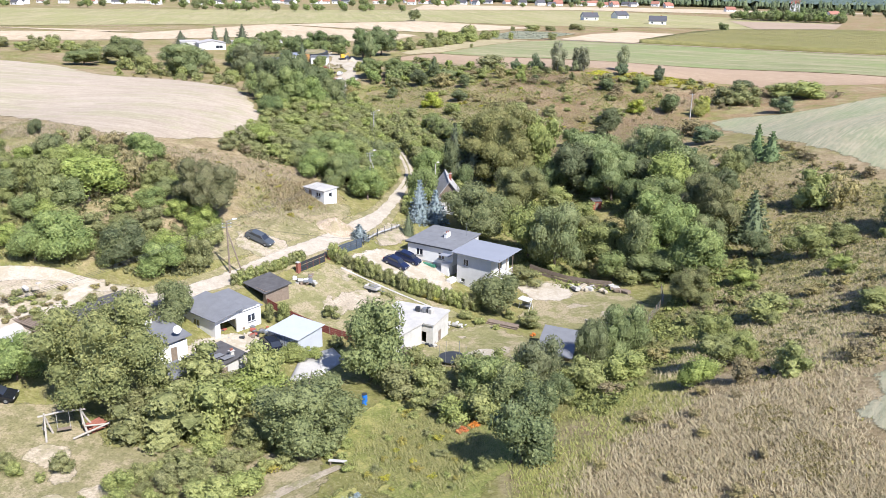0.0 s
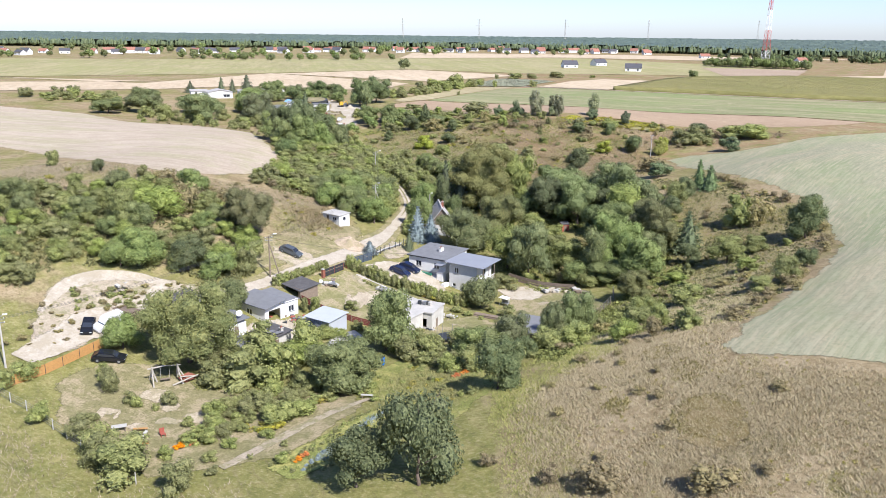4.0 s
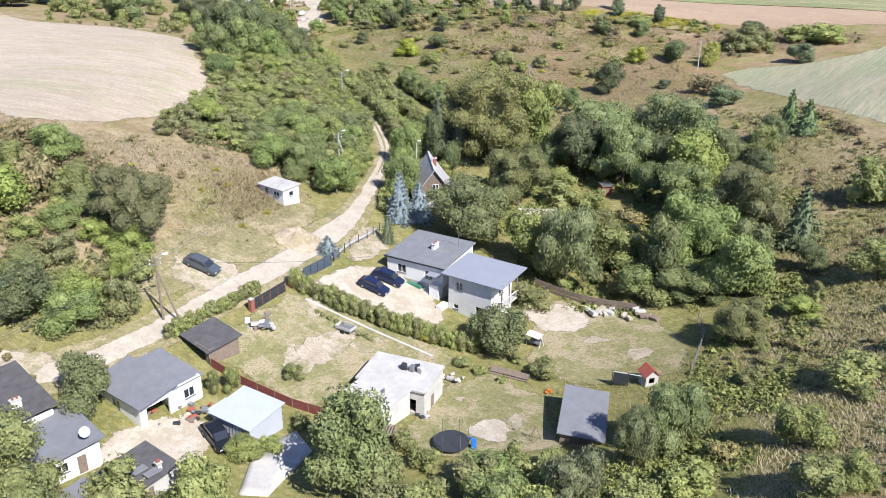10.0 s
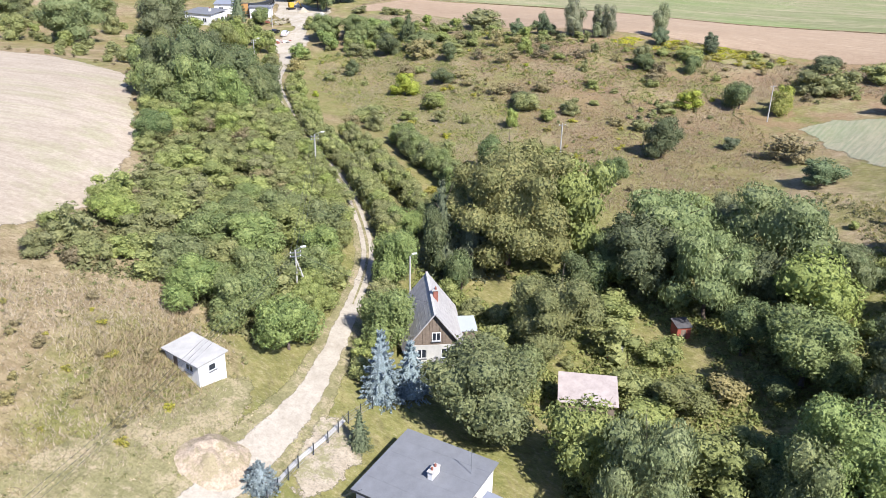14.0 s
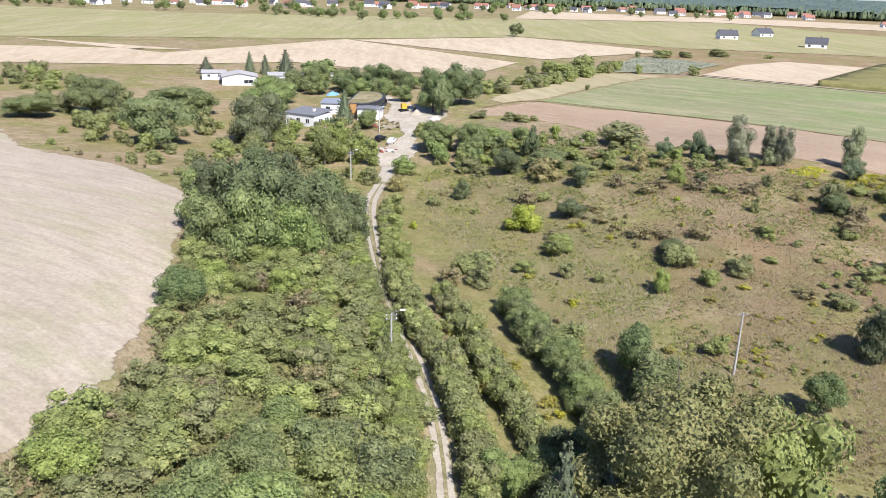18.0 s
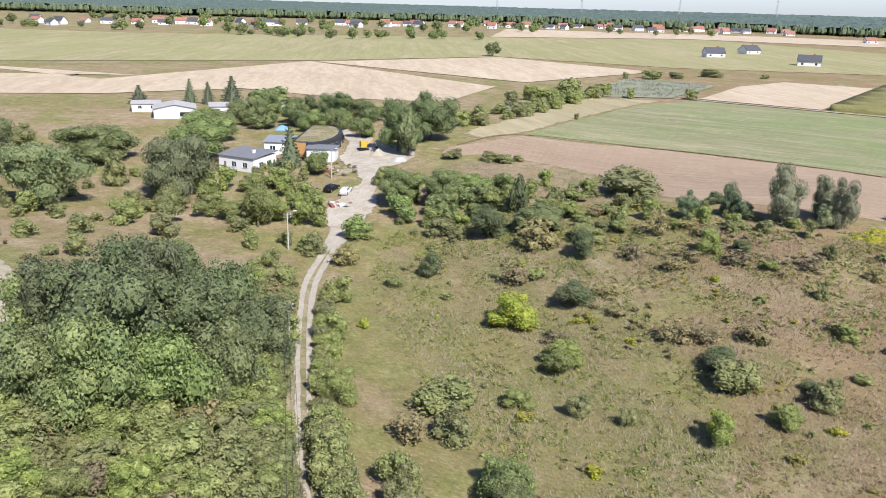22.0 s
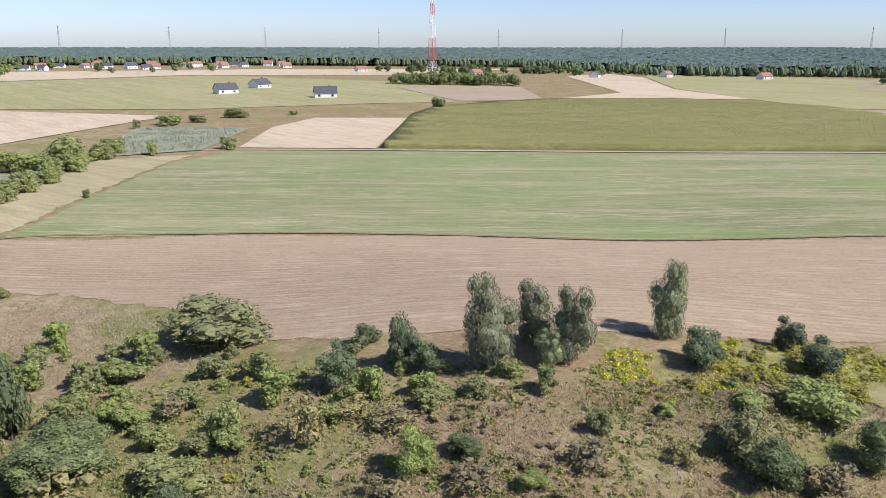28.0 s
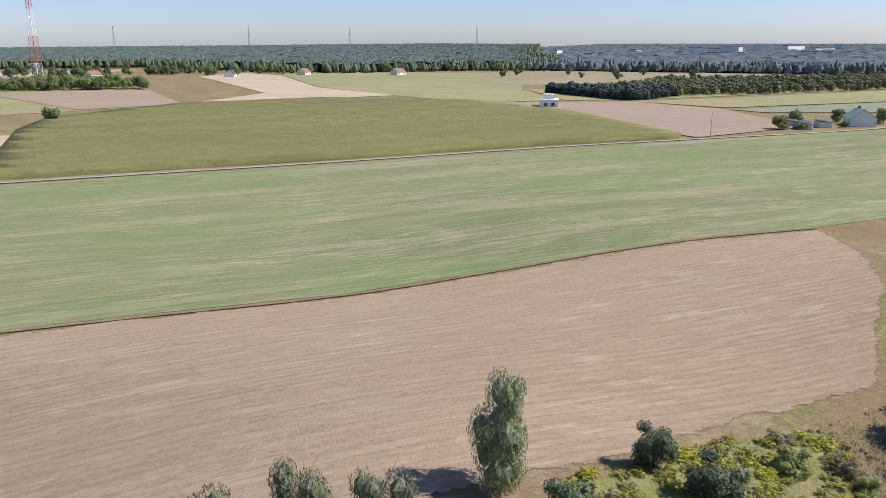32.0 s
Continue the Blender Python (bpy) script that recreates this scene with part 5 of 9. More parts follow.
plant("bush", [(-36.7, 147.5, 4.6, 5.6), (-75.3, 162.8, 1.9, 3.4), (34.8, 295.7, 2.7, 1.4), (40.8, 303.2, 2.4, 1.4), (50.8, 306.5, 3.6, 2.2), (26.9, 315.4, 2.0, 1.2), (35.4, 316.1, 2.1, 3.3)])
plant("dark", [(-46.3, 143.7, 7.4, 6.2), (-81.2, 189.5, 3.1, 3.3), (28.3, 293.3, 3.4, 1.5)])
plant("drybush", [(-53.1, 166.3, 6.4, 8.6), (-72.7, 182.3, 2.4, 2.5), (17.5, 305.2, 5.0, 2.2), (23.1, 307.9, 2.1, 0.9), (53.6, 313.2, 5.0, 4.5), (18.5, 329.5, 4.9, 2.4), (20.5, 342.2, 4.8, 2.2)])
plant("light", [(-41.0, 145.9, 6.5, 6.3), (-38.6, 153.6, 3.9, 4.5), (-62.5, 154.8, 7.1, 8.7), (-57.8, 159.2, 11.4, 7.8)])
plant("ybush", [(-70.3, 166.6, 2.4, 1.8), (-88.5, 189.7, 2.6, 2.7), (1.9, 313.0, 1.4, 2.0)])
plant("broad", [(10.9, 245.7, 7.2, 6.4), (-5.8, 225.2, 5.5, 5.5), (-2.2, 227.5, 4.6, 5.0)])
plant("bush", [(19.9, 259.7, 4.1, 3.2), (-14.0, 276.3, 5.4, 4.4), (5.2, 283.0, 2.3, 2.4), (-0.5, 285.2, 3.4, 3.0), (28.6, 289.9, 4.6, 4.1)])
plant("dark", [(0.3, 230.2, 5.6, 5.8), (8.0, 250.7, 6.3, 7.6), (2.4, 227.5, 5.0, 5.0)])
plant("drybush", [(-18.3, 274.4, 5.4, 3.6)])
plant("light", [(14.7, 279.9, 3.1, 4.5)])
plant("ybush", [(13.8, 258.6, 2.8, 1.4), (0.9, 272.5, 3.5, 3.2), (22.1, 278.1, 3.5, 4.9), (-6.6, 283.0, 4.3, 1.9)])
plant("bush", [(26.5, 196.7, 5.4, 4.2), (5.9, 197.1, 5.1, 4.3), (20.9, 198.4, 6.6, 5.2)])
plant("dark", [(-0.5, 215.5, 5.6, 11.0), (2.6, 211.0, 5.0, 7.0), (18.5, 212.0, 6.0, 6.5)])
plant("bush", [(3.6, 205.0, 4.2, 3.0), (7.4, 204.5, 3.4, 2.4), (0.4, 208.5, 3.6, 3.0), (10.8, 207.0, 4.0, 3.0), (15.5, 206.0, 4.0, 2.6)])
plant("chestnut", [(9.6, 219.5, 20.5, 20.4)])
plant("light", [(19.8, 223.5, 10.6, 15.6), (17.5, 229.0, 7.0, 8.0)])
plant("spruce", [(-8.0, 177.4, 2.5, 4.9), (-0.2, 215.9, 6.6, 15.1), (3.8, 216.9, 7.3, 12.7), (-149.1, 473.0, 7.9, 7.6), (-133.2, 479.8, 5.6, 10.0), (-127.4, 482.3, 5.6, 8.8), (-119.9, 486.2, 9.0, 11.0), (52.6, 173.2, 7.1, 9.8)])
plant("bluespruce", [(-16.1, 170.0, 2.9, 3.0), (-6.4, 185.6, 3.8, 9.1), (-3.4, 187.6, 3.7, 7.0)])
plant("ybush", [(-21.7, 94.7, 2.2, 1.4), (-20.4, 95.9, 3.3, 1.3), (-16.0, 102.9, 2.7, 1.9), (-73.7, 168.8, 7.1, 2.5), (-88.4, 179.9, 5.2, 3.7), (28.3, 284.2, 3.9, 2.0), (7.5, 304.8, 1.8, 2.4), (0.5, 311.2, 3.4, 2.6), (2.4, 311.6, 3.1, 2.3)])
plant("birch", [(45.4, 339.8, 5.0, 9.9), (42.8, 340.3, 3.6, 4.5), (59.9, 340.9, 4.8, 10.6), (36.2, 342.5, 6.5, 11.7), (43.7, 345.1, 5.2, 8.6)])
plant("conif", [(68.5, 210.8, 6.5, 7.0), (67.2, 215.8, 4.9, 8.0)])
plant("lime", [(14.8, 282.9, 3.0, 2.9), (74.9, 289.9, 6.2, 5.9), (77.1, 293.2, 5.1, 6.0), (56.1, 294.7, 6.2, 5.0), (-30.6, 305.8, 1.9, 1.7), (-9.2, 310.0, 7.2, 6.0)])
plant("pine", [(54.4, 222.0, 5.2, 4.1), (36.9, 230.1, 3.2, 2.0), (62.8, 239.9, 8.5, 5.8), (57.7, 268.9, 5.4, 2.6), (96.9, 281.7, 8.9, 5.7), (70.4, 327.7, 6.0, 4.8), (71.9, 333.4, 4.4, 4.5), (58.4, 333.7, 6.0, 5.6), (30.2, 345.6, 4.3, 4.4), (21.1, 348.2, 5.2, 5.6), (28.4, 348.2, 4.4, 7.8)])

plant("willow", [(24.5, 216.0, 8.5, 9.5), (40.5, 222.0, 9.0, 8.0), (52.0, 205.0, 7.5, 8.0)])
plant("dark", [(40.0, 203.0, 8.0, 9.0), (36.0, 196.5, 6.5, 7.5), (48.5, 187.0, 8.0, 8.5), (50.5, 165.0, 5.0, 5.0), (22.0, 212.0, 7.0, 8.0)])
plant("broad", [(28.0, 167.0, 6.5, 6.0), (44.5, 170.0, 7.5, 8.0), (21.5, 177.5, 6.0, 7.0), (8.0, 189.5, 7.0, 7.5), (31.5, 172.5, 6.0, 6.5)])

THICKET = [(-17, 190), (-14, 205), (-14.5, 225), (-18, 240), (-25, 256), (-33, 275), (-39, 298), (-45, 320), (-55, 318), (-62, 288), (-54, 258), (-48, 238), (-44, 216), (-50, 197), (-40, 194), (-31, 198), (-24, 190)]
scatter("bush", THICKET, 185, (3.8, 6.8), (0.55, 0.85), 3, 0.42)
scatter("light", THICKET, 44, (4.0, 6.5), (0.6, 0.85), 4, 0.6)
scatter("drybush", THICKET, 36, (3.0, 5.5), (0.6, 0.8), 5, 0.7)
scatter("broad", [(-17, 190), (-14, 206), (-15, 226), (-30, 226), (-34, 200), (-24, 190)], 16, (5, 8), (0.75, 1.0), 6, 0.6)
SLOPE = [(-36, 146), (-37, 157), (-46, 170), (-54, 178), (-64, 177), (-84, 168), (-100, 150), (-96, 128), (-70, 126), (-67, 138), (-55, 141), (-42, 142)]
scatter("bush", SLOPE, 90, (3.2, 5.6), (0.6, 0.9), 13, 0.5)
scatter("broad", SLOPE, 18, (5.0, 7.5), (0.7, 1.0), 14, 0.6)
scatter("light", SLOPE, 40, (3.4, 5.6), (0.7, 1.0), 15, 0.6)
scatter("drybush", SLOPE, 14, (2.5, 4.5), (0.6, 0.9), 17, 0.7)
scatter("drybush", [(-40, 172), (-52, 182), (-66, 186), (-66, 178), (-52, 176)], 18, (2.5, 5), (0.5, 0.8), 16, 0.6)
WOOD = [(14, 168), (22, 170), (34, 162), (46, 168), (56, 186), (56, 210), (44, 226), (28, 222), (18, 212), (14, 196)]
scatter("bush", WOOD, 34, (2.0, 4.2), (0.5, 0.8), 23, 0.6, avoid=([(20, 180), (36, 180), (36, 204), (20, 204)],))
scatter("dark", [(34, 166), (48, 172), (54, 190), (46, 206), (36, 196), (38, 180)], 9, (3.5, 5.5), (0.6, 0.9), 22, 0.6)
BANK = [(36, 120), (48, 124), (60, 140), (70, 158), (76, 182), (70, 215), (60, 235), (56, 190), (46, 166), (36, 150)]
scatter("bush", BANK, 26, (1.0, 2.4), (0.6, 0.9), 24, 1.1)
scatter("drybush", BANK, 40, (0.9, 2.2), (0.5, 0.9), 25, 0.9)
hedge_line("drybush", [(36, 103), (48, 117), (63, 138), (74, 158), (80, 182), (76, 204), (71, 228)], 3.2, (1.5, 3.2), (0.6, 1.0), 27, 1.2)
hedge_line("bush", [(-8.6, 186), (-7.0, 203), (-7.0, 216), (-7.6, 224)], 1.4, (2.6, 4.0), (0.65, 0.9), 31, 0.4, "bushes along the lane")
hedge_line("bush", [(-7.4, 222), (-8.8, 229), (-11.6, 237), (-16.0, 247), (-21.2, 257), (-27.2, 272)], 0.95, (3.6, 5.0), (0.85, 1.1), 36, 0.35, "bushes along the lane")
hedge_line("bush", [(-27.2, 272), (-30.5, 283), (-34.8, 302), (-38.8, 318)], 1.5, (2.6, 3.8), (0.65, 0.9), 37, 0.4, "bushes along the lane")
hedge_line("bush", [(-2.7, 231), (-4.7, 237), (-7.8, 243), (-11.7, 251.4), (-15.3, 259.5), (-18.5, 266)], 0.95, (3.2, 4.6), (0.9, 1.15), 32, 0.4, "bush row on the meadow")
hedge_line("broad", [(4.6, 237), (1.7, 244), (-1.2, 251), (-5.1, 258.3), (-9.0, 268)], 1.2, (3.8, 5.2), (0.9, 1.15), 33, 0.4, "bush row on the meadow")
hedge_line("light", [(-17.8, 188), (-15.4, 203), (-15.2, 216), (-15.7, 225), (-19.7, 239), (-25.7, 254), (-32.2, 268), (-37.2, 284), (-43, 304)], 2.4, (3.5, 5.0), (0.7, 1.0), 34, 0.5, "bushes along the lane")
hedge_line("ybush", [(-0.4, 238), (-3.4, 243), (-7.4, 249.6), (-11, 256), (-15, 264)], 1.3, (1.3, 2.4), (0.6, 0.9), 35, 0.8)
hedge_line("ybush", [(-8.6, 240), (-12.8, 248.6), (-17.6, 258)], 2.2, (1.2, 2.2), (0.6, 0.9), 38, 0.5)
MEADOW = [(-18, 285), (-5, 262), (8, 240), (30, 232), (60, 246), (70, 288), (64, 330), (40, 338), (8, 360), (-20, 362), (-36, 345), (-34, 322)]
scatter("drybush", MEADOW, 60, (0.8, 1.8), (0.5, 0.9), 41, 0.7, clumps=3.5)
scatter("bush", MEADOW, 40, (0.8, 1.9), (0.6, 0.9), 42, 0.7, clumps=3.5)
scatter("ybush", MEADOW, 60, (0.6, 1.6), (0.5, 0.9), 43, 0.8, clumps=2.5)
RIDGE = [(-34, 345), (-8, 346), (16, 342), (34, 336), (44, 330), (40, 342), (20, 360), (4, 380), (-20, 384), (-38, 366)]
scatter("bush", RIDGE, 60, (1.8, 3.8), (0.6, 0.9), 44, 0.8)
scatter("broad", [(-38, 356), (-12, 352), (-10, 366), (-30, 376), (-40, 366)], 12, (4, 6.5), (0.7, 0.95), 45, 0.6)
scatter("light", RIDGE, 16, (2.5, 5), (0.7, 1.0), 46, 0.9)
EAST = [(44, 328), (64, 336), (100, 322), (130, 310), (120, 296), (88, 294), (70, 292), (66, 312)]
scatter("drybush", EAST, 34, (1.0, 3.0), (0.6, 0.9), 47, 1.3)
scatter("bush", EAST, 14, (1.0, 2.4), (0.6, 0.9), 48, 1.3)
scatter("ybush", [(58, 334), (66, 337), (84, 330), (92, 322), (80, 318), (64, 324)], 110, (1.2, 2.4), (0.4, 0.7), 49, 0.45)
hedge_line("drybush", [(-120, 325), (-95, 315), (-72, 297), (-62, 270)], 6, (1.0, 2.2), (0.5, 0.8), 51, 1.5)
scatter("bush", [(-130, 330), (-70, 305), (-52, 330), (-60, 365), (-90, 385), (-140, 370)], 40, (2.5, 5.5), (0.6, 0.9), 52, 0.9)
scatter("light", [(-80, 345), (-50, 338), (-52, 366), (-66, 384), (-84, 372)], 18, (3, 6), (0.8, 1.2), 53, 0.7)
scatter("broad", [(-112, 440), (-60, 440), (-50, 462), (-110, 480)], 20, (6, 10), (0.7, 1.0), 54, 0.7)
scatter("bush", [(-70, 405), (-60, 385), (-56, 372), (-70, 378), (-85, 398)], 12, (2, 4), (0.8, 1.2), 55, 0.8)
hedge_line("bush", [(-36, 448), (-24, 468), (-12, 492), (2, 520), (14, 548), (20, 580)], 5, (4, 8), (0.6, 0.9), 56, 2.5)
scatter("bush", [(-230, 430), (-130, 360), (-110, 372), (-200, 450)], 26, (4, 9), (0.5, 0.8), 57, 0.9)
GARDEN = [(-34, 108), (-22, 104), (-14, 110), (-12, 118), (-24, 121), (-34, 116)]
scatter("bush", GARDEN, 22, (2.5, 5.0), (0.6, 0.9), 61, 0.6)
scatter("bush", [(-48, 88), (-30, 82), (-18, 86), (-12, 96), (-22, 104), (-36, 104), (-48, 104)], 22, (1.0, 2.4), (0.6, 0.9), 62, 1.4)
scatter("bush", [(-4, 112), (8, 108), (16, 112), (22, 120), (16, 126), (0, 126)], 16, (3, 6), (0.7, 1.0), 63, 0.6)
scatter("drybush", [(8, 96), (20, 100), (30, 112), (26, 84), (34, 70), (20, 66)], 18, (0.8, 1.8), (0.5, 0.8), 64, 1.5)
scatter("ybush", [(-12, 92), (2, 98), (4, 110), (-4, 108)], 18, (0.6, 1.4), (0.5, 0.8), 65, 1.2)
hedge_line("bush", [(-19.6, 159.8), (-13, 157.5), (-6, 155.4), (0, 153.6), (5, 152.5)], 0.7, (1.7, 2.3), (1.35, 1.7), 66, 0.1, "thuja hedge by the yard")
hedge_line("ybush", [(-4.5, 154.9), (-1, 153.9)], 0.75, (1.7, 2.2), (1.35, 1.7), 67, 0.1, "thuja hedge by the yard")
hedge_line("bush", [(-31.5, 144.5), (-27.5, 150.5), (-23.2, 157)], 0.7, (1.5, 1.9), (1.1, 1.4), 68, 0.1, "thuja hedge by the lane")
scatter("drybush", [(-40, 170), (-30, 168), (-22, 176), (-26, 181), (-32, 190), (-44, 192), (-60, 186)], 14, (0.9, 2.0), (0.5, 0.8), 91, 0.9)
scatter("ybush", [(-40, 170), (-30, 168), (-24, 176), (-32, 190), (-60, 186)], 14, (0.8, 1.6), (0.4, 0.7), 92, 1.0)
scatter("drybush", [(-64, 128), (-42, 141), (-40, 136), (-52, 128), (-56, 114), (-64, 112)], 40, (0.7, 1.8), (0.5, 0.8), 93, 1.0)
scatter("bush", [(-62, 131), (-46, 134), (-50, 128), (-58, 124)], 22, (0.9, 2.0), (0.5, 0.8), 94, 0.8)
scatter("bush", [(0, 104), (14, 112), (26, 128), (40, 140), (46, 152), (34, 150), (24, 134), (8, 118)], 34, (0.8, 2.2), (0.5, 0.9), 95, 1.0)
scatter("lime", MEADOW, 16, (0.8, 1.8), (0.7, 1.1), 141, 1.2)
scatter("bush", [(-30, 91), (-22, 96), (-14, 104), (-17, 109), (-27, 104), (-33, 96)], 34, (1.6, 3.6), (0.6, 0.9), 143, 0.55)
scatter("ybush", [(-33, 92), (-28, 92), (-20, 96), (-20, 99), (-30, 95)], 14, (0.6, 1.3), (0.5, 0.8), 144, 0.8)
scatter("ybush", [(-5, 113), (2, 113), (4, 119), (-2, 119)], 20, (0.6, 1.3), (0.4, 0.7), 145, 0.7)
scatter("bush", [(-12, 106), (-6, 98), (4, 94), (8, 104), (8, 114), (0, 121), (-10, 115)], 40, (0.7, 1.9), (0.4, 0.8), 146, 0.8)
scatter("bush", [(-20, 86), (-14.5, 93), (-8, 99.6), (-6, 97), (-11, 88.5), (-15, 83)], 60, (0.5, 1.0), (0.4, 0.7), 147, 0.8)
plant("broad", [(-53, 264, 9, 10), (-46.6, 264.5, 9.5, 12), (-42, 268.5, 9, 11.5), (-37.6, 274, 8, 10), (-59, 274, 9, 10.5)])
plant("dark", [(-50, 280, 10, 16), (-44, 287, 9, 13.5), (-53, 288, 9, 13)])
scatter("broad", [(292, 965), (300, 945), (378, 880), (392, 905), (350, 960), (310, 990)], 64, (8, 12), (0.85, 1.1), 153, 0.55)
scatter("bush", MEADOW, 130, (0.5, 1.3), (0.5, 0.8), 161, 0.6, clumps=3.0)
scatter("drybush", MEADOW, 60, (0.5, 1.3), (0.4, 0.7), 162, 0.6, clumps=3.0)
scatter("broad", [(-700, 1020), (-300, 1010), (0, 1300), (260, 1330), (300, 1480), (-100, 1640), (-700, 1400)], 90, (8, 14), (0.8, 1.1), 163, 0.6)
scatter("dark", [(420, 1150), (560, 1060), (700, 1000), (840, 850), (900, 870), (720, 1060), (560, 1180), (400, 1300)], 70, (9, 14), (0.8, 1.1), 164, 0.5)
scatter("broad", [(-330, 1000), (-200, 960), (-60, 1060), (-80, 1100), (-220, 1030), (-330, 1050)], 26, (8, 13), (0.7, 1.0), 165, 0.5)
scatter("broad", [(-900, 900), (-560, 960), (-420, 1010), (-520, 1080), (-1000, 1040)], 40, (9, 14), (0.7, 1.0), 166, 0.5)


# ---- buildings ----
def slab(parent, name, w, d, z, thick, mat, tilt_x=0.0, tilt_y=0.0, at=(0, 0), label=""):
    p = part(name, a_box(-w / 2, w / 2, -d / 2, d / 2, 0, thick), mat, parent, label)
    p.matrix_basis = pose(at[0], at[1], z, tilt_x, tilt_y, 0)
    return p


def gable_roof(parent, w, d, z, rise, over, mat, thick=0.12, name="roof", along="y"):
    """Two roof slopes with a ridge along the depth (y) or width (x), and gable infill is left to the walls."""
    half, run = (w / 2, d / 2) if along == "y" else (d / 2, w / 2)
    ang = math.atan2(rise, half)
    length = (half + over) / math.cos(ang)
    for s in (-1, 1):
        bm = a_box(0, length, -run - over, run + over, 0, thick)
        p = part(name, bm, mat, parent)
        spin = pose(0, 0, 0, 0, 0, 0 if along == "y" else 90)
        p.matrix_basis = spin @ pose(0, 0, z + rise) @ pose(0, 0, 0, 0, 0, 0 if s > 0 else 180) @ pose(0, 0, 0, 0, math.degrees(ang), 0)


def gable_wall(parent, w, y, z, rise, mat, thick=0.2):
    bm = bmesh.new()
    v = [bm.verts.new(c) for c in ((-w / 2, y, z), (w / 2, y, z), (0, y, z + rise), (-w / 2, y + thick, z), (w / 2, y + thick, z), (0, y + thick, z + rise))]
    for f in ((0, 1, 2), (5, 4, 3), (0, 3, 4, 1), (1, 4, 5, 2), (2, 5, 3, 0)):
        bm.faces.new([v[i] for i in f])
    return part("gable", bm, mat, parent)


def chimney(parent, x, y, z, h, mat=None, w=0.5, d=0.9):
    c = part("chimney", a_box(x - w / 2, x + w / 2, y - d / 2, y + d / 2, z, z + h), mat or M_PLASTER, parent)
    part("chimney_cap", a_box(x - w / 2 - 0.08, x + w / 2 + 0.08, y - d / 2 - 0.08, y + d / 2 + 0.08, z + h, z + h + 0.1), M_CONCRETE, c)
    for k in (-0.22, 0.22):
        part("flue", a_rod((x, y + k * d, z + h + 0.1), (x, y + k * d, z + h + 0.35), 0.11), M_BRICK, c)


def lattice_mast(parent, h, r0, r1, bays, bands, apart=False):
    """A square lattice tower in coloured bands."""
    for k in range(bays):
        z0, z1 = h * k / bays, h * (k + 1) / bays
        a, b = r0 + (r1 - r0) * k / bays, r0 + (r1 - r0) * (k + 1) / bays
        mat = bands[k * len(bands) // bays]
        bm = bmesh.new()
        for s in range(4):
            c0, c1 = [(math.cos(math.pi / 4 + q * math.pi / 2), math.sin(math.pi / 4 + q * math.pi / 2)) for q in (s, s + 1)]
            t = 0.02 * r0 + 0.12
            for name, p, q, thick in (("mast_leg", (*[v * a for v in c0], z0), (*[v * b for v in c0], z1), t), ("brace", (*[v * a for v in c0], z0), (*[v * b for v in c1], z1), t * 0.5), ("brace", (*[v * a for v in c1], z0), (*[v * b for v in c0], z1), t * 0.5), ("cross_bar", (*[v * b for v in c0], z1), (*[v * b for v in c1], z1), t * 0.5)):
                if apart:
                    part(name, a_rod(p, q, thick, n=4), mat, parent)
                else:
                    rod(bm, p, q, thick, thick, 4)
        if not apart:
            part("lattice", bm, mat, parent)


# white bungalow
house = thing("house", pose(-1.4, 171.4, -6.75, 0, 0, -30), "white bungalow with a low grey felt roof", "house")
walls(house, 9.2, 8.8, 3.0, M_PLASTER, {0: [(1.7, 3.1, 1.0, 2.2), (6.2, 7.5, 1.0, 2.2)], 3: [(2.0, 3.2, 1.0, 2.2)], 2: [(2, 3.2, 1.0, 2.2), (5.6, 6.8, 1.0, 2.2)]}, sink=2.2)
part("wall_crown", prism([(-4.6, -4.4), (4.6, -4.4), (4.6, 4.4), (-4.6, 4.4)], 3.0, lambda x, y: 3.12 + 0.055 * (y + 4.4)), M_PLASTER, house)
rf = slab(house, "roof", 9.9, 9.5, 3.40, 0.14, M_FELT, 3.2)
part("roof_edge", a_box(-4.97, 4.97, -4.79, -4.75, -0.10, 0.12), M_DARK, rf, "dark grey eaves board")
for k in range(5):
    part("felt_seam", a_box(-4.9, 4.9, -4.5 + k * 1.9, -4.42 + k * 1.9, 0.14, 0.15), M_FELT, rf)
part("plinth", a_box(-4.66, 4.66, -4.46, 4.46, -2.2, 0.28), M_CONCRETE, house)
chimney(house, 0.6, 0.3, 3.3, 1.0, d=1.3)
part("antenna", rod(rod(bmesh.new(), (3.4, 2.2, 3.3), (3.4, 2.2, 6.2), 0.03), (2.9, 2.2, 5.9), (3.9, 2.2, 5.9), 0.015), M_STEEL, house)
part("porch_roof", a_box(2.6, 4.6, -5.9, -4.42, 2.25, 2.33), M_SHEET, house)
part("porch_wall", a_box(3.1, 4.55, -5.7, -4.42, -1.4, 0.9), M_PLASTER, house)
part("entrance_steps", prism([(1.8, -6.2), (3.0, -6.2), (3.0, -4.5), (1.8, -4.5)], -1.6, lambda x, y: -0.9 + 0.4 * (y + 6.2)), M_CONCRETE, house)
part("green_bench", a_box(-0.9, 1.5, -5.4, -4.8, -0.35, 0.1), plain("green_paint", (0.06, 0.22, 0.14), 0.6), house)

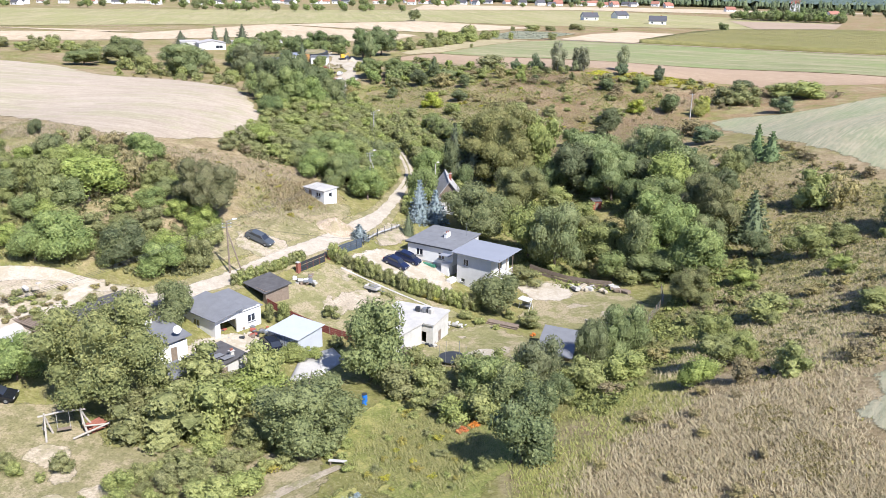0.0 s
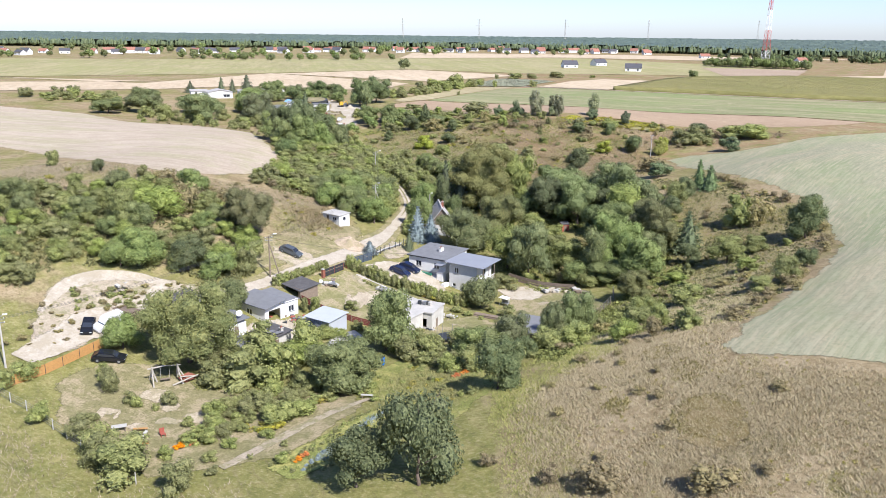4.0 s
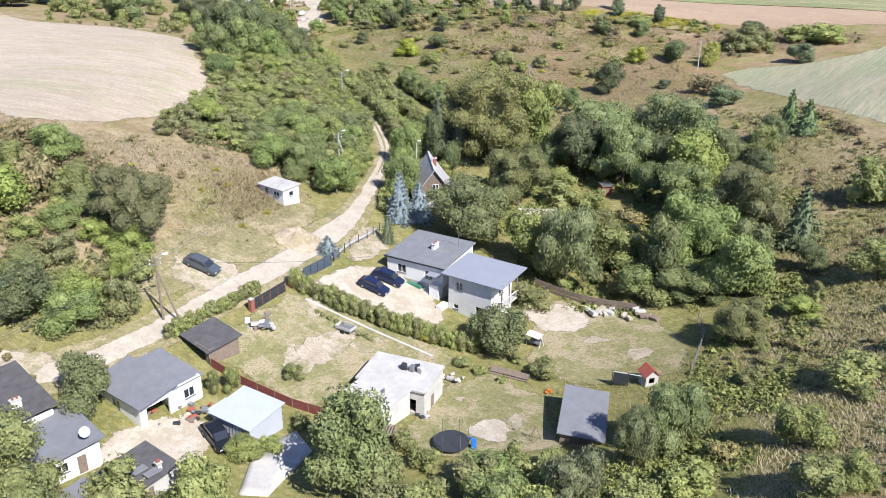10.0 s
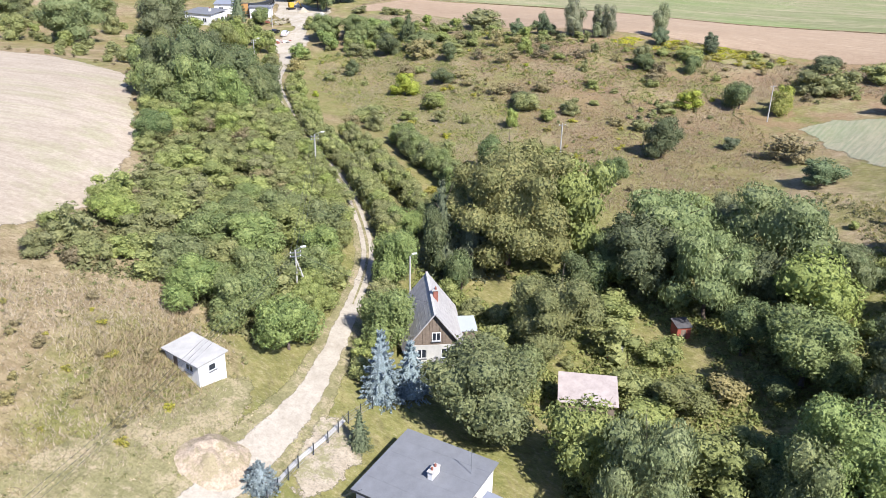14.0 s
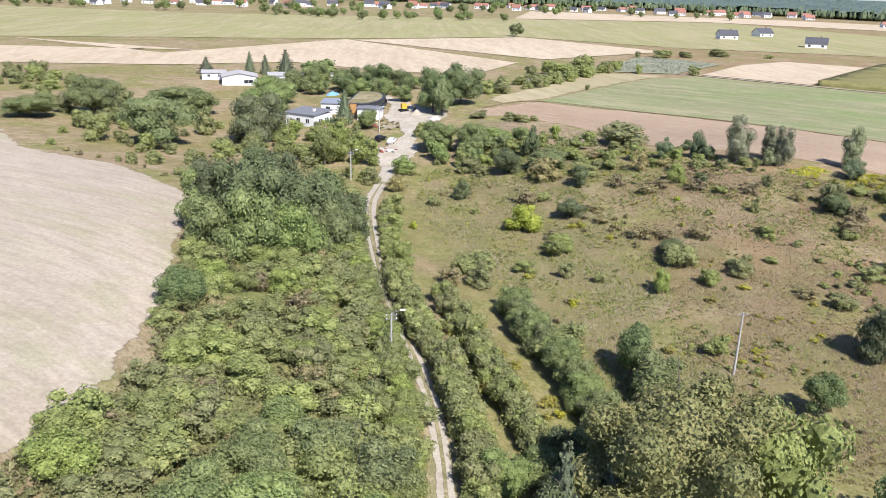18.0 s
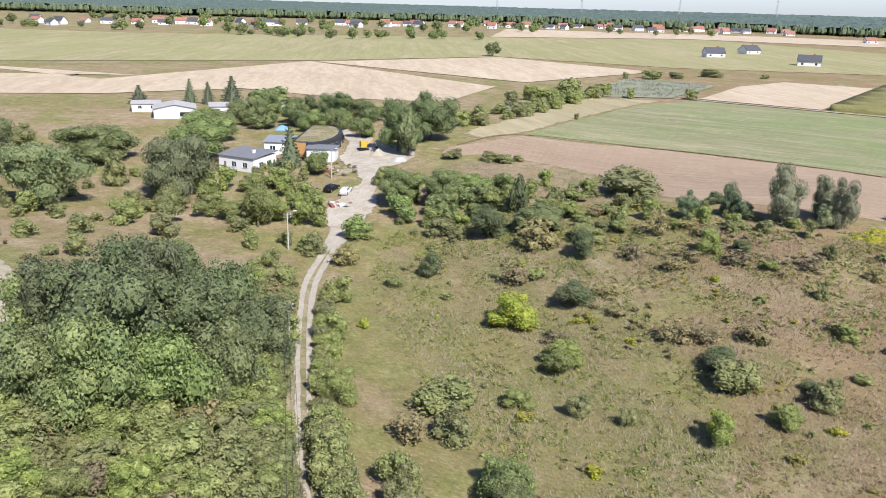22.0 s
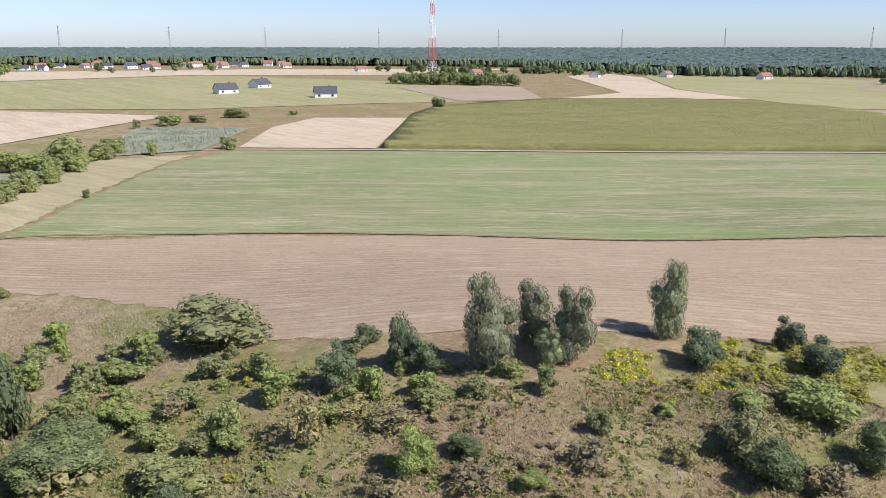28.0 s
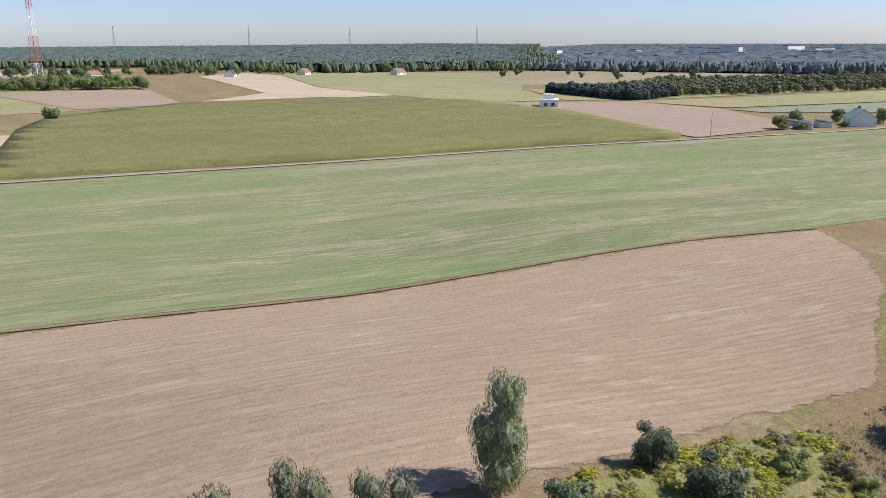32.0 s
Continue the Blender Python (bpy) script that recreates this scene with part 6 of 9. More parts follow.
# two-storey annexe
annex = thing("house_annex", pose(5.45, 163.5, -9.2, 0, 0, -33), "grey two-storey house annexe with blue-grey sheet roof", "house")
walls(annex, 6.6, 5.8, 6.1, M_PLASTER_GREY, {0: [(1.2, 2.2, 3.9, 5.1), (4.3, 6.1, 0.0, 2.2, "gate"), (0.8, 1.6, 1.0, 1.7)], 1: [(2.0, 3.4, 3.6, 5.6)]}, sink=1.5)
part("upper_floor", a_box(-3.05, 3.05, -2.65, 2.65, 2.75, 2.95), M_CONCRETE, annex)
slab(annex, "roof", 9.3, 7.3, 6.25, 0.12, M_SHEET, 3.0, 0, (0.55, 0), "smooth blue-grey sheet roof")
part("balcony", a_box(3.32, 4.9, -2.9, 1.5, 2.7, 2.9), M_CONCRETE, annex)
for y in (-2.8, -0.7, 1.4):
    part("balcony_post", a_box(4.78, 4.9, y - 0.06, y + 0.06, 2.9, 6.3), M_WOOD, annex)
for k in range(14):
    part("baluster", a_box(4.82, 4.86, -2.7 + k * 0.31, -2.66 + k * 0.31, 2.9, 3.85), M_FRAME, annex)
part("handrail", a_box(4.78, 4.9, -2.9, 1.5, 3.85, 3.93), M_FRAME, annex)
part("retaining_wall", a_box(-4.2, -3.35, -4.6, -2.9, -1.5, 1.6), M_PLASTER, annex)
part("balcony_support", a_box(4.4, 4.8, -2.8, -2.4, -1.6, 2.7), M_PLASTER, annex)

# garage house
garage = thing("garage", pose(-30.5, 135.9, -5.5, 0, 0, 53), "white garage house with grey felt roofs and open door", "garage")
walls(garage, 7.4, 7.5, 2.9, M_PLASTER, {0: [(0.8, 3.4, 0.0, 2.3, "gate"), (5.2, 6.5, 1.0, 2.1)], 1: [(3.0, 4.2, 1.0, 2.1)], 3: [(2.4, 3.8, 1.1, 2.1)]}, sink=1.5)
part("floor_slab", a_box(-3.4, 3.4, -3.45, 3.45, -0.3, 0.05), M_CONCRETE, garage)
part("partition", a_box(0.2, 0.35, -3.4, 3.4, 0.05, 2.9), M_PLASTER_OLD, garage)
slab(garage, "roof", 4.9, 8.6, 3.35, 0.12, M_FELT, 0, -9, (-1.7, -0.2), "grey felt roof of the taller part")
part("upper_wall", prism([(-3.7, -3.74), (0.7, -3.74), (0.7, 3.74), (-3.7, 3.74)], 2.9, lambda x, y: 3.02 + 0.158 * (x + 3.7)), M_PLASTER, garage)
slab(garage, "roof", 3.9, 7.4, 3.0, 0.12, M_FELT, 4, 0, (2.15, -0.1), "lower grey felt roof")
part("clerestory", a_box(0.70, 0.74, -1.4, 2.4, 3.22, 3.56), M_GLASS, garage)
for k in range(7):
    bm = a_box(-0.35, 0.35, -0.3, 0.3, 0, 0.55, bevel=0.12)
    p = part("stored_clutter", bm, (M_RED, M_WOOD, M_DARK)[k % 3], garage)
    p.matrix_basis = pose(-2.3 + 0.33 * (k % 4), -2.2 + 0.6 * (k // 4), 0.05 + 0.1 * (k % 2), 0, 0, 31 * k)

barn = thing("open_shed", pose(-26.3, 144.9, -4.7, 0, 0, -43), "low timber shed with a dark felt roof", "shed")
walls(barn, 5.0, 3.9, 2.0, M_WOOD, {0: [(0.5, 4.3, 0.0, 1.7, "gate")]}, 0.1, 1.0)
slab(barn, "roof", 5.7, 4.7, 2.1, 0.1, M_FELT_DARK, 6, 2)
for k in range(6):
    part("log_stack", a_rod((-2.1 + 0.7 * k, -1.2, 0.25), (-2.1 + 0.7 * k, 1.3, 0.25), 0.26, n=7), M_WOOD, barn)

tin = thing("tin_shed", pose(-19.8, 132.9, -6.9, 0, 0, -33), "grey sheet-metal shed with a pale blue roof", "shed")
walls(tin, 5.2, 4.5, 2.6, M_TIN, {}, 0.06, 1.0)
slab(tin, "roof", 5.8, 5.1, 2.75, 0.06, M_TIN, 5, 0, label="pale blue corrugated sheet roof")
for k in range(12):
    part("wall_rib", a_box(-2.5 + k * 0.45, -2.44 + k * 0.45, -2.29, -2.25, -0.4, 2.58), M_STEEL, tin)
part("lean_to", a_box(-4.4, -2.62, -1.4, 1.2, -0.6, 1.7), M_TIN, tin)

ruin = thing("old_annexe", pose(-4.6, 141.6, -9.0, 0, 0, -22), "unfinished white flat-roofed building", "building")
walls(ruin, 8.0, 5.4, 3.5, M_PLASTER_OLD, {0: [(5.6, 7.0, 0.8, 2.4, "gate"), (2.2, 3.0, 1.0, 2.2)], 1: [(1.6, 2.6, 0.0, 2.0, "door")]}, 0.25, 1.2)
slab(ruin, "roof_slab", 8.4, 5.8, 3.55, 0.22, M_CONCRETE, 1, 0)
for k in range(5):
    p = part("roof_clutter", a_box(-0.35, 0.35, -0.3, 0.3, 0, 0.7, bevel=0.1), (M_DARK, M_CONCRETE, M_STEEL)[k % 3], ruin)
    p.matrix_basis = pose(0.2 + 0.5 * k, 0.6 + 0.3 * (k % 2), 3.76, 0, 0, 40 * k)
low = thing("low_annexe", pose(-7.6, 137.0, -8.2, 0, 0, -35), "low white shed with a pale flat roof", "building")
walls(low, 5.6, 6.4, 2.7, M_PLASTER_OLD, {0: [(1.0, 2.2, 0.0, 2.0, "door")], 1: [(1.2, 2.4, 1.0, 2.0)]}, 0.25, 1.4)
slab(low, "roof_slab", 6.0, 6.8, 2.72, 0.18, M_CONCRETE, 2, 1)
part("vent", a_rod((0.8, 1.2, 2.8), (0.8, 1.2, 3.3), 0.15), M_STEEL, low)

dark = thing("dark_shed", pose(15.0, 135.5, -8.7, 0, 0, -14), "long shed with a dark grey felt roof", "shed")
walls(dark, 4.2, 8.4, 2.2, M_WOOD, {3: [(3.0, 4.2, 0.0, 1.9, "door")]}, 0.1, 1.2)
slab(dark, "roof", 4.9, 9.2, 2.3, 0.1, M_FELT, 0, 4)

cottage = thing("cottage", pose(-1.4, 198.6, -5.2, 0, 0, 6), "old cottage with steep pale fibre-cement roof", "house")
walls(cottage, 6.4, 10.2, 2.5, M_PLASTER_OLD, {0: [(1.2, 2.3, 0.7, 1.9), (4.0, 5.2, 0.7, 1.9)], 1: [(2, 3, 0.8, 1.9), (6, 7, 0.8, 1.9)]}, 0.3, 1.0)
gable_wall(cottage, 6.4, -5.0, 2.5, 4.1, M_WOOD)
gable_wall(cottage, 6.4, 4.8, 2.5, 4.1, M_WOOD)
for k in range(16):
    x = -2.9 + k * 0.385
    part("gable_board", a_box(x, x + 0.34, -5.06, -5.0, 2.5, 2.55 + 4.0 * (1 - abs(x + 0.17) / 3.25)), M_WOOD, cottage)
w = window_in(cottage, pose(0, -5.2, 0), -0.3, 0.7, 3.0, 4.1)
gable_roof(cottage, 6.4, 10.2, 2.4, 4.2, 0.45, M_ETERNIT)
part("ridge_cap", a_box(-0.16, 0.16, -5.6, 5.6, 6.66, 6.78), M_CONCRETE, cottage)
for s in (-1, 1):
    for k in range(9):
        u = (k + 0.6) / 9.6
        p = part("roof_course", a_box(-0.02, 0.02, -5.5, 5.5, 0, 0.012), M_ETERNIT, cottage)
        p.matrix_basis = pose(s * 3.4 * u, 0, 6.6 - 4.45 * u + 0.20, 0, 53 * s, 0)
chimney(cottage, 0.5, -0.6, 5.6, 1.7, M_BRICK, 0.55, 0.55)
part("lean_to_roof", a_box(3.3, 5.6, -1.6, 2.2, 2.1, 2.18), M_TIN, cottage, "white sheet lean-to roof")
part("lean_to_wall", a_box(3.25, 5.3, -1.4, 2.0, -1.0, 2.08), M_WOOD, cottage)

hut = thing("white_hut", pose(-25.0, 183.2, 0.1, 0, 0, -38), "small white masonry hut with flat roof", "hut")
walls(hut, 5.4, 3.2, 2.2, M_PLASTER, {0: [(1.2, 2.0, 0.0, 1.9, "door"), (3.2, 4.4, 0.9, 1.7)], 1: [(1.0, 1.9, 0.9, 1.7)]}, 0.2, 1.2)
slab(hut, "roof", 5.9, 3.8, 2.25, 0.12, M_CONCRETE, 3)

coop = thing("garden_shed", pose(16.0, 187.5, -6.9, 0, 0, -8), "garden shed with rusty pale sheet roof", "shed")
walls(coop, 5.8, 4.2, 2.3, M_WOOD, {0: [(1.6, 2.5, 0.0, 1.9, "door")]}, 0.1, 1.0)
slab(coop, "roof", 6.5, 5.0, 2.5, 0.06, plain("rusty_sheet", (0.52, 0.44, 0.40), 0.7, 0.1, vary=0.35, scale=0.8), 9)
privy = thing("red_hut", pose(30, 201.5, -5.9, 0, 0, 10), "small red timber hut among trees", "hut")
walls(privy, 1.8, 1.8, 2.2, M_RED, {0: [(0.5, 1.2, 0.0, 1.8, "door")]}, 0.08, 0.8)
slab(privy, "roof", 2.1, 2.2, 2.25, 0.07, M_FELT_DARK, 7)

longhouse = thing("long_house", pose(-43.2, 130.2, -4.4, 0, 0, -45), "long low house with dark felt roof", "house")
walls(longhouse, 10.0, 7.0, 2.6, M_PLASTER, {0: [(2, 3.2, 0.9, 2.0), (6, 7.2, 0.9, 2.0)], 1: [(2, 3.2, 0.9, 2.0)]}, 0.25, 1.5)
slab(longhouse, "roof", 10.8, 7.9, 2.9, 0.12, M_FELT_DARK, 5)
chimney(longhouse, 3.0, 1.0, 3.0, 0.9)
longwing = thing("house_wing", pose(-36.2, 126.0, -5.3, 0, 0, -45), "low white wing with grey felt roof", "house")
walls(longwing, 7.2, 5.8, 2.5, M_PLASTER, {0: [(2.4, 3.6, 0.9, 1.9)], 1: [(1.4, 2.6, 0.9, 1.9), (3.4, 4.2, 0.0, 1.95, "door")]}, 0.25, 1.5)
slab(longwing, "roof", 8.1, 6.8, 2.75, 0.12, M_FELT, 5)
dish = part("dish", a_rod((3.2, 2.0, 3.9), (3.35, 1.9, 4.0), 0.45, 0.5, 14), M_WHITE, longwing)
store = thing("yard_store", pose(-27.3, 122.6, -6.0, 0, 0, -38), "old white store with patched dark roof", "shed")
walls(store, 4.8, 4.8, 2.3, M_PLASTER_OLD, {1: [(1.2, 2.2, 0.0, 1.9, "door")], 0: [(1.8, 2.8, 0.9, 1.7)]}, 0.2, 1.2)
slab(store, "roof", 5.4, 5.5, 2.4, 0.1, M_FELT_DARK, 5)
for k in range(4):
    part("felt_patch", a_box(-2.4 + 1.25 * k, -1.5 + 1.25 * k, -1.8 + 0.5 * k, -0.6 + 0.6 * k, 2.62 + 0.04 * k, 2.66 + 0.04 * k), M_FELT, store)
chimney(store, 1.6, 1.2, 2.5, 0.7, M_PLASTER_OLD, 0.45, 0.45)
leanto = thing("lean_to_shed", pose(-31.3, 119.4, -5.9, 0, 0, -38), "low timber lean-to with dark roof", "shed")
walls(leanto, 3.2, 3.0, 1.8, M_WOOD, {}, 0.1, 1.0)
slab(leanto, "roof", 3.7, 3.5, 1.9, 0.08, M_FELT, 6)

# works yard at the lane's end
whitehouse = thing("white_house", pose(-80.5, 395, 3.0, 0, 0, -20), "white one-storey house with grey roof", "house")
walls(whitehouse, 11, 9, 3.6, M_PLASTER, {0: [(1.5, 2.3, 0.0, 2.1, "door"), (4, 5.5, 1.0, 2.3), (7.5, 9, 1.0, 2.3)], 1: [(2, 3.5, 1.0, 2.3), (5, 6.5, 1.0, 2.3)]}, 0.3, 1.5)
slab(whitehouse, "roof", 11.8, 9.8, 3.9, 0.16, M_FELT, 4)
chimney(whitehouse, 2, 0, 4.0, 0.9)
barn_n = thing("stone_barn", pose(-128, 456, 5.6, 0, 0, 24), "long grey barn with pale roof", "barn")
walls(barn_n, 13, 12, 3.8, M_PLASTER_GREY, {0: [(8, 11.5, 1.2, 2.6)], 1: [(3, 6, 0.0, 3.0, "gate")]}, 0.3, 1.0)
gable_roof(barn_n, 13, 12, 3.75, 1.3, 0.4, M_ETERNIT)
gable_wall(barn_n, 13, -6.0, 3.8, 1.25, M_PLASTER_GREY)
gable_wall(barn_n, 13, 5.8, 3.8, 1.25, M_PLASTER_GREY)
for x, y, ww, dd, hh, lab in ((-113, 466, 13, 8, 2.8, "low white outbuilding with pale roof"), (-102, 474, 12, 8, 3.0, "low pinkish outbuilding with flat roof"), (-141, 462, 9, 7, 2.6, "low white store with pale roof")):
    ob = thing("outbuilding", pose(x, y, zg(x, y), 0, 0, 24), lab, "building")
    walls(ob, ww, dd, hh, M_PLASTER, {0: [(2, 3.2, 1.0, 2.0), (6, 7.2, 1.0, 2.0)]}, 0.3, 1.0)
    slab(ob, "roof", ww + 0.8, dd + 0.8, hh + 0.15, 0.14, M_ETERNIT, 3)
works = thing("round_building", pose(-69, 419, zg(-67, 412), 0, 0, 6), "curved building with dark band and planted flat roof", "building")
arc = [(6.5 * math.cos(radians(a)), 15 * math.sin(radians(a))) for a in range(-80, 81, 10)]
foot = arc + [(-4, 14.5), (-4, -14.5)]
part("wall", prism(foot, -1.5, 2.6), M_PLASTER_GREY, works)
part("roof_band", prism([(x * 1.05, y * 1.03) for x, y in foot], 2.6, 3.7), M_DARK, works)
part("roof_soil", prism([(x * 0.88, y * 0.94) for x, y in foot], 3.7, 3.8), M_VERGE, works, "weedy soil bed")
for a in range(-70, 71, 14):
    p = part("window", a_box(-1.3, 1.3, -0.06, 0.06, 0.4, 2.4), M_GLASS, works)
    p.matrix_basis = pose(6.5 * math.cos(radians(a)), 15 * math.sin(radians(a)), 0, 0, 0, math.degrees(math.atan2(6.5 * math.cos(radians(a)), -15 * math.sin(radians(a)))) + 180)
part("cladding", a_box(-4.6, -0.4, -15.6, -14.9, 0, 3.6), M_WOOD_NEW, works, "orange timber cladding")
part("wing_wall", a_box(0.6, 8.0, -20.0, -14.4, -1.5, 2.9), M_PLASTER, works)
part("wing_roof", a_box(0.2, 8.4, -20.4, -14.2, 2.9, 3.15), M_FELT, works)
part("wing_door", a_box(5.0, 7.2, -20.06, -19.98, 0, 2.2), M_FRAME, works)
hall = thing("white_annexe", pose(-77.5, 412, zg(-77, 412), 0, 0, 6), "white annexe with dark sheet roof", "building")
walls(hall, 7, 8, 3.2, M_PLASTER, {0: [(1.5, 3.0, 1.0, 2.2)], 1: [(2, 4, 0.9, 2.2)]}, 0.3, 1.5)
slab(hall, "roof", 7.8, 8.8, 3.4, 0.16, M_SHEET, 3)


# houses far away
def far_house(x, y, turn, w, d, h, rise, roof, lab):
    ob = thing("village_house", pose(x, y, zg(x, y), 0, 0, turn), lab, "house", "village houses")
    hs = {s: [(L * 0.2, L * 0.36, 0.9, 2.2), (L * 0.62, L * 0.8, 0.9, 2.2)] for s, L in ((0, w), (2, w))}
    bm = bmesh.new()
    box(bm, -w / 2, w / 2, -d / 2, d / 2, 0, h)
    part("wall", bm, M_PLASTER, ob)
    for s in (-1, 1):
        for k in (-0.3, 0.3):
            part("window", a_box(k * w - 0.8, k * w + 0.8, s * d / 2 - 0.05, s * d / 2 + 0.05, 0.9, 2.3), M_GLASS, ob)
    gable_wall(ob, d, 0, h, rise, M_PLASTER).matrix_basis = pose(-w / 2, 0, 0, 0, 0, -90)
    gable_wall(ob, d, 0, h, rise, M_PLASTER).matrix_basis = pose(w / 2, 0, 0, 0, 0, 90)
    gable_roof(ob, w, d, h - 0.1, rise, 0.5, roof, 0.2, along="x")
    part("chimney", a_box(w * 0.15, w * 0.15 + 0.9, -0.4, 0.5, h + rise * 0.5, h + rise + 0.9), M_BRICK, ob)


rng_v = np.random.default_rng(77)
for k in range(64):
    u = k / 63
    x = -620 + 980 * u + rng_v.normal(0, 22)
    y = 1040 + 420 * min(1, u * 1.7) + rng_v.uniform(0, 160)
    red = rng_v.random() < 0.62
    far_house(x, y, rng_v.uniform(-40, 40), rng_v.uniform(11, 17), rng_v.uniform(8, 11), rng_v.uniform(3.2, 5.2), rng_v.uniform(3, 4.5), M_TILE_RED if red else M_TILE_DARK, "white village house with %s roof" % ("red tiled" if red else "dark tiled"))
for x, y, t in ((126, 882, 10), (168, 946, 30), (178, 810, -15)):
    far_house(x, y, t, 15, 11, 3.6, 4.0, M_TILE_DARK, "new white house with dark roof in the fields")
for x, y, t, rf_m, lab in ((392, 1290, 5, M_TILE_RED, "far white house with red roof"), (560, 1010, 40, M_TILE_DARK, "far white house near the wood"), (640, 985, 20, M_TILE_RED, "far house at the wood's edge"), (470, 1120, 15, M_TILE_RED, "far brick house at the wood"), (398, 381, 24, plain("roof_sheet_green", (0.30, 0.42, 0.33), 0.6, vary=0.15, scale=0.5), "white farmhouse with pale green sheet roof"), (700, 900, 0, M_TILE_RED, "far house before the wood")):
    far_house(x, y, t, 14, 10, 3.6, 3.6, rf_m, lab)
villa = thing("white_villa", pose(410, 541, 7.3, 0, 0, 30), "white unfinished villa on bare plot", "house")
walls(villa, 14, 10, 4.0, M_PLASTER, {0: [(2, 4, 0.8, 2.8), (6, 8, 0.8, 2.8), (10, 12, 0.8, 2.8)], 3: [(2, 4, 0.8, 2.8), (6, 8, 0.8, 2.8)]}, 0.4, 1.0)
slab(villa, "roof_slab", 15, 11, 4.0, 0.3, M_PLASTER)
part("upper_storey", a_box(-4, 4, -3, 3, 4.3, 7.0), M_PLASTER, villa)
for x, y, t, w in ((372, 396, 12, 11), (383, 392, 28, 8), (379, 404, 20, 9)):
    shed = thing("farm_shed", pose(x, y, zg(x, y), 0, 0, t), "low grey farm shed with dark felt roof", "shed")
    walls(shed, w, 5, 2.4, M_PLASTER_GREY, {0: [(1.0, 3.4, 0.0, 2.0, "gate")]}, 0.2, 0.8)
    slab(shed, "roof", w + 0.8, 5.8, 2.5, 0.14, M_FELT_DARK, 6)
plant("broad", [(361, 404, 7.5, 6.0), (390, 405, 7.0, 6.5), (410, 392, 7.0, 6.0), (413, 374, 8.0, 7.0), (366, 396, 4.0, 3.0), (386, 384, 4.0, 3.0)])

radio = thing("radio_mast", pose(450.7, 1197, 7.3, 0, 0, 20), "tall red and white lattice radio mast", "mast")
M_MAST_RED = plain("mast_red", (0.55, 0.08, 0.06), 0.6)
lattice_mast(radio, 112, 6.0, 1.0, 16, [M_WHITE, M_MAST_RED, M_MAST_RED, M_WHITE, M_WHITE, M_MAST_RED, M_WHITE, M_MAST_RED], True)
part("antenna_drum", a_rod((0, 1.4, 62), (0, 2.2, 62), 1.6, 1.6, 14), M_WHITE, radio)
part("antenna_rod", a_rod((0, 0, 112), (0, 0, 124), 0.35, 0.2, 8), M_MAST_RED, radio)


def pylon(x, y, h):
    ob = thing("pylon", pose(x, y, 22, 0, 0, 25), "thin grey power pylon on the horizon", "pylon", "power pylons")
    lattice_mast(ob, h, 3.2, 0.6, 7, [M_POLE])
    for z, r in ((0.66, 11), (0.8, 9), (0.94, 7)):
        part("crossarm", rod(rod(bmesh.new(), (-r, 0, h * z), (0, 0, h * z + 2), 0.2, n=4), (0, 0, h * z + 2), (r, 0, h * z), 0.2, n=4), M_POLE, ob)


for x, y in ((80, 2480), (330, 2440), (560, 2390), (850, 2330), (1180, 2260), (1440, 2050), (1560, 1800), (1700, 1500), (-150, 2540)):
    pylon(x, y, 60)
for k in range(16):
    x, y = 1500 + 75 * k, 1080 - 28 * k + 160 * math.sin(k * 1.9)
    ob = thing("town_block", pose(x, y, 10, 0, 0, 15 * k), "pale block of a distant town", "building", "distant town")
    w = 14 + 9 * (k % 4)
    part("wall", a_box(-w, w, -8, 8, 0, 8 + 5 * (k % 3)), M_PLASTER, ob)
    part("roof", a_box(-w - 0.5, w + 0.5, -8.5, 8.5, 8 + 5 * (k % 3), 9 + 5 * (k % 3)), M_TILE_DARK, ob)


# ---- woods far away ----
def far_wood(name, poly, count, size, rise, seed, mat, label, rows=2, avoid=()):
    """Many small lumpy crowns in one mesh: far woods that nobody could count."""
    rng = np.random.default_rng(seed)
    shape = crown_of("crown", seed, mat, 90 * rows, 0.10, 5, lo=0.0, lift=0.45)
    base = np.array([v.co[:] for v in shape.vertices])
    tri = np.array([p.vertices[:] for p in shape.polygons])
    bpy.data.meshes.remove(shape)
    xs, ys = [p[0] for p in poly], [p[1] for p in poly]
    X, Y = rng.uniform(min(xs), max(xs), count * 4), rng.uniform(min(ys), max(ys), count * 4)
    k = inside(poly, X, Y)
    X, Y = X[k][:count], Y[k][:count]
    V, F = [], []
    Z = heights(X, Y)
    for i, (x, y) in enumerate(zip(X, Y)):
        w, h = rng.uniform(*size), rng.uniform(0.8, 1.25)
        a = rng.uniform(0, 2 * math.pi)
        b = base @ np.array([[math.cos(a), math.sin(a), 0], [-math.sin(a), math.cos(a), 0], [0, 0, 1]])
        d = math.hypot(x, y - 200)
        V.append(b * (w * 1.1, w * 1.1, w * h) + (x, y, Z[i] + rise * max(0.0, d - 1100) - 0.2))
        F.append(tri + i * len(base))
    me = bpy.data.meshes.new(name)
    me.from_pydata(np.concatenate(V).tolist(), [], np.concatenate(F).tolist())
    me.materials.append(mat)
    return tagged(new(name, me), label, "woods", kind="stuff")


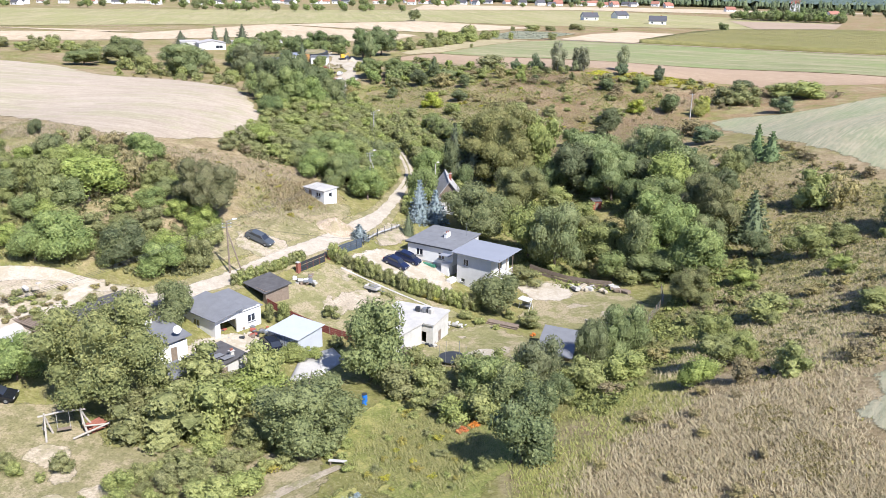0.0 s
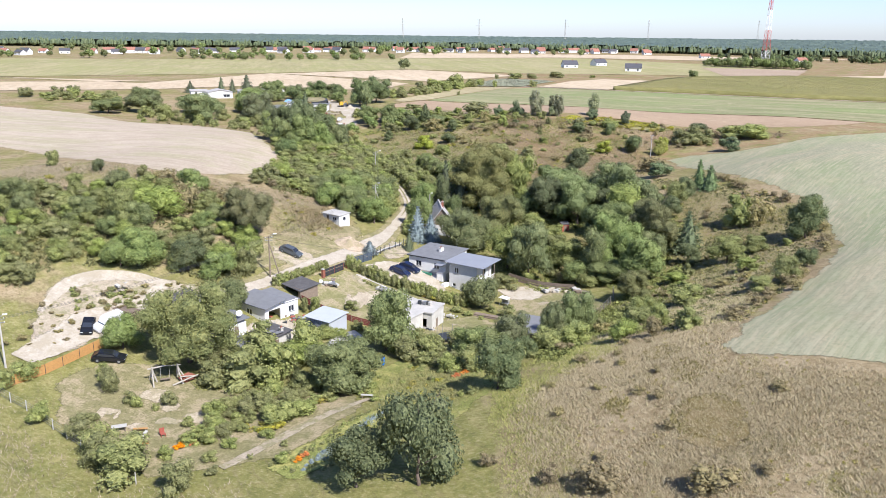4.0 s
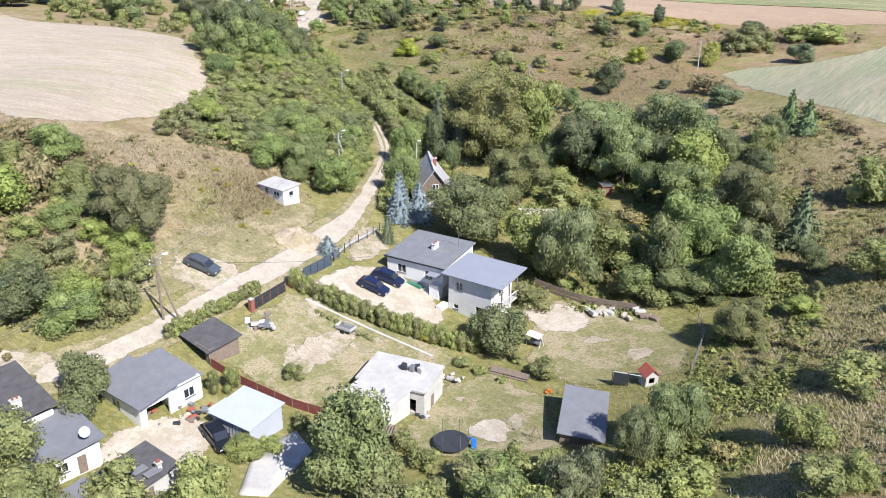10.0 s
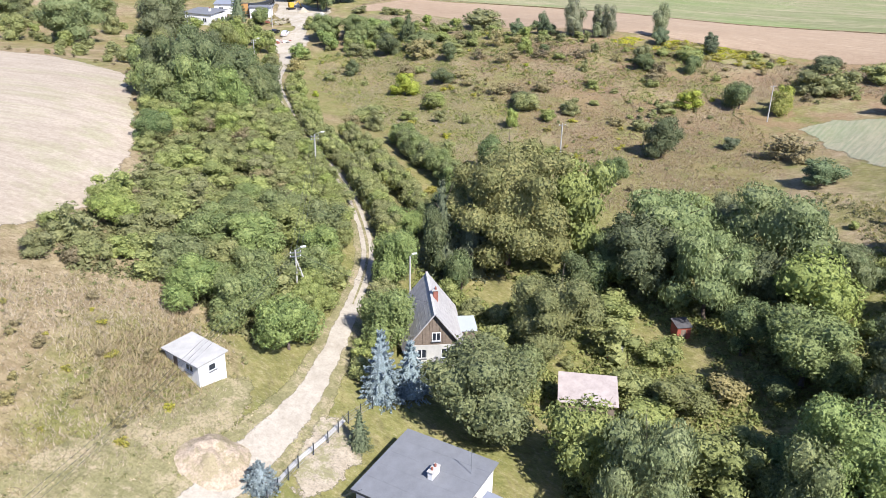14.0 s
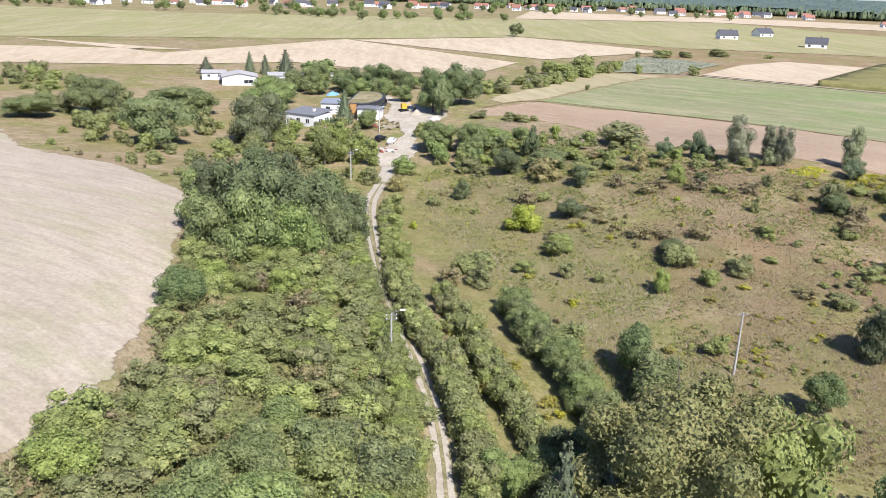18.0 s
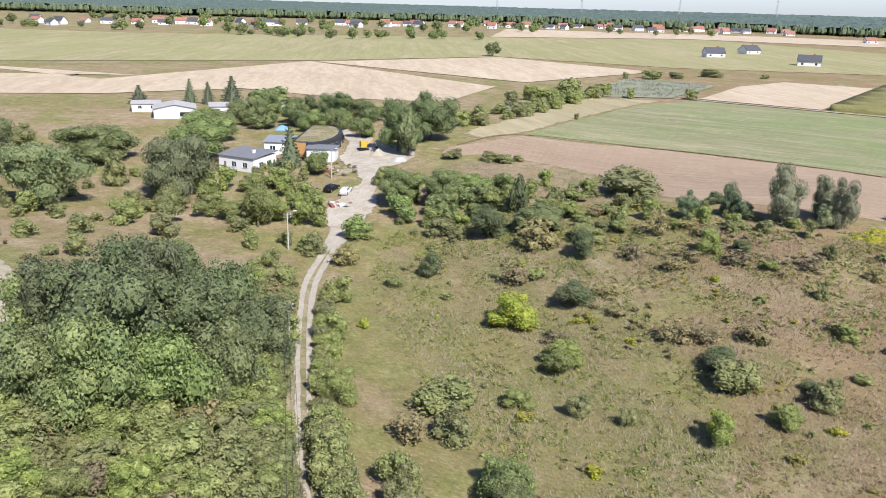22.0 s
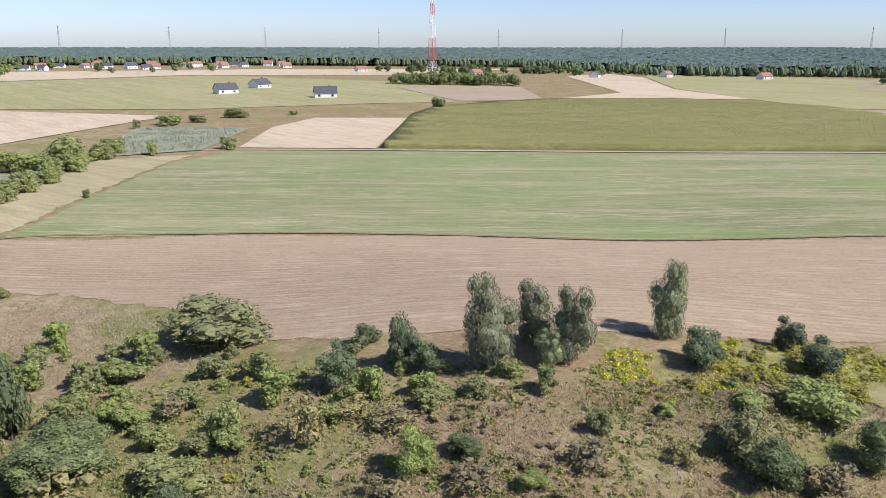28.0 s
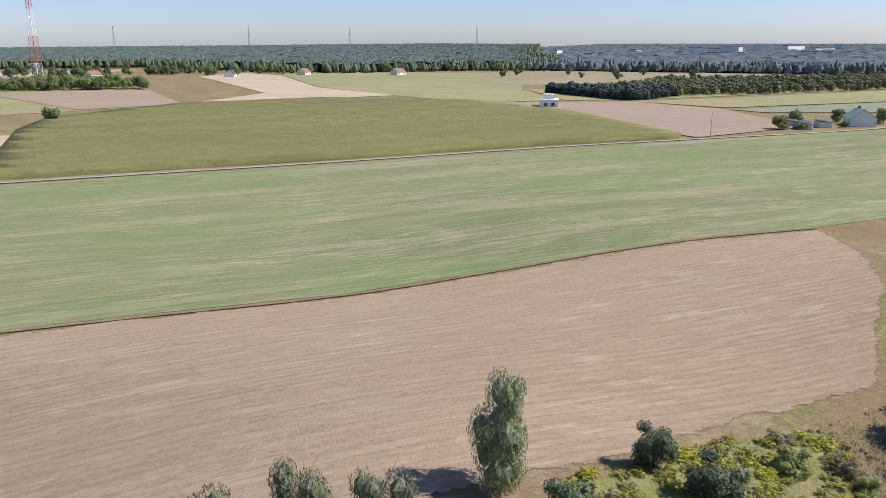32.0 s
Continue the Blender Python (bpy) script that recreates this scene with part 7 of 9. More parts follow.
# bluish tint stands in for distance haze, painted into the leaf colour
M_WOODS_HAZY = leaf_material("far_leaves_hazy", [(0.052, 0.078, 0.066), (0.080, 0.110, 0.092), (0.118, 0.148, 0.120)], 0.05)
M_WOODS_LIGHT = leaf_material("far_leaves_light", [(0.08, 0.11, 0.06), (0.12, 0.155, 0.08), (0.17, 0.20, 0.10)], 0.05)
# eastern woods: stronger haze, painted as paler and bluer leaf tones
M_WOODS_EAST_HAZY = leaf_material("east_leaves_hazy", [(0.095, 0.135, 0.130), (0.14, 0.18, 0.172), (0.20, 0.235, 0.215)], 0.05)
M_ORCHARD = leaf_material("orchard_leaves", [(0.125, 0.15, 0.06), (0.19, 0.21, 0.085), (0.27, 0.28, 0.125)], 0.05)
FRONT = [(-2400, 1560), (-700, 1640), (-40, 1760), (330, 1640), (700, 1380), (690, 1010), (835, 937), (905, 850), (1020, 905), (1500, 1240), (2700, 1950)]


def canopy(name, poly, step, mat, label, top=9.0, swell=3.0, rise=0.0065):
    """The closed top of a distant wood, lumpy as crowns are."""
    xs = np.arange(min(p[0] for p in poly), max(p[0] for p in poly), step)
    ys = np.arange(min(p[1] for p in poly), max(p[1] for p in poly), step)
    X, Y = np.meshgrid(xs, ys)
    rng = np.random.default_rng(len(xs))
    d = np.hypot(X, Y - 200)
    Z = PLAIN + rise * np.maximum(0, d - 1100) + top + rng.uniform(-swell, swell, X.shape)
    X, Y = X + rng.uniform(-0.4, 0.4, X.shape) * step, Y + rng.uniform(-0.4, 0.4, X.shape) * step
    keep = inside(poly, X, Y)
    idx = np.arange(X.size).reshape(X.shape)
    q = np.stack([idx[:-1, :-1], idx[:-1, 1:], idx[1:, 1:], idx[1:, :-1]], -1).reshape(-1, 4)
    q = q[keep.ravel()[q].all(1)]
    me = bpy.data.meshes.new(name)
    me.from_pydata(np.stack([X.ravel(), Y.ravel(), Z.ravel()], 1).tolist(), [], q.tolist())
    me.materials.append(mat)
    return tagged(new(name, me), label, "woods", kind="stuff")


def forest_edge(name, front, count, depth, size, mat, label, seed, rise=0.0065):
    """Small pointed pines, dense along the wood's front and thinning into it."""
    rng = np.random.default_rng(seed)
    P = np.array(front, float)
    L = np.hypot(*np.diff(P, axis=0).T)
    u = rng.uniform(0, L.sum(), count)
    k = np.searchsorted(np.cumsum(L), u).clip(0, len(L) - 1)
    t = 1 - (np.cumsum(L)[k] - u) / L[k]
    d = np.diff(P, axis=0) / L[:, None]
    off = rng.exponential(depth, count) - 28
    X = P[k, 0] + d[k, 0] * L[k] * t - d[k, 1] * off
    Y = P[k, 1] + d[k, 1] * L[k] * t + d[k, 0] * off
    bm = bmesh.new()
    bmesh.ops.create_icosphere(bm, subdivisions=1, radius=1.0)
    base = np.array([v.co[:] for v in bm.verts])
    tri = np.array([[v.index for v in f.verts] for f in bm.faces])
    bm.free()
    base[:, :2] *= (1.0 - 0.45 * base[:, 2:3]).clip(0.35, 1.2)
    Z = PLAIN + rise * np.maximum(0, np.hypot(X, Y - 200) - 1100)
    V, F = [], []
    for i in range(count):
        w, h = rng.uniform(*size), rng.uniform(9, 14)
        V.append(base * (1 + rng.normal(0, 0.16, (len(base), 1))) * (w / 2, w / 2, h / 2) + (X[i], Y[i], Z[i] + h / 2 - 0.5))
        F.append(tri + i * len(base))
    me = bpy.data.meshes.new(name)
    me.from_pydata(np.concatenate(V).tolist(), [], np.concatenate(F).tolist())
    me.materials.append(mat)
    return tagged(new(name, me), label, "woods", kind="stuff")


forest_edge("pine_forest_edge", FRONT, 6500, 60, (4, 7.5), M_WOODS_LIGHT, "dark pines along the forest edge", 201)
canopy("pine_forest", FRONT + [(2800, 2500), (600, 3000), (-1000, 3000), (-2600, 2700)], 11, M_WOODS_HAZY, "dark pine forest along the horizon")
canopy("east_woods", [(905, 850), (940, 680), (958, 585), (950, 460), (1000, 250), (1500, -200), (4600, -700), (4600, 2600), (2700, 1930), (1500, 1220)], 16, M_WOODS_EAST_HAZY, "low distant woods on the eastern plain", 7.0, 3.5, 0.002)
forest_edge("east_wood_edge", [(905, 850), (940, 680), (958, 585), (950, 460), (1000, 250), (1500, -200)], 1500, 25, (6, 10), M_WOODS_EAST_HAZY, "trees along distant woods", 211, 0.002)
far_wood("field_hedge", [(514, 604), (538, 594), (512, 548), (548, 532), (530, 514), (474, 522)], 230, (6, 9), 0.0, 204, M_WOODS_HAZY, "dark dense hedge across the fields", 2)
far_wood("orchard", [(507, 528), (581, 478), (682, 421), (800, 370), (980, 400), (875, 455), (727, 540), (662, 589), (548, 580)], 1500, (4.5, 7.5), 0.0, 208, M_ORCHARD, "dense rows of low orchard trees", 1)
far_wood("east_scrub", [(600, 720), (780, 840), (930, 680), (745, 556), (668, 600)], 12, (6, 10), 0.0, 210, M_WOODS_LIGHT, "scattered scrub on far pasture", 2)


# ---- vehicles ----
M_CAR = {c: plain("car_paint_" + c, v, 0.25, 0.3, vary=0.05, spec=0.6) for c, v in (("navy", (0.02, 0.03, 0.075)), ("black", (0.018, 0.02, 0.024)), ("grey", (0.10, 0.115, 0.13)), ("white", (0.80, 0.80, 0.79)))}
M_LAMP = plain("headlight", (0.7, 0.72, 0.75), 0.15, 0.3, vary=0.05)
M_TAIL = plain("tail_light", (0.4, 0.02, 0.02), 0.3, vary=0.05)


def extruded(profile, half):
    """A side profile (x, z) given a width, with rounded edges."""
    bm = bmesh.new()
    a = [bm.verts.new((x, -half, z)) for x, z in profile]
    b = [bm.verts.new((x, half, z)) for x, z in profile]
    bm.faces.new(a)
    bm.faces.new(b[::-1])
    for i in range(len(profile)):
        j = (i + 1) % len(profile)
        bm.faces.new((a[j], a[i], b[i], b[j]))
    bmesh.ops.bevel(bm, geom=[e for e in bm.edges if abs(e.verts[0].co.y - e.verts[1].co.y) < 1e-4], offset=0.07, segments=2, affect="EDGES")
    bmesh.ops.recalc_face_normals(bm, faces=bm.faces[:])
    return bm


def car(m, color, label, length=4.4, van=False, name="car"):
    ob = thing(name, m, label, "van" if van else "car")
    h, k = length / 2, M_CAR[color]
    if van:
        low = [(-h, 0.35), (h - 0.1, 0.35), (h, 0.7), (h - 0.15, 1.05), (h - 1.0, 1.25), (-h, 1.25)]
        top = [(-h, 1.2), (h - 1.05, 1.2), (h - 1.55, 2.1), (h - 1.9, 2.25), (-h + 0.1, 2.25)]
    else:
        low = [(-h, 0.42), (-h + 0.15, 0.25), (h - 0.2, 0.25), (h, 0.45), (h - 0.06, 0.72), (h - 1.15, 0.95), (-h + 0.25, 0.98), (-h, 0.85)]
        top = [(-h + 0.2, 0.93), (h - 1.1, 0.93), (h - 1.85, 1.42), (-h + 0.95, 1.45)]
    part("body", extruded(low, 0.88), k, ob)
    part("cabin", extruded(top, 0.76), k, ob)
    x0, x1 = (h - 1.6, h - 1.15) if van else (h - 1.75, h - 1.2)
    zt, zb = (2.0, 1.3) if van else (1.38, 0.97)
    for s in (-1, 1):
        bm = bmesh.new()
        y = 0.775 * s
        if van:
            pts = [(h - 2.3, 1.35), (h - 1.25, 1.35), (h - 1.65, 2.0), (h - 2.3, 2.0)]
        else:
            pts = [(-h + 0.75, 1.0), (h - 1.35, 1.0), (h - 1.9, 1.36), (-h + 1.05, 1.38)]
        f = [bm.verts.new((x, y, z)) for x, z in pts]
        g = [bm.verts.new((x, y - 0.03 * s, z)) for x, z in pts]
        bm.faces.new(f)
        bm.faces.new(g[::-1])
        for i in range(4):
            bm.faces.new((f[i], g[i], g[(i + 1) % 4], f[(i + 1) % 4]))
        bmesh.ops.recalc_face_normals(bm, faces=bm.faces[:])
        part("side_window", bm, M_GLASS, ob)
        part("mirror", a_box(h - 1.5, h - 1.35, 0.85 * s - 0.1, 0.85 * s + 0.1, 1.0, 1.13, bevel=0.03), k, ob)
        part("headlight", a_box(h - 0.22, h - 0.02, 0.62 * s - 0.18, 0.62 * s + 0.18, 0.58, 0.72, bevel=0.03), M_LAMP, ob)
        part("tail_light", a_box(-h - 0.01, -h + 0.1, 0.68 * s - 0.14, 0.68 * s + 0.14, 0.66, 0.86, bevel=0.03), M_TAIL, ob)
        for x in (-h + 0.85, h - 0.85):
            w = part("wheel", a_rod((x, 0.70 * s, 0.32), (x, 0.90 * s, 0.32), 0.32, n=16), M_TYRE, ob)
            part("rim", a_rod((x, 0.86 * s, 0.32), (x, 0.91 * s, 0.32), 0.20, n=12), M_STEEL, w)
    bm = bmesh.new()
    a = Vector((x1 + 0.03, 0, zb)), Vector((x0 - 0.06, 0, zt))
    f = [bm.verts.new((p.x + 0.03, q, p.z + 0.02)) for p, q in ((a[0], -0.68), (a[0], 0.68), (a[1], 0.62), (a[1], -0.62))]
    bm.faces.new(f)
    r = bmesh.ops.extrude_face_region(bm, geom=bm.faces[:])
    for v in r["geom"]:
        if isinstance(v, bmesh.types.BMVert):
            v.co.x -= 0.04
    bmesh.ops.recalc_face_normals(bm, faces=bm.faces[:])
    part("windscreen", bm, M_GLASS, ob)
    return ob


def ground_pose(x, y, turn):
    """A pose that lies on the slope."""
    e = 1.5
    n = Vector((zg(x - e, y) - zg(x + e, y), zg(x, y - e) - zg(x, y + e), 2 * e)).normalized()
    return Matrix.Translation((x, y, zg(x, y) + 0.12)) @ Vector((0, 0, 1)).rotation_difference(n).to_matrix().to_4x4() @ pose(0, 0, 0, 0, 0, turn)


car(ground_pose(-30.8, 159.0, -18), "grey", "dark blue-grey estate car parked on grass", 4.7)
car(ground_pose(-9.2, 163.6, -24), "navy", "dark navy hatchback parked in the yard")
car(ground_pose(-7.4, 166.6, -22), "navy", "dark navy saloon parked by the house", 4.6)
car(ground_pose(-54.9, 120.4, -75), "black", "black car parked on pale sand")
car(ground_pose(-52.3, 121.6, -118), "white", "white van parked on pale sand", 4.9, True, "van")
car(ground_pose(-48.6, 112.8, 8), "black", "black off-road car beside wooden fence", 4.7)
car(ground_pose(-22.3, 130.2, -50), "black", "black car beside the tin shed")
car(ground_pose(-53.6, 375.8, 70), "black", "dark car in the works yard")
car(ground_pose(-49.8, 373.9, 85), "white", "white car in the works yard")
car(ground_pose(21.4, 198.2, 70), "white", "small white car abandoned among weeds", 3.8)


# ---- poles and wires ----
def pole(x, y, h, lamp=0.0, brace=False, mat=None, label="", arm=2):
    ob = thing("utility_pole", pose(x, y, zg(x, y), 0, 0, 20), label or "tall grey concrete utility pole", "pole")
    part("shaft", a_rod((0, 0, -0.5), (0, 0, h), 0.16, 0.10, 10), mat or M_POLE, ob)
    for k in range(arm):
        part("crossarm", a_box(-0.7, 0.7, -0.05, 0.05, h - 0.35 - 0.5 * k, h - 0.27 - 0.5 * k), M_STEEL, ob)
        for s in (-0.6, 0.6):
            part("insulator", a_rod((s, 0, h - 0.27 - 0.5 * k), (s, 0, h - 0.1 - 0.5 * k), 0.05, 0.03, 8), M_WHITE, ob)
    if brace:
        part("brace", a_rod((1.9, -0.6, -0.5), (0.1, 0, h * 0.8), 0.13, 0.11, 8), mat or M_POLE, ob)
    if lamp:
        a = part("lamp_arm", a_rod((0, 0, h), (lamp, 0, h + 0.35), 0.04, 0.035), M_STEEL, ob)
        part("lamp_head", a_box(lamp - 0.15, lamp + 0.5, -0.14, 0.14, h + 0.28, h + 0.42, bevel=0.05), M_WHITE, ob)
    return Vector((x, y, zg(x, y) + h - 0.2))


tops = [pole(-61, 107.6, 7.5, 0.6, label="grey concrete pole with a street lamp"), pole(-32.5, 147.8, 8.0, 1.0, True, M_WOOD, "braced wooden utility pole with street lamp"), pole(-17.6, 200.6, 7.0, 0.8, True, label="concrete pole with lamp among bushes"), pole(-21.6, 244.5, 6.8, 1.2, label="concrete pole with a street lamp"), pole(-37.2, 292, 6.8, 0, label="slim grey concrete line pole"), pole(-51.8, 337.5, 7.0, 1.2, label="concrete pole with a street lamp"), pole(-56, 385, 7.0, 1.0, label="pole with lamp beside the yard")]
pole(21.4, 254.3, 8.6, arm=1, label="lone grey pole on the meadow")
pole(71.2, 286, 8.0, arm=1, label="lone grey pole on the field edge")
pole(317.4, 416.5, 9.5, label="grey pole beside the farm track")
pole(-4.2, 207.6, 6.0, 0.4, arm=0, label="thin lamp pole behind the cottage")


def wire(a, b, sag, off):
    bm = bmesh.new()
    pts = [a.lerp(b, t / 12) + Vector((off, 0, -sag * 4 * (t / 12) * (1 - t / 12))) for t in range(13)]
    side = (b - a).cross(Vector((0, 0, 1))).normalized() * 0.018
    rings = [[bm.verts.new(p + o) for o in (side, Vector((0, 0, 0.018)), -side, Vector((0, 0, -0.018)))] for p in pts]
    for r, q in zip(rings, rings[1:]):
        for k in range(4):
            bm.faces.new((r[k], r[(k + 1) % 4], q[(k + 1) % 4], q[k]))
    tagged(part("overhead_wire", bm, M_DARK), "thin sagging overhead wire between poles", "wire", "overhead wires")


for a, b in zip(tops[:4], tops[1:5]):
    for off in (-0.6, 0.0, 0.6):
        wire(a, b, 1.2, off)
wire(tops[2], Vector((-1.4, 196, 1.4)), 0.6, 0)
wire(tops[1], Vector((-7.0, 169.5, -3.3)), 0.8, 0)


# ---- fences, walls, gates ----
def fence(pts, spacing, post_h, name, label, post_mat, fill=None, boards=0, board_mat=None, wires=0, fill_h=1.2):
    """A fence along a line: a thing with its posts, and boards, panels or wires between them."""
    ob = thing(name, Matrix(), label, "fence")
    line = []
    for (ax, ay), (bx, by) in zip(pts, pts[1:]):
        n = max(1, round(math.hypot(bx - ax, by - ay) / spacing))
        line += [(ax + (bx - ax) * k / n, ay + (by - ay) * k / n) for k in range(n)]
    line.append(pts[-1])
    for x, y in line:
        z = zg(x, y)
        part("post", a_box(x - 0.05, x + 0.05, y - 0.05, y + 0.05, z - 0.3, z + post_h), post_mat, ob)
    for (ax, ay), (bx, by) in zip(line, line[1:]):
        a, b = Vector((ax, ay, zg(ax, ay))), Vector((bx, by, zg(bx, by)))
        for k in range(boards):
            h = 0.15 + (post_h - 0.25) * k / max(1, boards - 1)
            bm = bmesh.new()
            side = Vector((b.y - a.y, a.x - b.x, 0)).normalized() * 0.03
            wid = (post_h - 0.25) / max(1, boards - 1) * 0.42
            v = [bm.verts.new(p + s + Vector((0, 0, h + dz))) for s in (-side, side) for p, dz in ((a, -wid), (b, -wid), (b, wid), (a, wid))]
            for f in ((0, 1, 2, 3), (7, 6, 5, 4), (0, 4, 5, 1), (1, 5, 6, 2), (2, 6, 7, 3), (3, 7, 4, 0)):
                bm.faces.new([v[i] for i in f])
            part("board", bm, board_mat, ob)
        for k in range(wires):
            h = Vector((0, 0, fill_h * (k + 1) / wires))
            part("rail", a_rod(a + h, b + h, 0.02, n=4), M_STEEL, ob)


fence([(-59, 102), (-55.3, 107.3), (-52.8, 112.5), (-50.6, 117)], 2.4, 1.5, "wooden_fence", "orange-brown boarded wooden fence", M_DARK, boards=6, board_mat=M_WOOD_NEW)
fence([(-59, 101), (-53.3, 98), (-43, 90.5), (-33.7, 83.4)], 3.0, 1.5, "wire_fence", "wire fence on thin concrete posts", M_POLE, wires=4, fill_h=1.4)
fence([(-23.1, 153.4), (-20.2, 158.6)], 1.6, 1.4, "iron_gate", "dark iron gate with panels", M_RED, boards=3, board_mat=M_DARK)
fence([(-18.4, 162.2), (-15.3, 167.3)], 1.7, 1.6, "steel_gate", "blue-grey sheet steel gate", M_DARK, boards=5, board_mat=plain("gate_blue", (0.10, 0.13, 0.17), 0.5, 0.3))
fence([(-15.1, 168.2), (-13.2, 173), (-11.0, 177), (-9.4, 180.5), (-7.2, 183.5)], 2.0, 1.5, "picket_fence", "thin dark wire fence before the house", M_DARK, wires=4, fill_h=1.3)
fence([(-25.6, 141.6), (-22, 139.6), (-16, 137), (-12.5, 136)], 2.0, 1.1, "red_fence", "dark red boarded garden fence", M_WOOD, boards=4, board_mat=plain("dark_red_paint", (0.20, 0.06, 0.05), 0.7, vary=0.35, scale=2))
fence([(29.0, 144.5), (33.2, 153), (34, 158)], 2.2, 1.6, "mesh_fence", "grey mesh fence on leaning posts", M_WOOD, wires=5, fill_h=1.5)
fence([(14, 171), (20, 166.5), (27, 163)], 2.2, 1.1, "log_fence", "weathered rail fence behind the lawn", M_WOOD, boards=2, board_mat=M_WOOD)
for x, y in ((-19.7, 159.8), (-23.4, 152.9), (-18.7, 161.6)):
    g = thing("gate_pillar", pose(x, y, zg(x, y), 0, 0, -30), "red brick gate pillar with cap", "pillar")
    for k in range(7):
        part("brick_course", a_box(-0.25, 0.25, -0.25, 0.25, -0.3 + 0.28 * k, -0.04 + 0.28 * k, bevel=0.015), M_BRICK, g)
    part("cap", a_box(-0.31, 0.31, -0.31, 0.31, 1.66, 1.76), M_CONCRETE, g)
ribbon("garden_wall", [(-15.4, 168.6), (-13.6, 173), (-11.4, 177), (-9.8, 180.3)], [0.4] * 4, M_CONCRETE, "low pale stone garden wall", lift=0.45, category="wall", across=1)
ribbon("garden_kerb", [(-17.5, 157.8), (-11.5, 155.4), (-5, 152.6), (-1, 150.5)], [0.4] * 4, M_CONCRETE, "narrow pale concrete kerb beside the hedge", lift=0.16, category="path", across=1)
hedge_line("bush", [(-16.5, 155.9), (-12, 153.6), (-8, 151.6)], 0.8, (0.9, 1.2), (0.6, 0.8), 71, 0.05, "low clipped hedge")


# ---- garden things ----
def pile(name, x, y, n, size, mats, label, category, spread=1.0, seed=1):
    rng = np.random.default_rng(seed)
    ob = thing(name, on(x, y), label, category)
    for k in range(n):
        s = size * rng.uniform(0.5, 1.2)
        bm = a_box(-s, s, -s * 0.6, s * 0.6, 0, s * 0.8, bevel=s * 0.15)
        p = part("piece", bm, mats[k % len(mats)], ob)
        p.matrix_basis = pose(rng.normal(0, spread), rng.normal(0, spread), -0.05 + abs(rng.normal(0, 0.25)), rng.uniform(-15, 15), rng.uniform(-15, 15), rng.uniform(0, 180))


def log_pile(x, y, turn, n, length, label, mat=None, rows=3):
    ob = thing("log_pile", on(x, y, turn), label, "logs")
    for k in range(n):
        r, c = k // max(1, n // rows), k % max(1, n // rows)
        part("log", a_rod((-length / 2 + 0.1 * (k % 3), c * 0.3 + 0.15 * (r % 2), 0.14 + r * 0.25), (length / 2 - 0.1 * (k % 2), c * 0.3 + 0.15 * (r % 2), 0.14 + r * 0.25), 0.13, 0.11, 7), mat or M_WOOD, ob)


pile("rubble_pile", 22.9, 163.6, 16, 0.6, [M_CONCRETE, M_SAND, M_PLASTER_OLD], "pale rubble and stones beside the lawn", "rubble", 0.9, 3)
pile("rubble_pile", 27.0, 162.2, 16, 0.6, [M_CONCRETE, M_SAND, M_WOOD], "pale rubble heap at the lawn's end", "rubble", 0.9, 4)
pile("scrap_pile", -22.0, 150.9, 22, 0.45, [M_WOOD, M_CONCRETE, M_WHITE, M_STEEL], "heap of boards and white sacks", "scrap", 0.9, 5)
pile("scrap_pile", -25.6, 133.5, 20, 0.35, [M_DARK, M_WOOD, M_RED, M_STEEL], "dark clutter before the garage", "scrap", 1.2, 6)
pile("scrap_pile", -2.2, 138.6, 16, 0.4, [M_WOOD, M_DARK, M_CONCRETE], "boards and rubble by the white building", "scrap", 0.8, 7)
pile("stone_heap", 0.6, 145.6, 14, 0.35, [M_CONCRETE, M_PLASTER_OLD], "pale stones beside the lawn", "stones", 0.8, 8)
pile("stone_heap", -54.5, 134.5, 12, 0.4, [M_SAND, M_CONCRETE], "pale sandstone lumps on the bank", "stones", 1.6, 9)
pile("building_supplies", -49.5, 365.5, 18, 0.6, [M_BRICK, M_WHITE, M_CONCRETE], "pallets of bricks and white blocks", "pallets", 1.4, 10)
pile("spoil_stones", -58, 392, 24, 0.7, [M_CONCRETE, M_DIRT, M_BRICK], "heap of earth and stones in the yard", "rubble", 2.2, 11)
log_pile(-52.0, 126.2, -30, 21, 5.0, "stack of pale timber poles on sand")
log_pile(-35.8, 109.6, 60, 15, 1.8, "stack of reddish firewood under a tree", M_BRICK)
log_pile(-5.0, 133.6, 80, 12, 2.2, "leaning boards by the white annexe")
log_pile(8, 147.2, -25, 8, 5.0, "weathered logs edging the garden bed", rows=2)

M_LOG = plain("bleached_log", (0.46, 0.42, 0.36), 0.95, vary=0.4, scale=3, relief=0.4)
swing = thing("log_swing_frame", on(-39.0, 108.6, 25), "bleached crooked log frame of a garden swing", "swing")
for s in (-1.7, 1.7):
    for a, lean in ((-1.3, 0.25), (1.3, -0.2), (0.2, 0.9)):
        bm = a_rod((s * 1.15 + lean, a, -0.1), (s * 1.05 + 0.4 * lean, 0.5 * a + 0.12, 1.2), 0.12, 0.10)
        part("leg", rod(bm, (s * 1.05 + 0.4 * lean, 0.5 * a + 0.12, 1.15), (s, -0.12 * a, 2.6), 0.10, 0.07), M_LOG, swing)
    part("tie", a_rod((s * 1.05, -0.7, 1.1), (s * 1.05, 0.7, 1.25), 0.07), M_LOG, swing)
part("top_beam", rod(a_rod((-2.3, 0, 2.35), (0, 0.08, 2.5), 0.11), (0, 0.08, 2.48), (2.2, 0, 2.35), 0.11, 0.09), M_LOG, swing)
part("seat", a_box(-0.7, 0.7, -0.25, 0.25, 0.5, 0.56), M_WOOD, swing)
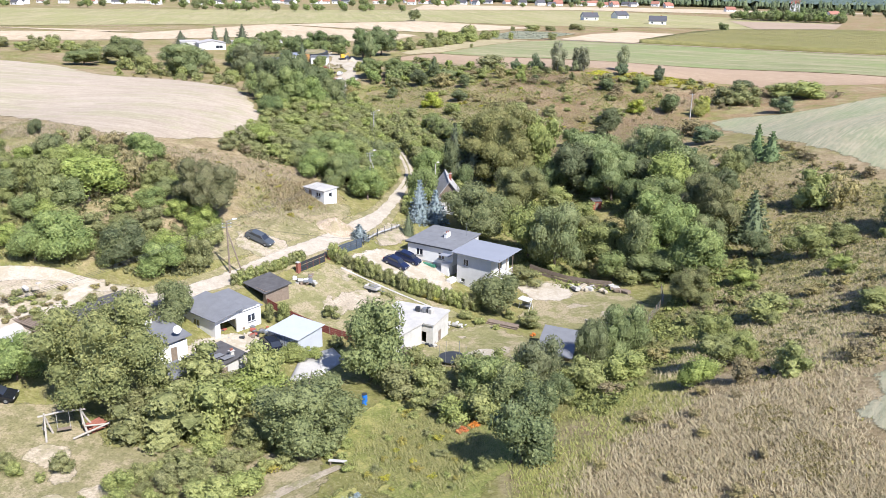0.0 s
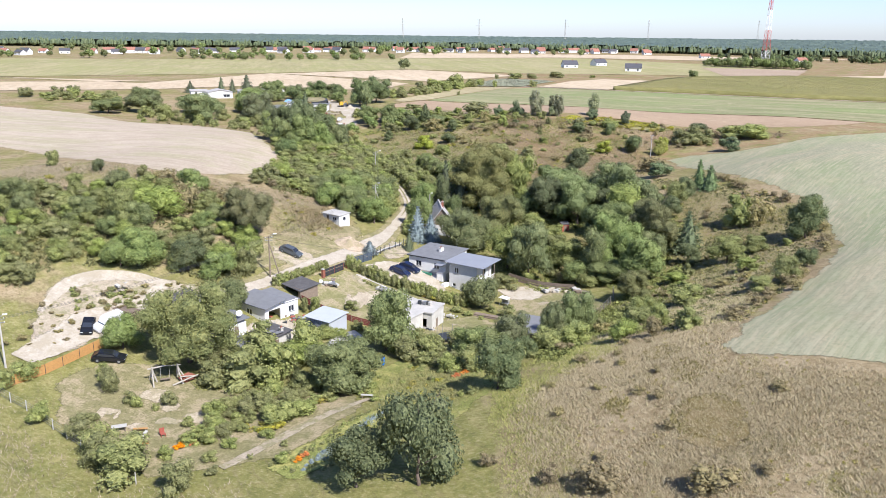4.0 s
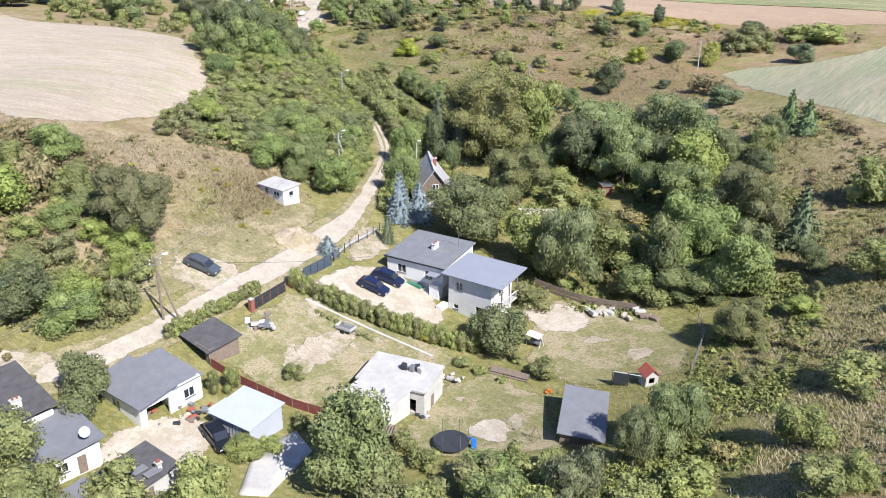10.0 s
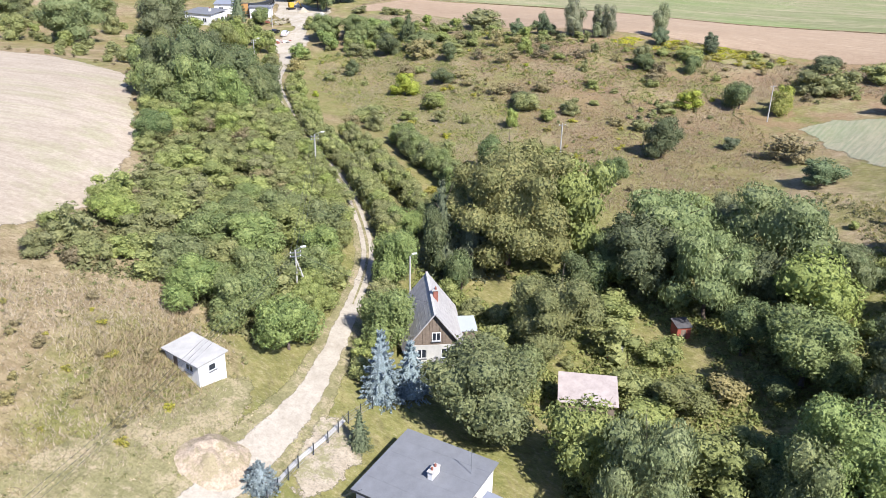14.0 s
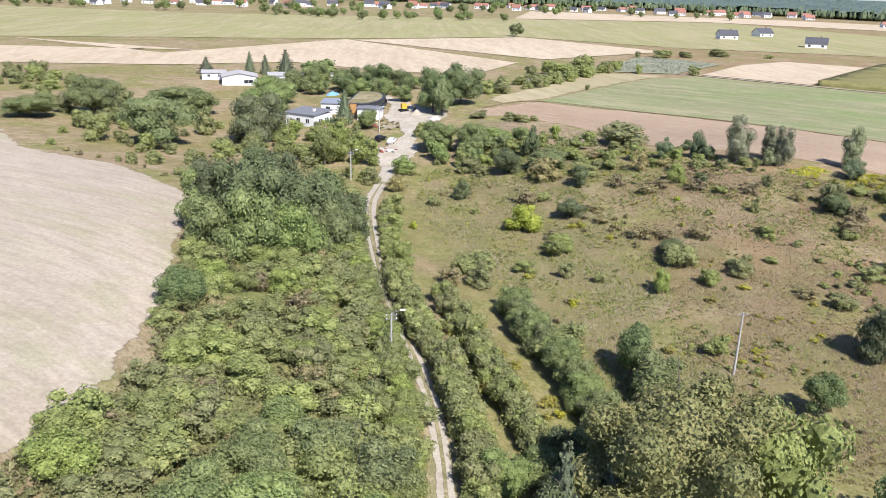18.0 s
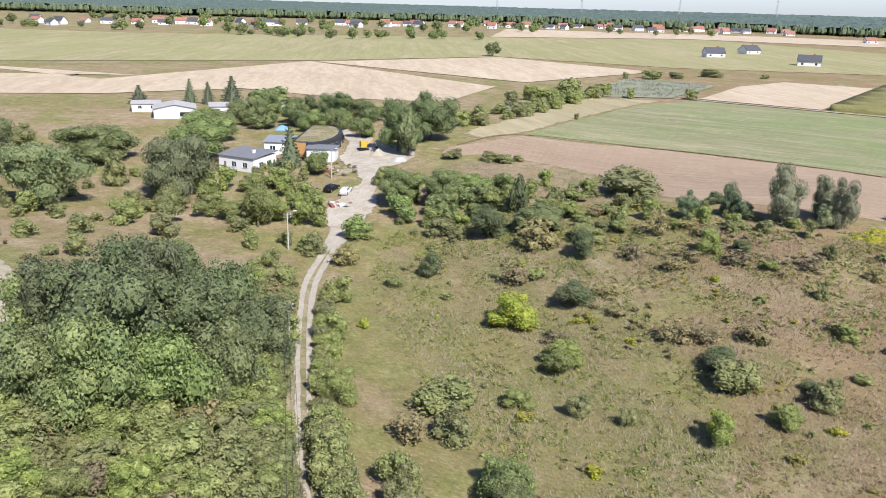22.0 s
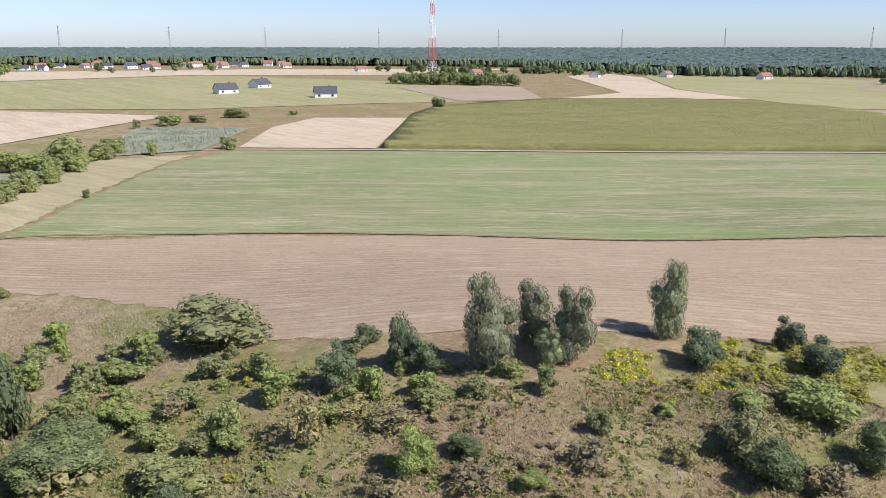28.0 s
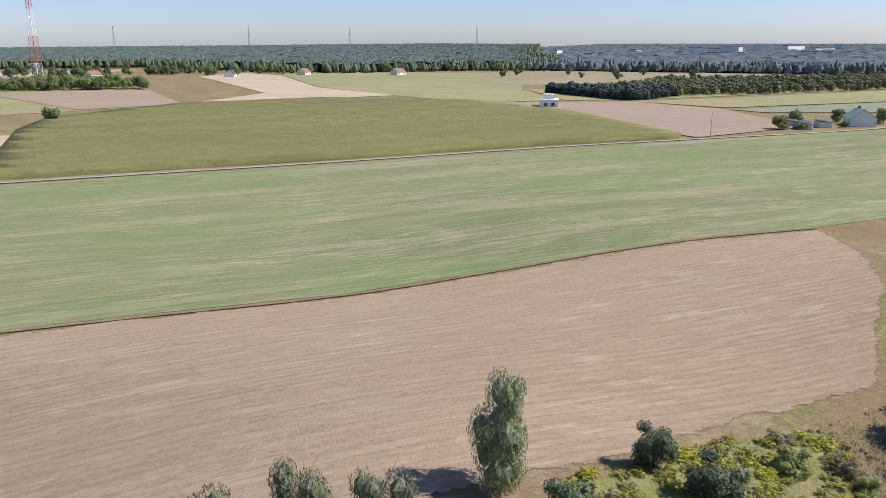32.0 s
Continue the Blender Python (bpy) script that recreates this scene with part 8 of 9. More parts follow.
part("fallen_beam", a_rod((0.8, -1.7, 0.1), (4.4, -1.2, 0.95), 0.12, 0.09), M_LOG, swing)
part("side_rail", a_rod((1.9, -0.9, 0.9), (4.3, -0.6, 0.5), 0.09), M_LOG, swing)
for s in (-0.6, 0.6):
    part("rope", a_rod((s, 0, 0.56), (s, 0, 2.45), 0.02, n=5), M_POLE, swing)


def bench(x, y, turn, label, mat=None, table=False):
    ob = thing("garden_table" if table else "garden_bench", on(x, y, turn), label, "table" if table else "bench")
    h, w = (0.75, 0.9) if table else (0.45, 0.4)
    for k in range(4 if table else 2):
        part("plank", a_box(-0.9, 0.9, -w / 2 + k * w / (4 if table else 2), -w / 2 + (k + 0.9) * w / (4 if table else 2), h - 0.06, h), mat or M_WOOD_NEW, ob)
    for sx in (-0.7, 0.7):
        for sy in (-w / 3, w / 3):
            part("leg", a_box(sx - 0.05, sx + 0.05, sy - 0.05, sy + 0.05, -0.1, h - 0.06), M_WOOD, ob)


bench(-40.2, 95.0, 20, "pale plank garden table", M_POLE, True)
bench(-41.2, 94.2, 60, "orange plank garden bench")
bench(-37.6, 95.2, 5, "orange plank bench by the fire pit")
bench(-36.2, 91.6, 15, "plank bench beside the fire pit")
bench(-9.8, 103.6, -5, "weathered grey wooden garden bench", M_POLE)
pile("fire_pit", -37.2, 93.3, 12, 0.28, [M_CONCRETE, M_PLASTER_OLD], "ring of pale fire-pit stones", "fire pit", 0.5, 21)
chair = thing("garden_chair", on(-34.4, 94.1, 40), "dark red wooden garden chair", "chair")
part("seat", a_box(-0.3, 0.3, -0.3, 0.3, 0.4, 0.46), M_RED, chair)
part("backrest", a_box(-0.3, 0.3, 0.25, 0.32, 0.46, 1.1), M_RED, chair)
for sx in (-0.25, 0.25):
    for sy in (-0.25, 0.25):
        part("leg", a_box(sx - 0.04, sx + 0.04, sy - 0.04, sy + 0.04, -0.1, 0.4), M_RED, chair)


def barrel(x, y, label, h=1.0):
    ob = thing("barrel", on(x, y), label, "barrel")
    part("drum", a_rod((0, 0, 0), (0, 0, h), 0.32, 0.32, 14), M_BLUE, ob)
    for z in (0.3, 0.65):
        part("hoop", a_rod((0, 0, h * z), (0, 0, h * z + 0.05), 0.34, 0.34, 14), M_BLUE, ob)
    part("lid", a_rod((0, 0, h), (0, 0, h + 0.05), 0.33, 0.33, 14), M_DARK, ob)


barrel(-8.9, 117.6, "bright blue plastic barrel in weeds", 1.3)
barrel(-25.0, 119.2, "blue plastic barrel by the store")
barrel(-24.4, 119.9, "blue plastic barrel beside another")
trailer = thing("trailer", on(-11.9, 152.9, -32), "small open grey car trailer", "trailer")
part("bed", a_box(-1.2, 1.2, -0.65, 0.65, 0.5, 0.58), M_STEEL, trailer)
for a in ((-1.2, 1.2, -0.65, -0.6), (-1.2, 1.2, 0.6, 0.65), (-1.2, -1.15, -0.6, 0.6), (1.15, 1.2, -0.6, 0.6)):
    part("side_board", a_box(*a, 0.58, 0.95), M_POLE, trailer)
for s in (-1, 1):
    part("wheel", a_rod((0, 0.7 * s, 0.3), (0, 0.88 * s, 0.3), 0.3, n=14), M_TYRE, trailer)
part("drawbar", a_rod((1.2, 0, 0.5), (2.4, 0, 0.45), 0.05), M_STEEL, trailer)
tramp = thing("trampoline", on(0.9, 132.0), "round dark trampoline with net", "trampoline")
part("mat", a_rod((0, 0, 0.75), (0, 0, 0.8), 1.7, 1.7, 24), M_DARK, tramp)
for k in range(6):
    a = k * math.pi / 3
    part("pole", a_rod((1.75 * math.cos(a), 1.75 * math.sin(a), 0), (1.75 * math.cos(a), 1.75 * math.sin(a), 2.4), 0.03), M_STEEL, tramp)
part("rim_pad", a_rod((0, 0, 0.70), (0, 0, 0.76), 1.85, 1.85, 24), M_DARK, tramp)
slide = thing("slide", on(3.0, 132.6, 100), "small blue plastic garden slide", "slide")
part("chute", a_box(-1.2, 1.2, -0.25, 0.25, 0, 0.06, m=pose(0, 0, 0.7, 0, 32, 0)), M_BLUE, slide)
part("ladder", a_box(-1.15, -1.0, -0.25, 0.25, 0, 1.35), M_BLUE, slide)
play = thing("playhouse", on(24.1, 144.2, 15), "wooden playhouse with red roof", "playhouse")
walls(play, 1.6, 1.6, 1.6, M_POLE, {0: [(0.4, 1.1, 0.5, 1.2, "gate")]}, 0.06, 0.3)
gable_roof(play, 1.6, 1.6, 1.55, 0.7, 0.2, M_RED, 0.06)
gable_wall(play, 1.6, -0.8, 1.6, 0.65, M_POLE, 0.06)
climb = thing("climbing_frame", on(20.8, 144.2, -20), "dark climbing frame with a beam", "climbing frame")
for s in (-0.9, 0.9):
    part("post", a_rod((s, 0, -0.1), (s, 0, 2.0), 0.06), M_DARK, climb)
part("beam", a_rod((-0.9, 0, 1.9), (3.2, 0.4, 1.7), 0.06), M_POLE, climb)
part("net", a_box(-0.8, 0.8, -0.03, 0.03, 0.3, 1.8), M_DARK, climb)
sofa = thing("swing_seat", on(12.2, 155.2, -40), "garden swing seat with white canopy", "swing seat")
part("canopy", a_box(-1.0, 1.0, -0.6, 0.6, 1.75, 1.85, m=pose(0, 0, 0, 8)), M_WHITE, sofa)
part("seat", a_box(-0.85, 0.85, -0.3, 0.3, 0.5, 0.62, bevel=0.03), M_STEEL, sofa)
part("backrest", a_box(-0.85, 0.85, 0.25, 0.35, 0.62, 1.15), M_STEEL, sofa)
for s in (-1, 1):
    part("frame_leg", a_rod((s, -0.6, -0.1), (s, 0, 1.85), 0.03), M_WHITE, sofa)
    part("frame_leg", a_rod((s, 0.6, -0.1), (s, 0, 1.85), 0.03), M_WHITE, sofa)
wash = thing("garden_tripod", on(9.6, 133.0), "wooden tripod frame on the lawn", "frame")
for k in range(3):
    a = k * 2.1
    part("leg", a_rod((0.7 * math.cos(a), 0.7 * math.sin(a), 0), (0, 0, 1.8), 0.04), M_WOOD, wash)
dig = thing("excavator", on(-54.5, 412.8, 30), "small yellow excavator in the yard", "excavator")
part("cab", a_box(-0.8, 0.9, -0.8, 0.8, 0.9, 2.6, bevel=0.1), M_YELLOW, dig)
part("cab_window", a_box(0.3, 0.93, -0.6, 0.6, 1.6, 2.4), M_GLASS, dig)
for s in (-1, 1):
    part("track", a_box(-1.5, 1.5, 0.8 * s - 0.25, 0.8 * s + 0.25, 0, 0.7, bevel=0.2), M_TYRE, dig)
part("boom", a_rod((0.9, 0, 1.5), (3.0, 0, 3.0), 0.18), M_YELLOW, dig)
part("dipper", a_rod((3.0, 0, 3.0), (3.9, 0, 1.0), 0.14), M_YELLOW, dig)
part("bucket", a_box(3.6, 4.2, -0.4, 0.4, 0.3, 1.0, bevel=0.1), M_DARK, dig)
plant("light", [(-22.6, 138.2, 2.2, 3.2), (-16.6, 142.0, 2.6, 2.0), (-24.3, 137.6, 1.6, 3.0)])
plant("bush", [(-14.5, 134.0, 2.2, 1.8), (-17.0, 129.5, 2.6, 1.8), (-20.2, 128.6, 2.2, 1.6), (2.6, 149.0, 2.4, 1.4), (4.8, 147.6, 2.0, 1.1), (7.2, 146.2, 1.6, 0.9), (9.5, 151.0, 2.0, 1.6), (-4.0, 131.2, 3.0, 2.4), (-1.5, 128.4, 3.6, 2.8)])
# garden beds
hedge_line("bluespruce", [(-15.6, 84.5), (-11.5, 91), (-7.4, 97.2)], 0.5, (0.55, 0.8), (0.6, 0.8), 81, 0.18, "row of silver-green cabbages")
hedge_line("bush", [(-17.4, 86.2), (-13.5, 92), (-9.2, 98.6)], 0.7, (0.7, 1.1), (0.4, 0.6), 82, 0.2, "row of green vegetables")
hedge_line("bush", [(-13.2, 84), (-9.4, 90), (-6, 95.5)], 0.7, (0.7, 1.2), (0.4, 0.6), 83, 0.25, "row of green vegetables")
M_ORANGE = leaf_material("flower_orange", [(0.55, 0.14, 0.03), (0.70, 0.20, 0.04), (0.75, 0.32, 0.06)], 0.2)
flower = crown_of("flowers", 171, M_ORANGE, 300, 0.08, 7, lo=0.0, lift=0.4)
for x, y, w in ((-16.3, 87.2, 1.3), (-15.6, 88.2, 1.2), (-31.5, 91.5, 1.6), (-30.2, 92.4, 1.5), (2.2, 108.2, 1.4), (3.4, 109.3, 1.4), (12.4, 143.6, 0.9)):
    ob = new("flower_clump", flower)
    ob.matrix_world = on(x, y) @ Matrix.Diagonal((w, w, 0.6, 1))
    tagged(ob, "clump of bright orange garden flowers", "flowers", "orange flowers")


# ---- grass tufts and weeds ----
M_TUFT_DRY = leaf_material("tuft_dry", [(0.27, 0.215, 0.13), (0.39, 0.32, 0.205), (0.52, 0.435, 0.30)], 0.2, False)
M_TUFT_GREEN = leaf_material("tuft_green", [(0.18, 0.195, 0.062), (0.275, 0.275, 0.09), (0.40, 0.37, 0.15)], 0.2, False)


def tufts(name, polys, count, height, mat, seed, label, avoid=(), blades=2, lift=0.0, rim=5.0):
    """Tufts of grass, each a fan of narrow blades, spread over outlines of the plan."""
    rng = np.random.default_rng(seed)
    P = []
    for poly, share in polys:
        xs, ys = [p[0] for p in poly], [p[1] for p in poly]
        n = int(count * share * 4)
        x, y = rng.uniform(min(xs), max(xs), n), rng.uniform(min(ys), max(ys), n)
        keep = inside(poly, x, y)
        for a in avoid:
            keep &= ~inside(a, x, y)
        # patches: fewer tufts where the broad swell is low
        keep &= (np.sin(x * 0.31 + 1.7 * np.sin(y * 0.13)) + np.sin(y * 0.27 + 1.3 * np.sin(x * 0.11)) + rng.normal(0, 0.8, n)) > -0.9
        # thinner towards the outline
        near = np.full(n, 1e9)
        for (ax, ay), (bx, by) in zip(poly, poly[1:] + poly[:1]):
            d = np.array([bx - ax, by - ay])
            t = np.clip(((x - ax) * d[0] + (y - ay) * d[1]) / max(d @ d, 1e-9), 0, 1)
            near = np.minimum(near, np.hypot(x - ax - t * d[0], y - ay - t * d[1]))
        keep &= rng.uniform(0, 1, n) < near / min(rim, 0.6 * near[keep].max()) + 0.05
        P.append(np.stack([x[keep], y[keep]], 1)[: int(count * share)])
    P = np.concatenate(P)
    z = heights(P[:, 0], P[:, 1]) + lift
    V, n = [], len(P)
    for k in range(blades):
        a = rng.uniform(0, 2 * np.pi, n)
        h = rng.uniform(*height, n)
        lean = rng.uniform(0.5, 1.6, n) * h
        w = 0.02 + 0.065 * h
        c = np.stack([P[:, 0] + rng.normal(0, 0.12, n), P[:, 1] + rng.normal(0, 0.12, n), z - 0.03], 1)
        d, s = np.stack([np.cos(a), np.sin(a), 0 * a], 1), np.stack([-np.sin(a), np.cos(a), 0 * a], 1)
        V.append(np.stack([c - s * w[:, None], c + s * w[:, None], c + d * lean[:, None] + np.stack([0 * a, 0 * a, h], 1)], 1))
    V = np.stack(V, 1).reshape(-1, 3)
    me = bpy.data.meshes.new(name)
    me.from_pydata(V.tolist(), [], np.arange(len(V)).reshape(-1, 3).tolist())
    me.materials.append(mat)
    return tagged(new(name, me), label, "grass", kind="stuff")


def undergrowth(name, polys, count, size, mat, seed, label, leaves=15, avoid=()):
    """Low weeds and brush that nobody could count: many small mounds of leaves in one mesh."""
    rng = np.random.default_rng(seed)
    C = []
    for poly, share in polys:
        xs, ys = [p[0] for p in poly], [p[1] for p in poly]
        n = int(count * share * 5)
        x, y = rng.uniform(min(xs), max(xs), n), rng.uniform(min(ys), max(ys), n)
        keep = inside(poly, x, y)
        for a in avoid:
            keep &= ~inside(a, x, y)
        keep &= (np.sin(x * 0.43 + 1.9 * np.sin(y * 0.19 + seed)) + np.sin(y * 0.37 + 1.6 * np.sin(x * 0.23)) + rng.normal(0, 0.7, n)) > -0.2
        C.append(np.stack([x[keep], y[keep]], 1)[: int(count * share)])
    C = np.concatenate(C)
    n = len(C)
    r = size[0] + (size[1] - size[0]) * rng.uniform(0, 1, n) ** 2
    base = np.stack([C[:, 0], C[:, 1], heights(C[:, 0], C[:, 1]) - 0.03], 1)
    d = rng.normal(size=(n, leaves, 3))
    d[..., 2] = np.abs(d[..., 2])
    d /= np.linalg.norm(d, axis=2, keepdims=True)
    tall = rng.uniform(0.6, 1.15, n)
    P = base[:, None] + d * np.stack([r, r, r * tall], 1)[:, None] * rng.uniform(0.55, 1.05, (n, leaves, 1))
    nn = d + rng.normal(size=d.shape) * 0.6
    nn /= np.linalg.norm(nn, axis=2, keepdims=True)
    A = np.cross(nn, rng.normal(size=nn.shape))
    A /= np.linalg.norm(A, axis=2, keepdims=True)
    B = np.cross(nn, A)
    s = r[:, None, None] * rng.uniform(0.25, 0.55, (n, leaves, 1))
    V = np.stack([P - A * s, P + A * s * 0.6 - B * s * 0.6, P + A * s * 0.6 + B * s * 0.6], 2).reshape(-1, 3)
    me = bpy.data.meshes.new(name)
    me.from_pydata(V.tolist(), [], np.arange(len(V)).reshape(-1, 3).tolist())
    me.materials.append(mat)
    return tagged(new(name, me), label, "undergrowth", kind="stuff")


NEAR_BANK = [(6, 60), (40, 50), (60, 62), (48, 84), (36, 95), (46, 113), (62, 134), (74, 155), (78, 182), (70, 230), (58, 236), (56, 190), (46, 166), (34, 150), (30, 130), (18, 108), (8, 96)]
LOWER_BANK = [(6, 60), (40, 50), (60, 62), (48, 84), (34, 93), (37, 103), (24, 104), (10, 96)]
UPPER_BANK = [(30, 106), (40, 104), (52, 121), (64, 138), (77, 166), (80, 186), (74, 226), (60, 238), (58, 190), (48, 164), (34, 130)]
LEFT_BANK = [(-34, 160), (-24, 168), (-18, 178), (-22, 190), (-32, 198), (-46, 194), (-60, 188), (-95, 210), (-120, 200), (-90, 170), (-54, 180), (-40, 172)]
SOUTH = [(-70, 60), (-20, 60), (-20, 84), (-34, 83), (-54, 97), (-66, 112), (-80, 110)]
MEADOW_WEST = [(-18, 285), (-5, 262), (8, 240), (24, 234), (20, 262), (14, 300), (8, 330), (0, 360), (-20, 362), (-36, 345), (-34, 322)]
MEADOW_EAST = [(16, 240), (30, 232), (60, 246), (70, 288), (64, 330), (40, 338), (4, 350), (8, 318), (14, 285)]
BROW = [(-36, 385), (6, 362), (18, 366), (14, 384), (-6, 404), (-30, 406)]


def lane_side(first, last, side, gap, width):
    """An outline that follows one side of the lane."""
    pts = LANE[first:last]
    near, far = [], []
    for i, (x, y) in enumerate(pts):
        a, b = pts[max(i - 1, 0)], pts[min(i + 1, len(pts) - 1)]
        d = Vector((b[0] - a[0], b[1] - a[1])).normalized()
        near.append((x + side * d.y * gap, y - side * d.x * gap))
        far.append((x + side * d.y * (gap + width), y - side * d.x * (gap + width)))
    return near + far[::-1]


tufts("verge_grass", [(lane_side(1, 9, 1, 1.7, 1.6), 0.3), (lane_side(1, 9, -1, 1.7, 1.6), 0.3), (lane_side(8, 18, 1, 1.2, 1.2), 0.2), (lane_side(8, 18, -1, 1.2, 1.2), 0.2)], 9000, (0.12, 0.34), M_TUFT_GREEN, 303, "weeds and grass along the lane")
LAWNS = [[(-21.5, 142), (-19.5, 158), (-15.5, 162.5), (-6, 156.5), (-1, 150), (-9, 146.5), (-14.5, 138)], [(11, 152), (12.5, 158), (14, 166), (20, 167), (27.6, 160.5), (31, 153), (28, 147), (16, 145.5)], [(-4.5, 132.5), (-1.5, 143.5), (6, 147), (12, 141), (10, 132), (3, 130)], [(-54, 106), (-50, 113), (-42, 114), (-33, 108), (-20, 108), (-12, 106), (-17, 88), (-33, 84), (-50, 96)]]
tufts("lawn_weeds", [(LAWNS[0], 0.25), (LAWNS[1], 0.22), (LAWNS[2], 0.15), (LAWNS[3], 0.38)], 16000, (0.05, 0.16), M_TUFT_GREEN, 304, "low weeds in worn lawns")
tufts("garden_weeds", [([(-12.7, 114), (-6.6, 118), (1.6, 121.4), (8, 112), (7, 100), (2, 92), (-6, 98), (-10, 105)], 1.0)], 9000, (0.2, 0.5), M_TUFT_GREEN, 305, "tall lush garden weeds")
tufts("dry_grass", [(MEADOW_WEST, 0.26), (MEADOW_EAST, 0.22), (LEFT_BANK, 0.26), (SOUTH, 0.10), (BROW, 0.10), (EAST, 0.12)], 85000, (0.12, 0.48), M_TUFT_DRY, 301, "tufts of tall dry meadow grass")
tufts("bank_grass", [(NEAR_BANK, 0.55), (LOWER_BANK, 0.45)], 120000, (0.10, 0.40), leaf_material("tuft_straw", [(0.31, 0.245, 0.15), (0.41, 0.335, 0.215), (0.51, 0.43, 0.29)], 0.25, False), 311, "tall pale straw grass on the bank", blades=3)
tufts("bank_foot_grass", [([(6, 100), (10.5, 109), (16, 112), (25.5, 114), (24.6, 104), (17, 99.6), (10.6, 91.4), (5.7, 88)], 0.3), ([(6, 60), (17, 57), (16, 80), (13, 94), (6, 92)], 0.2), (UPPER_BANK, 0.5)], 28000, (0.10, 0.32), M_TUFT_GREEN, 312, "yellow-green grass at the foot of the bank", blades=3, rim=2.0)
tufts("green_grass", [(NEAR_BANK, 0.14), (MEADOW_WEST, 0.46), (MEADOW_EAST, 0.10), (LEFT_BANK, 0.08), (GARDEN, 0.03), ([(-10, 96), (6, 96), (24, 120), (26, 130), (12, 130), (-8, 116)], 0.14), ([(10, 145), (34, 158), (40, 150), (32, 128), (18, 126)], 0.08), (EAST, 0.09)], 80000, (0.10, 0.34), M_TUFT_GREEN, 302, "tufts of green meadow weeds")
tufts("tall_weeds", [([(-38, 182), (-31, 172), (-23, 177), (-21, 187), (-29, 192)], 1.0)], 2600, (0.3, 0.75), leaf_material("tall_weed", [(0.28, 0.205, 0.11), (0.39, 0.30, 0.165), (0.43, 0.38, 0.18)], 0.25, False), 313, "tall reddish weeds on the bank above the lane")
tufts("reeds", [([(-23, 486), (13, 554), (47, 558), (80, 625), (60, 640), (37, 649), (18, 586), (-25, 500)], 1.0)], 6000, (0.6, 1.4), leaf_material("reed_leaf", [(0.20, 0.225, 0.15), (0.29, 0.31, 0.21), (0.38, 0.38, 0.27)], 0.2, False), 306, "grey-green reeds along a ditch")
tufts("rusty_grass", [(MEADOW_EAST, 0.8), (EAST, 0.2)], 60000, (0.10, 0.36), leaf_material("tuft_rusty", [(0.24, 0.15, 0.082), (0.335, 0.22, 0.128), (0.42, 0.305, 0.185)], 0.2, False), 307, "rust-brown dried meadow grass")
tufts("leek_rows", [([(-14.6, 87.0), (-8.4, 97.4), (-7.0, 96.4), (-12.6, 86.0)], 1.0)], 1400, (0.3, 0.5), leaf_material("leek_leaf", [(0.20, 0.26, 0.21), (0.30, 0.36, 0.30), (0.40, 0.45, 0.38)], 0.1), 308, "blue-green leeks in a vegetable bed")
tufts("maize_plants", [([(106, 537), (186, 491), (258, 454), (306, 424), (370, 505), (405, 590), (373, 678), (290, 711), (199, 683), (165, 641)], 1.0)], 70000, (0.3, 0.75), leaf_material("maize_leaf", [(0.19, 0.20, 0.07), (0.30, 0.285, 0.12), (0.42, 0.365, 0.18)], 0.2, False), 309, "tops and leaves of standing maize", lift=2.1, rim=0.3)
tufts("margin_weeds", [([(-13, 446), (27, 432), (65, 407), (92, 390), (118, 378), (150, 362), (177, 345), (178, 346.6), (151, 363.6), (119, 379.6), (93, 391.6), (66, 408.6), (28, 433.6), (-12, 447.6)], 1.0)], 5000, (0.2, 0.6), leaf_material("margin_leaf", [(0.20, 0.15, 0.085), (0.30, 0.235, 0.14), (0.36, 0.32, 0.18)], 0.2, False), 310, "dry weeds along the field margin")
WOOD_FLOOR = [(12, 166), (34, 160), (46, 166), (58, 186), (60, 212), (46, 228), (28, 224), (16, 212), (4, 206), (6, 192), (12, 180)]
BANK_FOOT = [(16, 106), (30, 126), (44, 148), (50, 166), (40, 160), (34, 152), (24, 138), (10, 120)]
RIDGE_FOOT = [(-38, 346), (-6, 334), (14, 318), (40, 300), (66, 300), (70, 322), (60, 335), (34, 345), (14, 362), (-20, 368)]
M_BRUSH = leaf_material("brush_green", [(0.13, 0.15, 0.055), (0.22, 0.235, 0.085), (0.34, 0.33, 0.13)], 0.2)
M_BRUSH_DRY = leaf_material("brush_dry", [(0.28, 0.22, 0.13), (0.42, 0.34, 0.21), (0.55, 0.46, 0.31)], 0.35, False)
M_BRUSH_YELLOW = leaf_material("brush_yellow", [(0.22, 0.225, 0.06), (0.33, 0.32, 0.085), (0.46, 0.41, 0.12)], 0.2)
M_BRUSH_BROWN = leaf_material("brush_brown", [(0.19, 0.145, 0.08), (0.28, 0.215, 0.12), (0.37, 0.29, 0.17)], 0.3, False)
M_CREEPER = leaf_material("creeper", [(0.20, 0.175, 0.055), (0.295, 0.255, 0.08), (0.39, 0.335, 0.12)], 0.25, False)
M_GOLD = leaf_material("goldenrod_bloom", [(0.20, 0.22, 0.06), (0.33, 0.32, 0.075), (0.60, 0.50, 0.09)], 0.25, False)
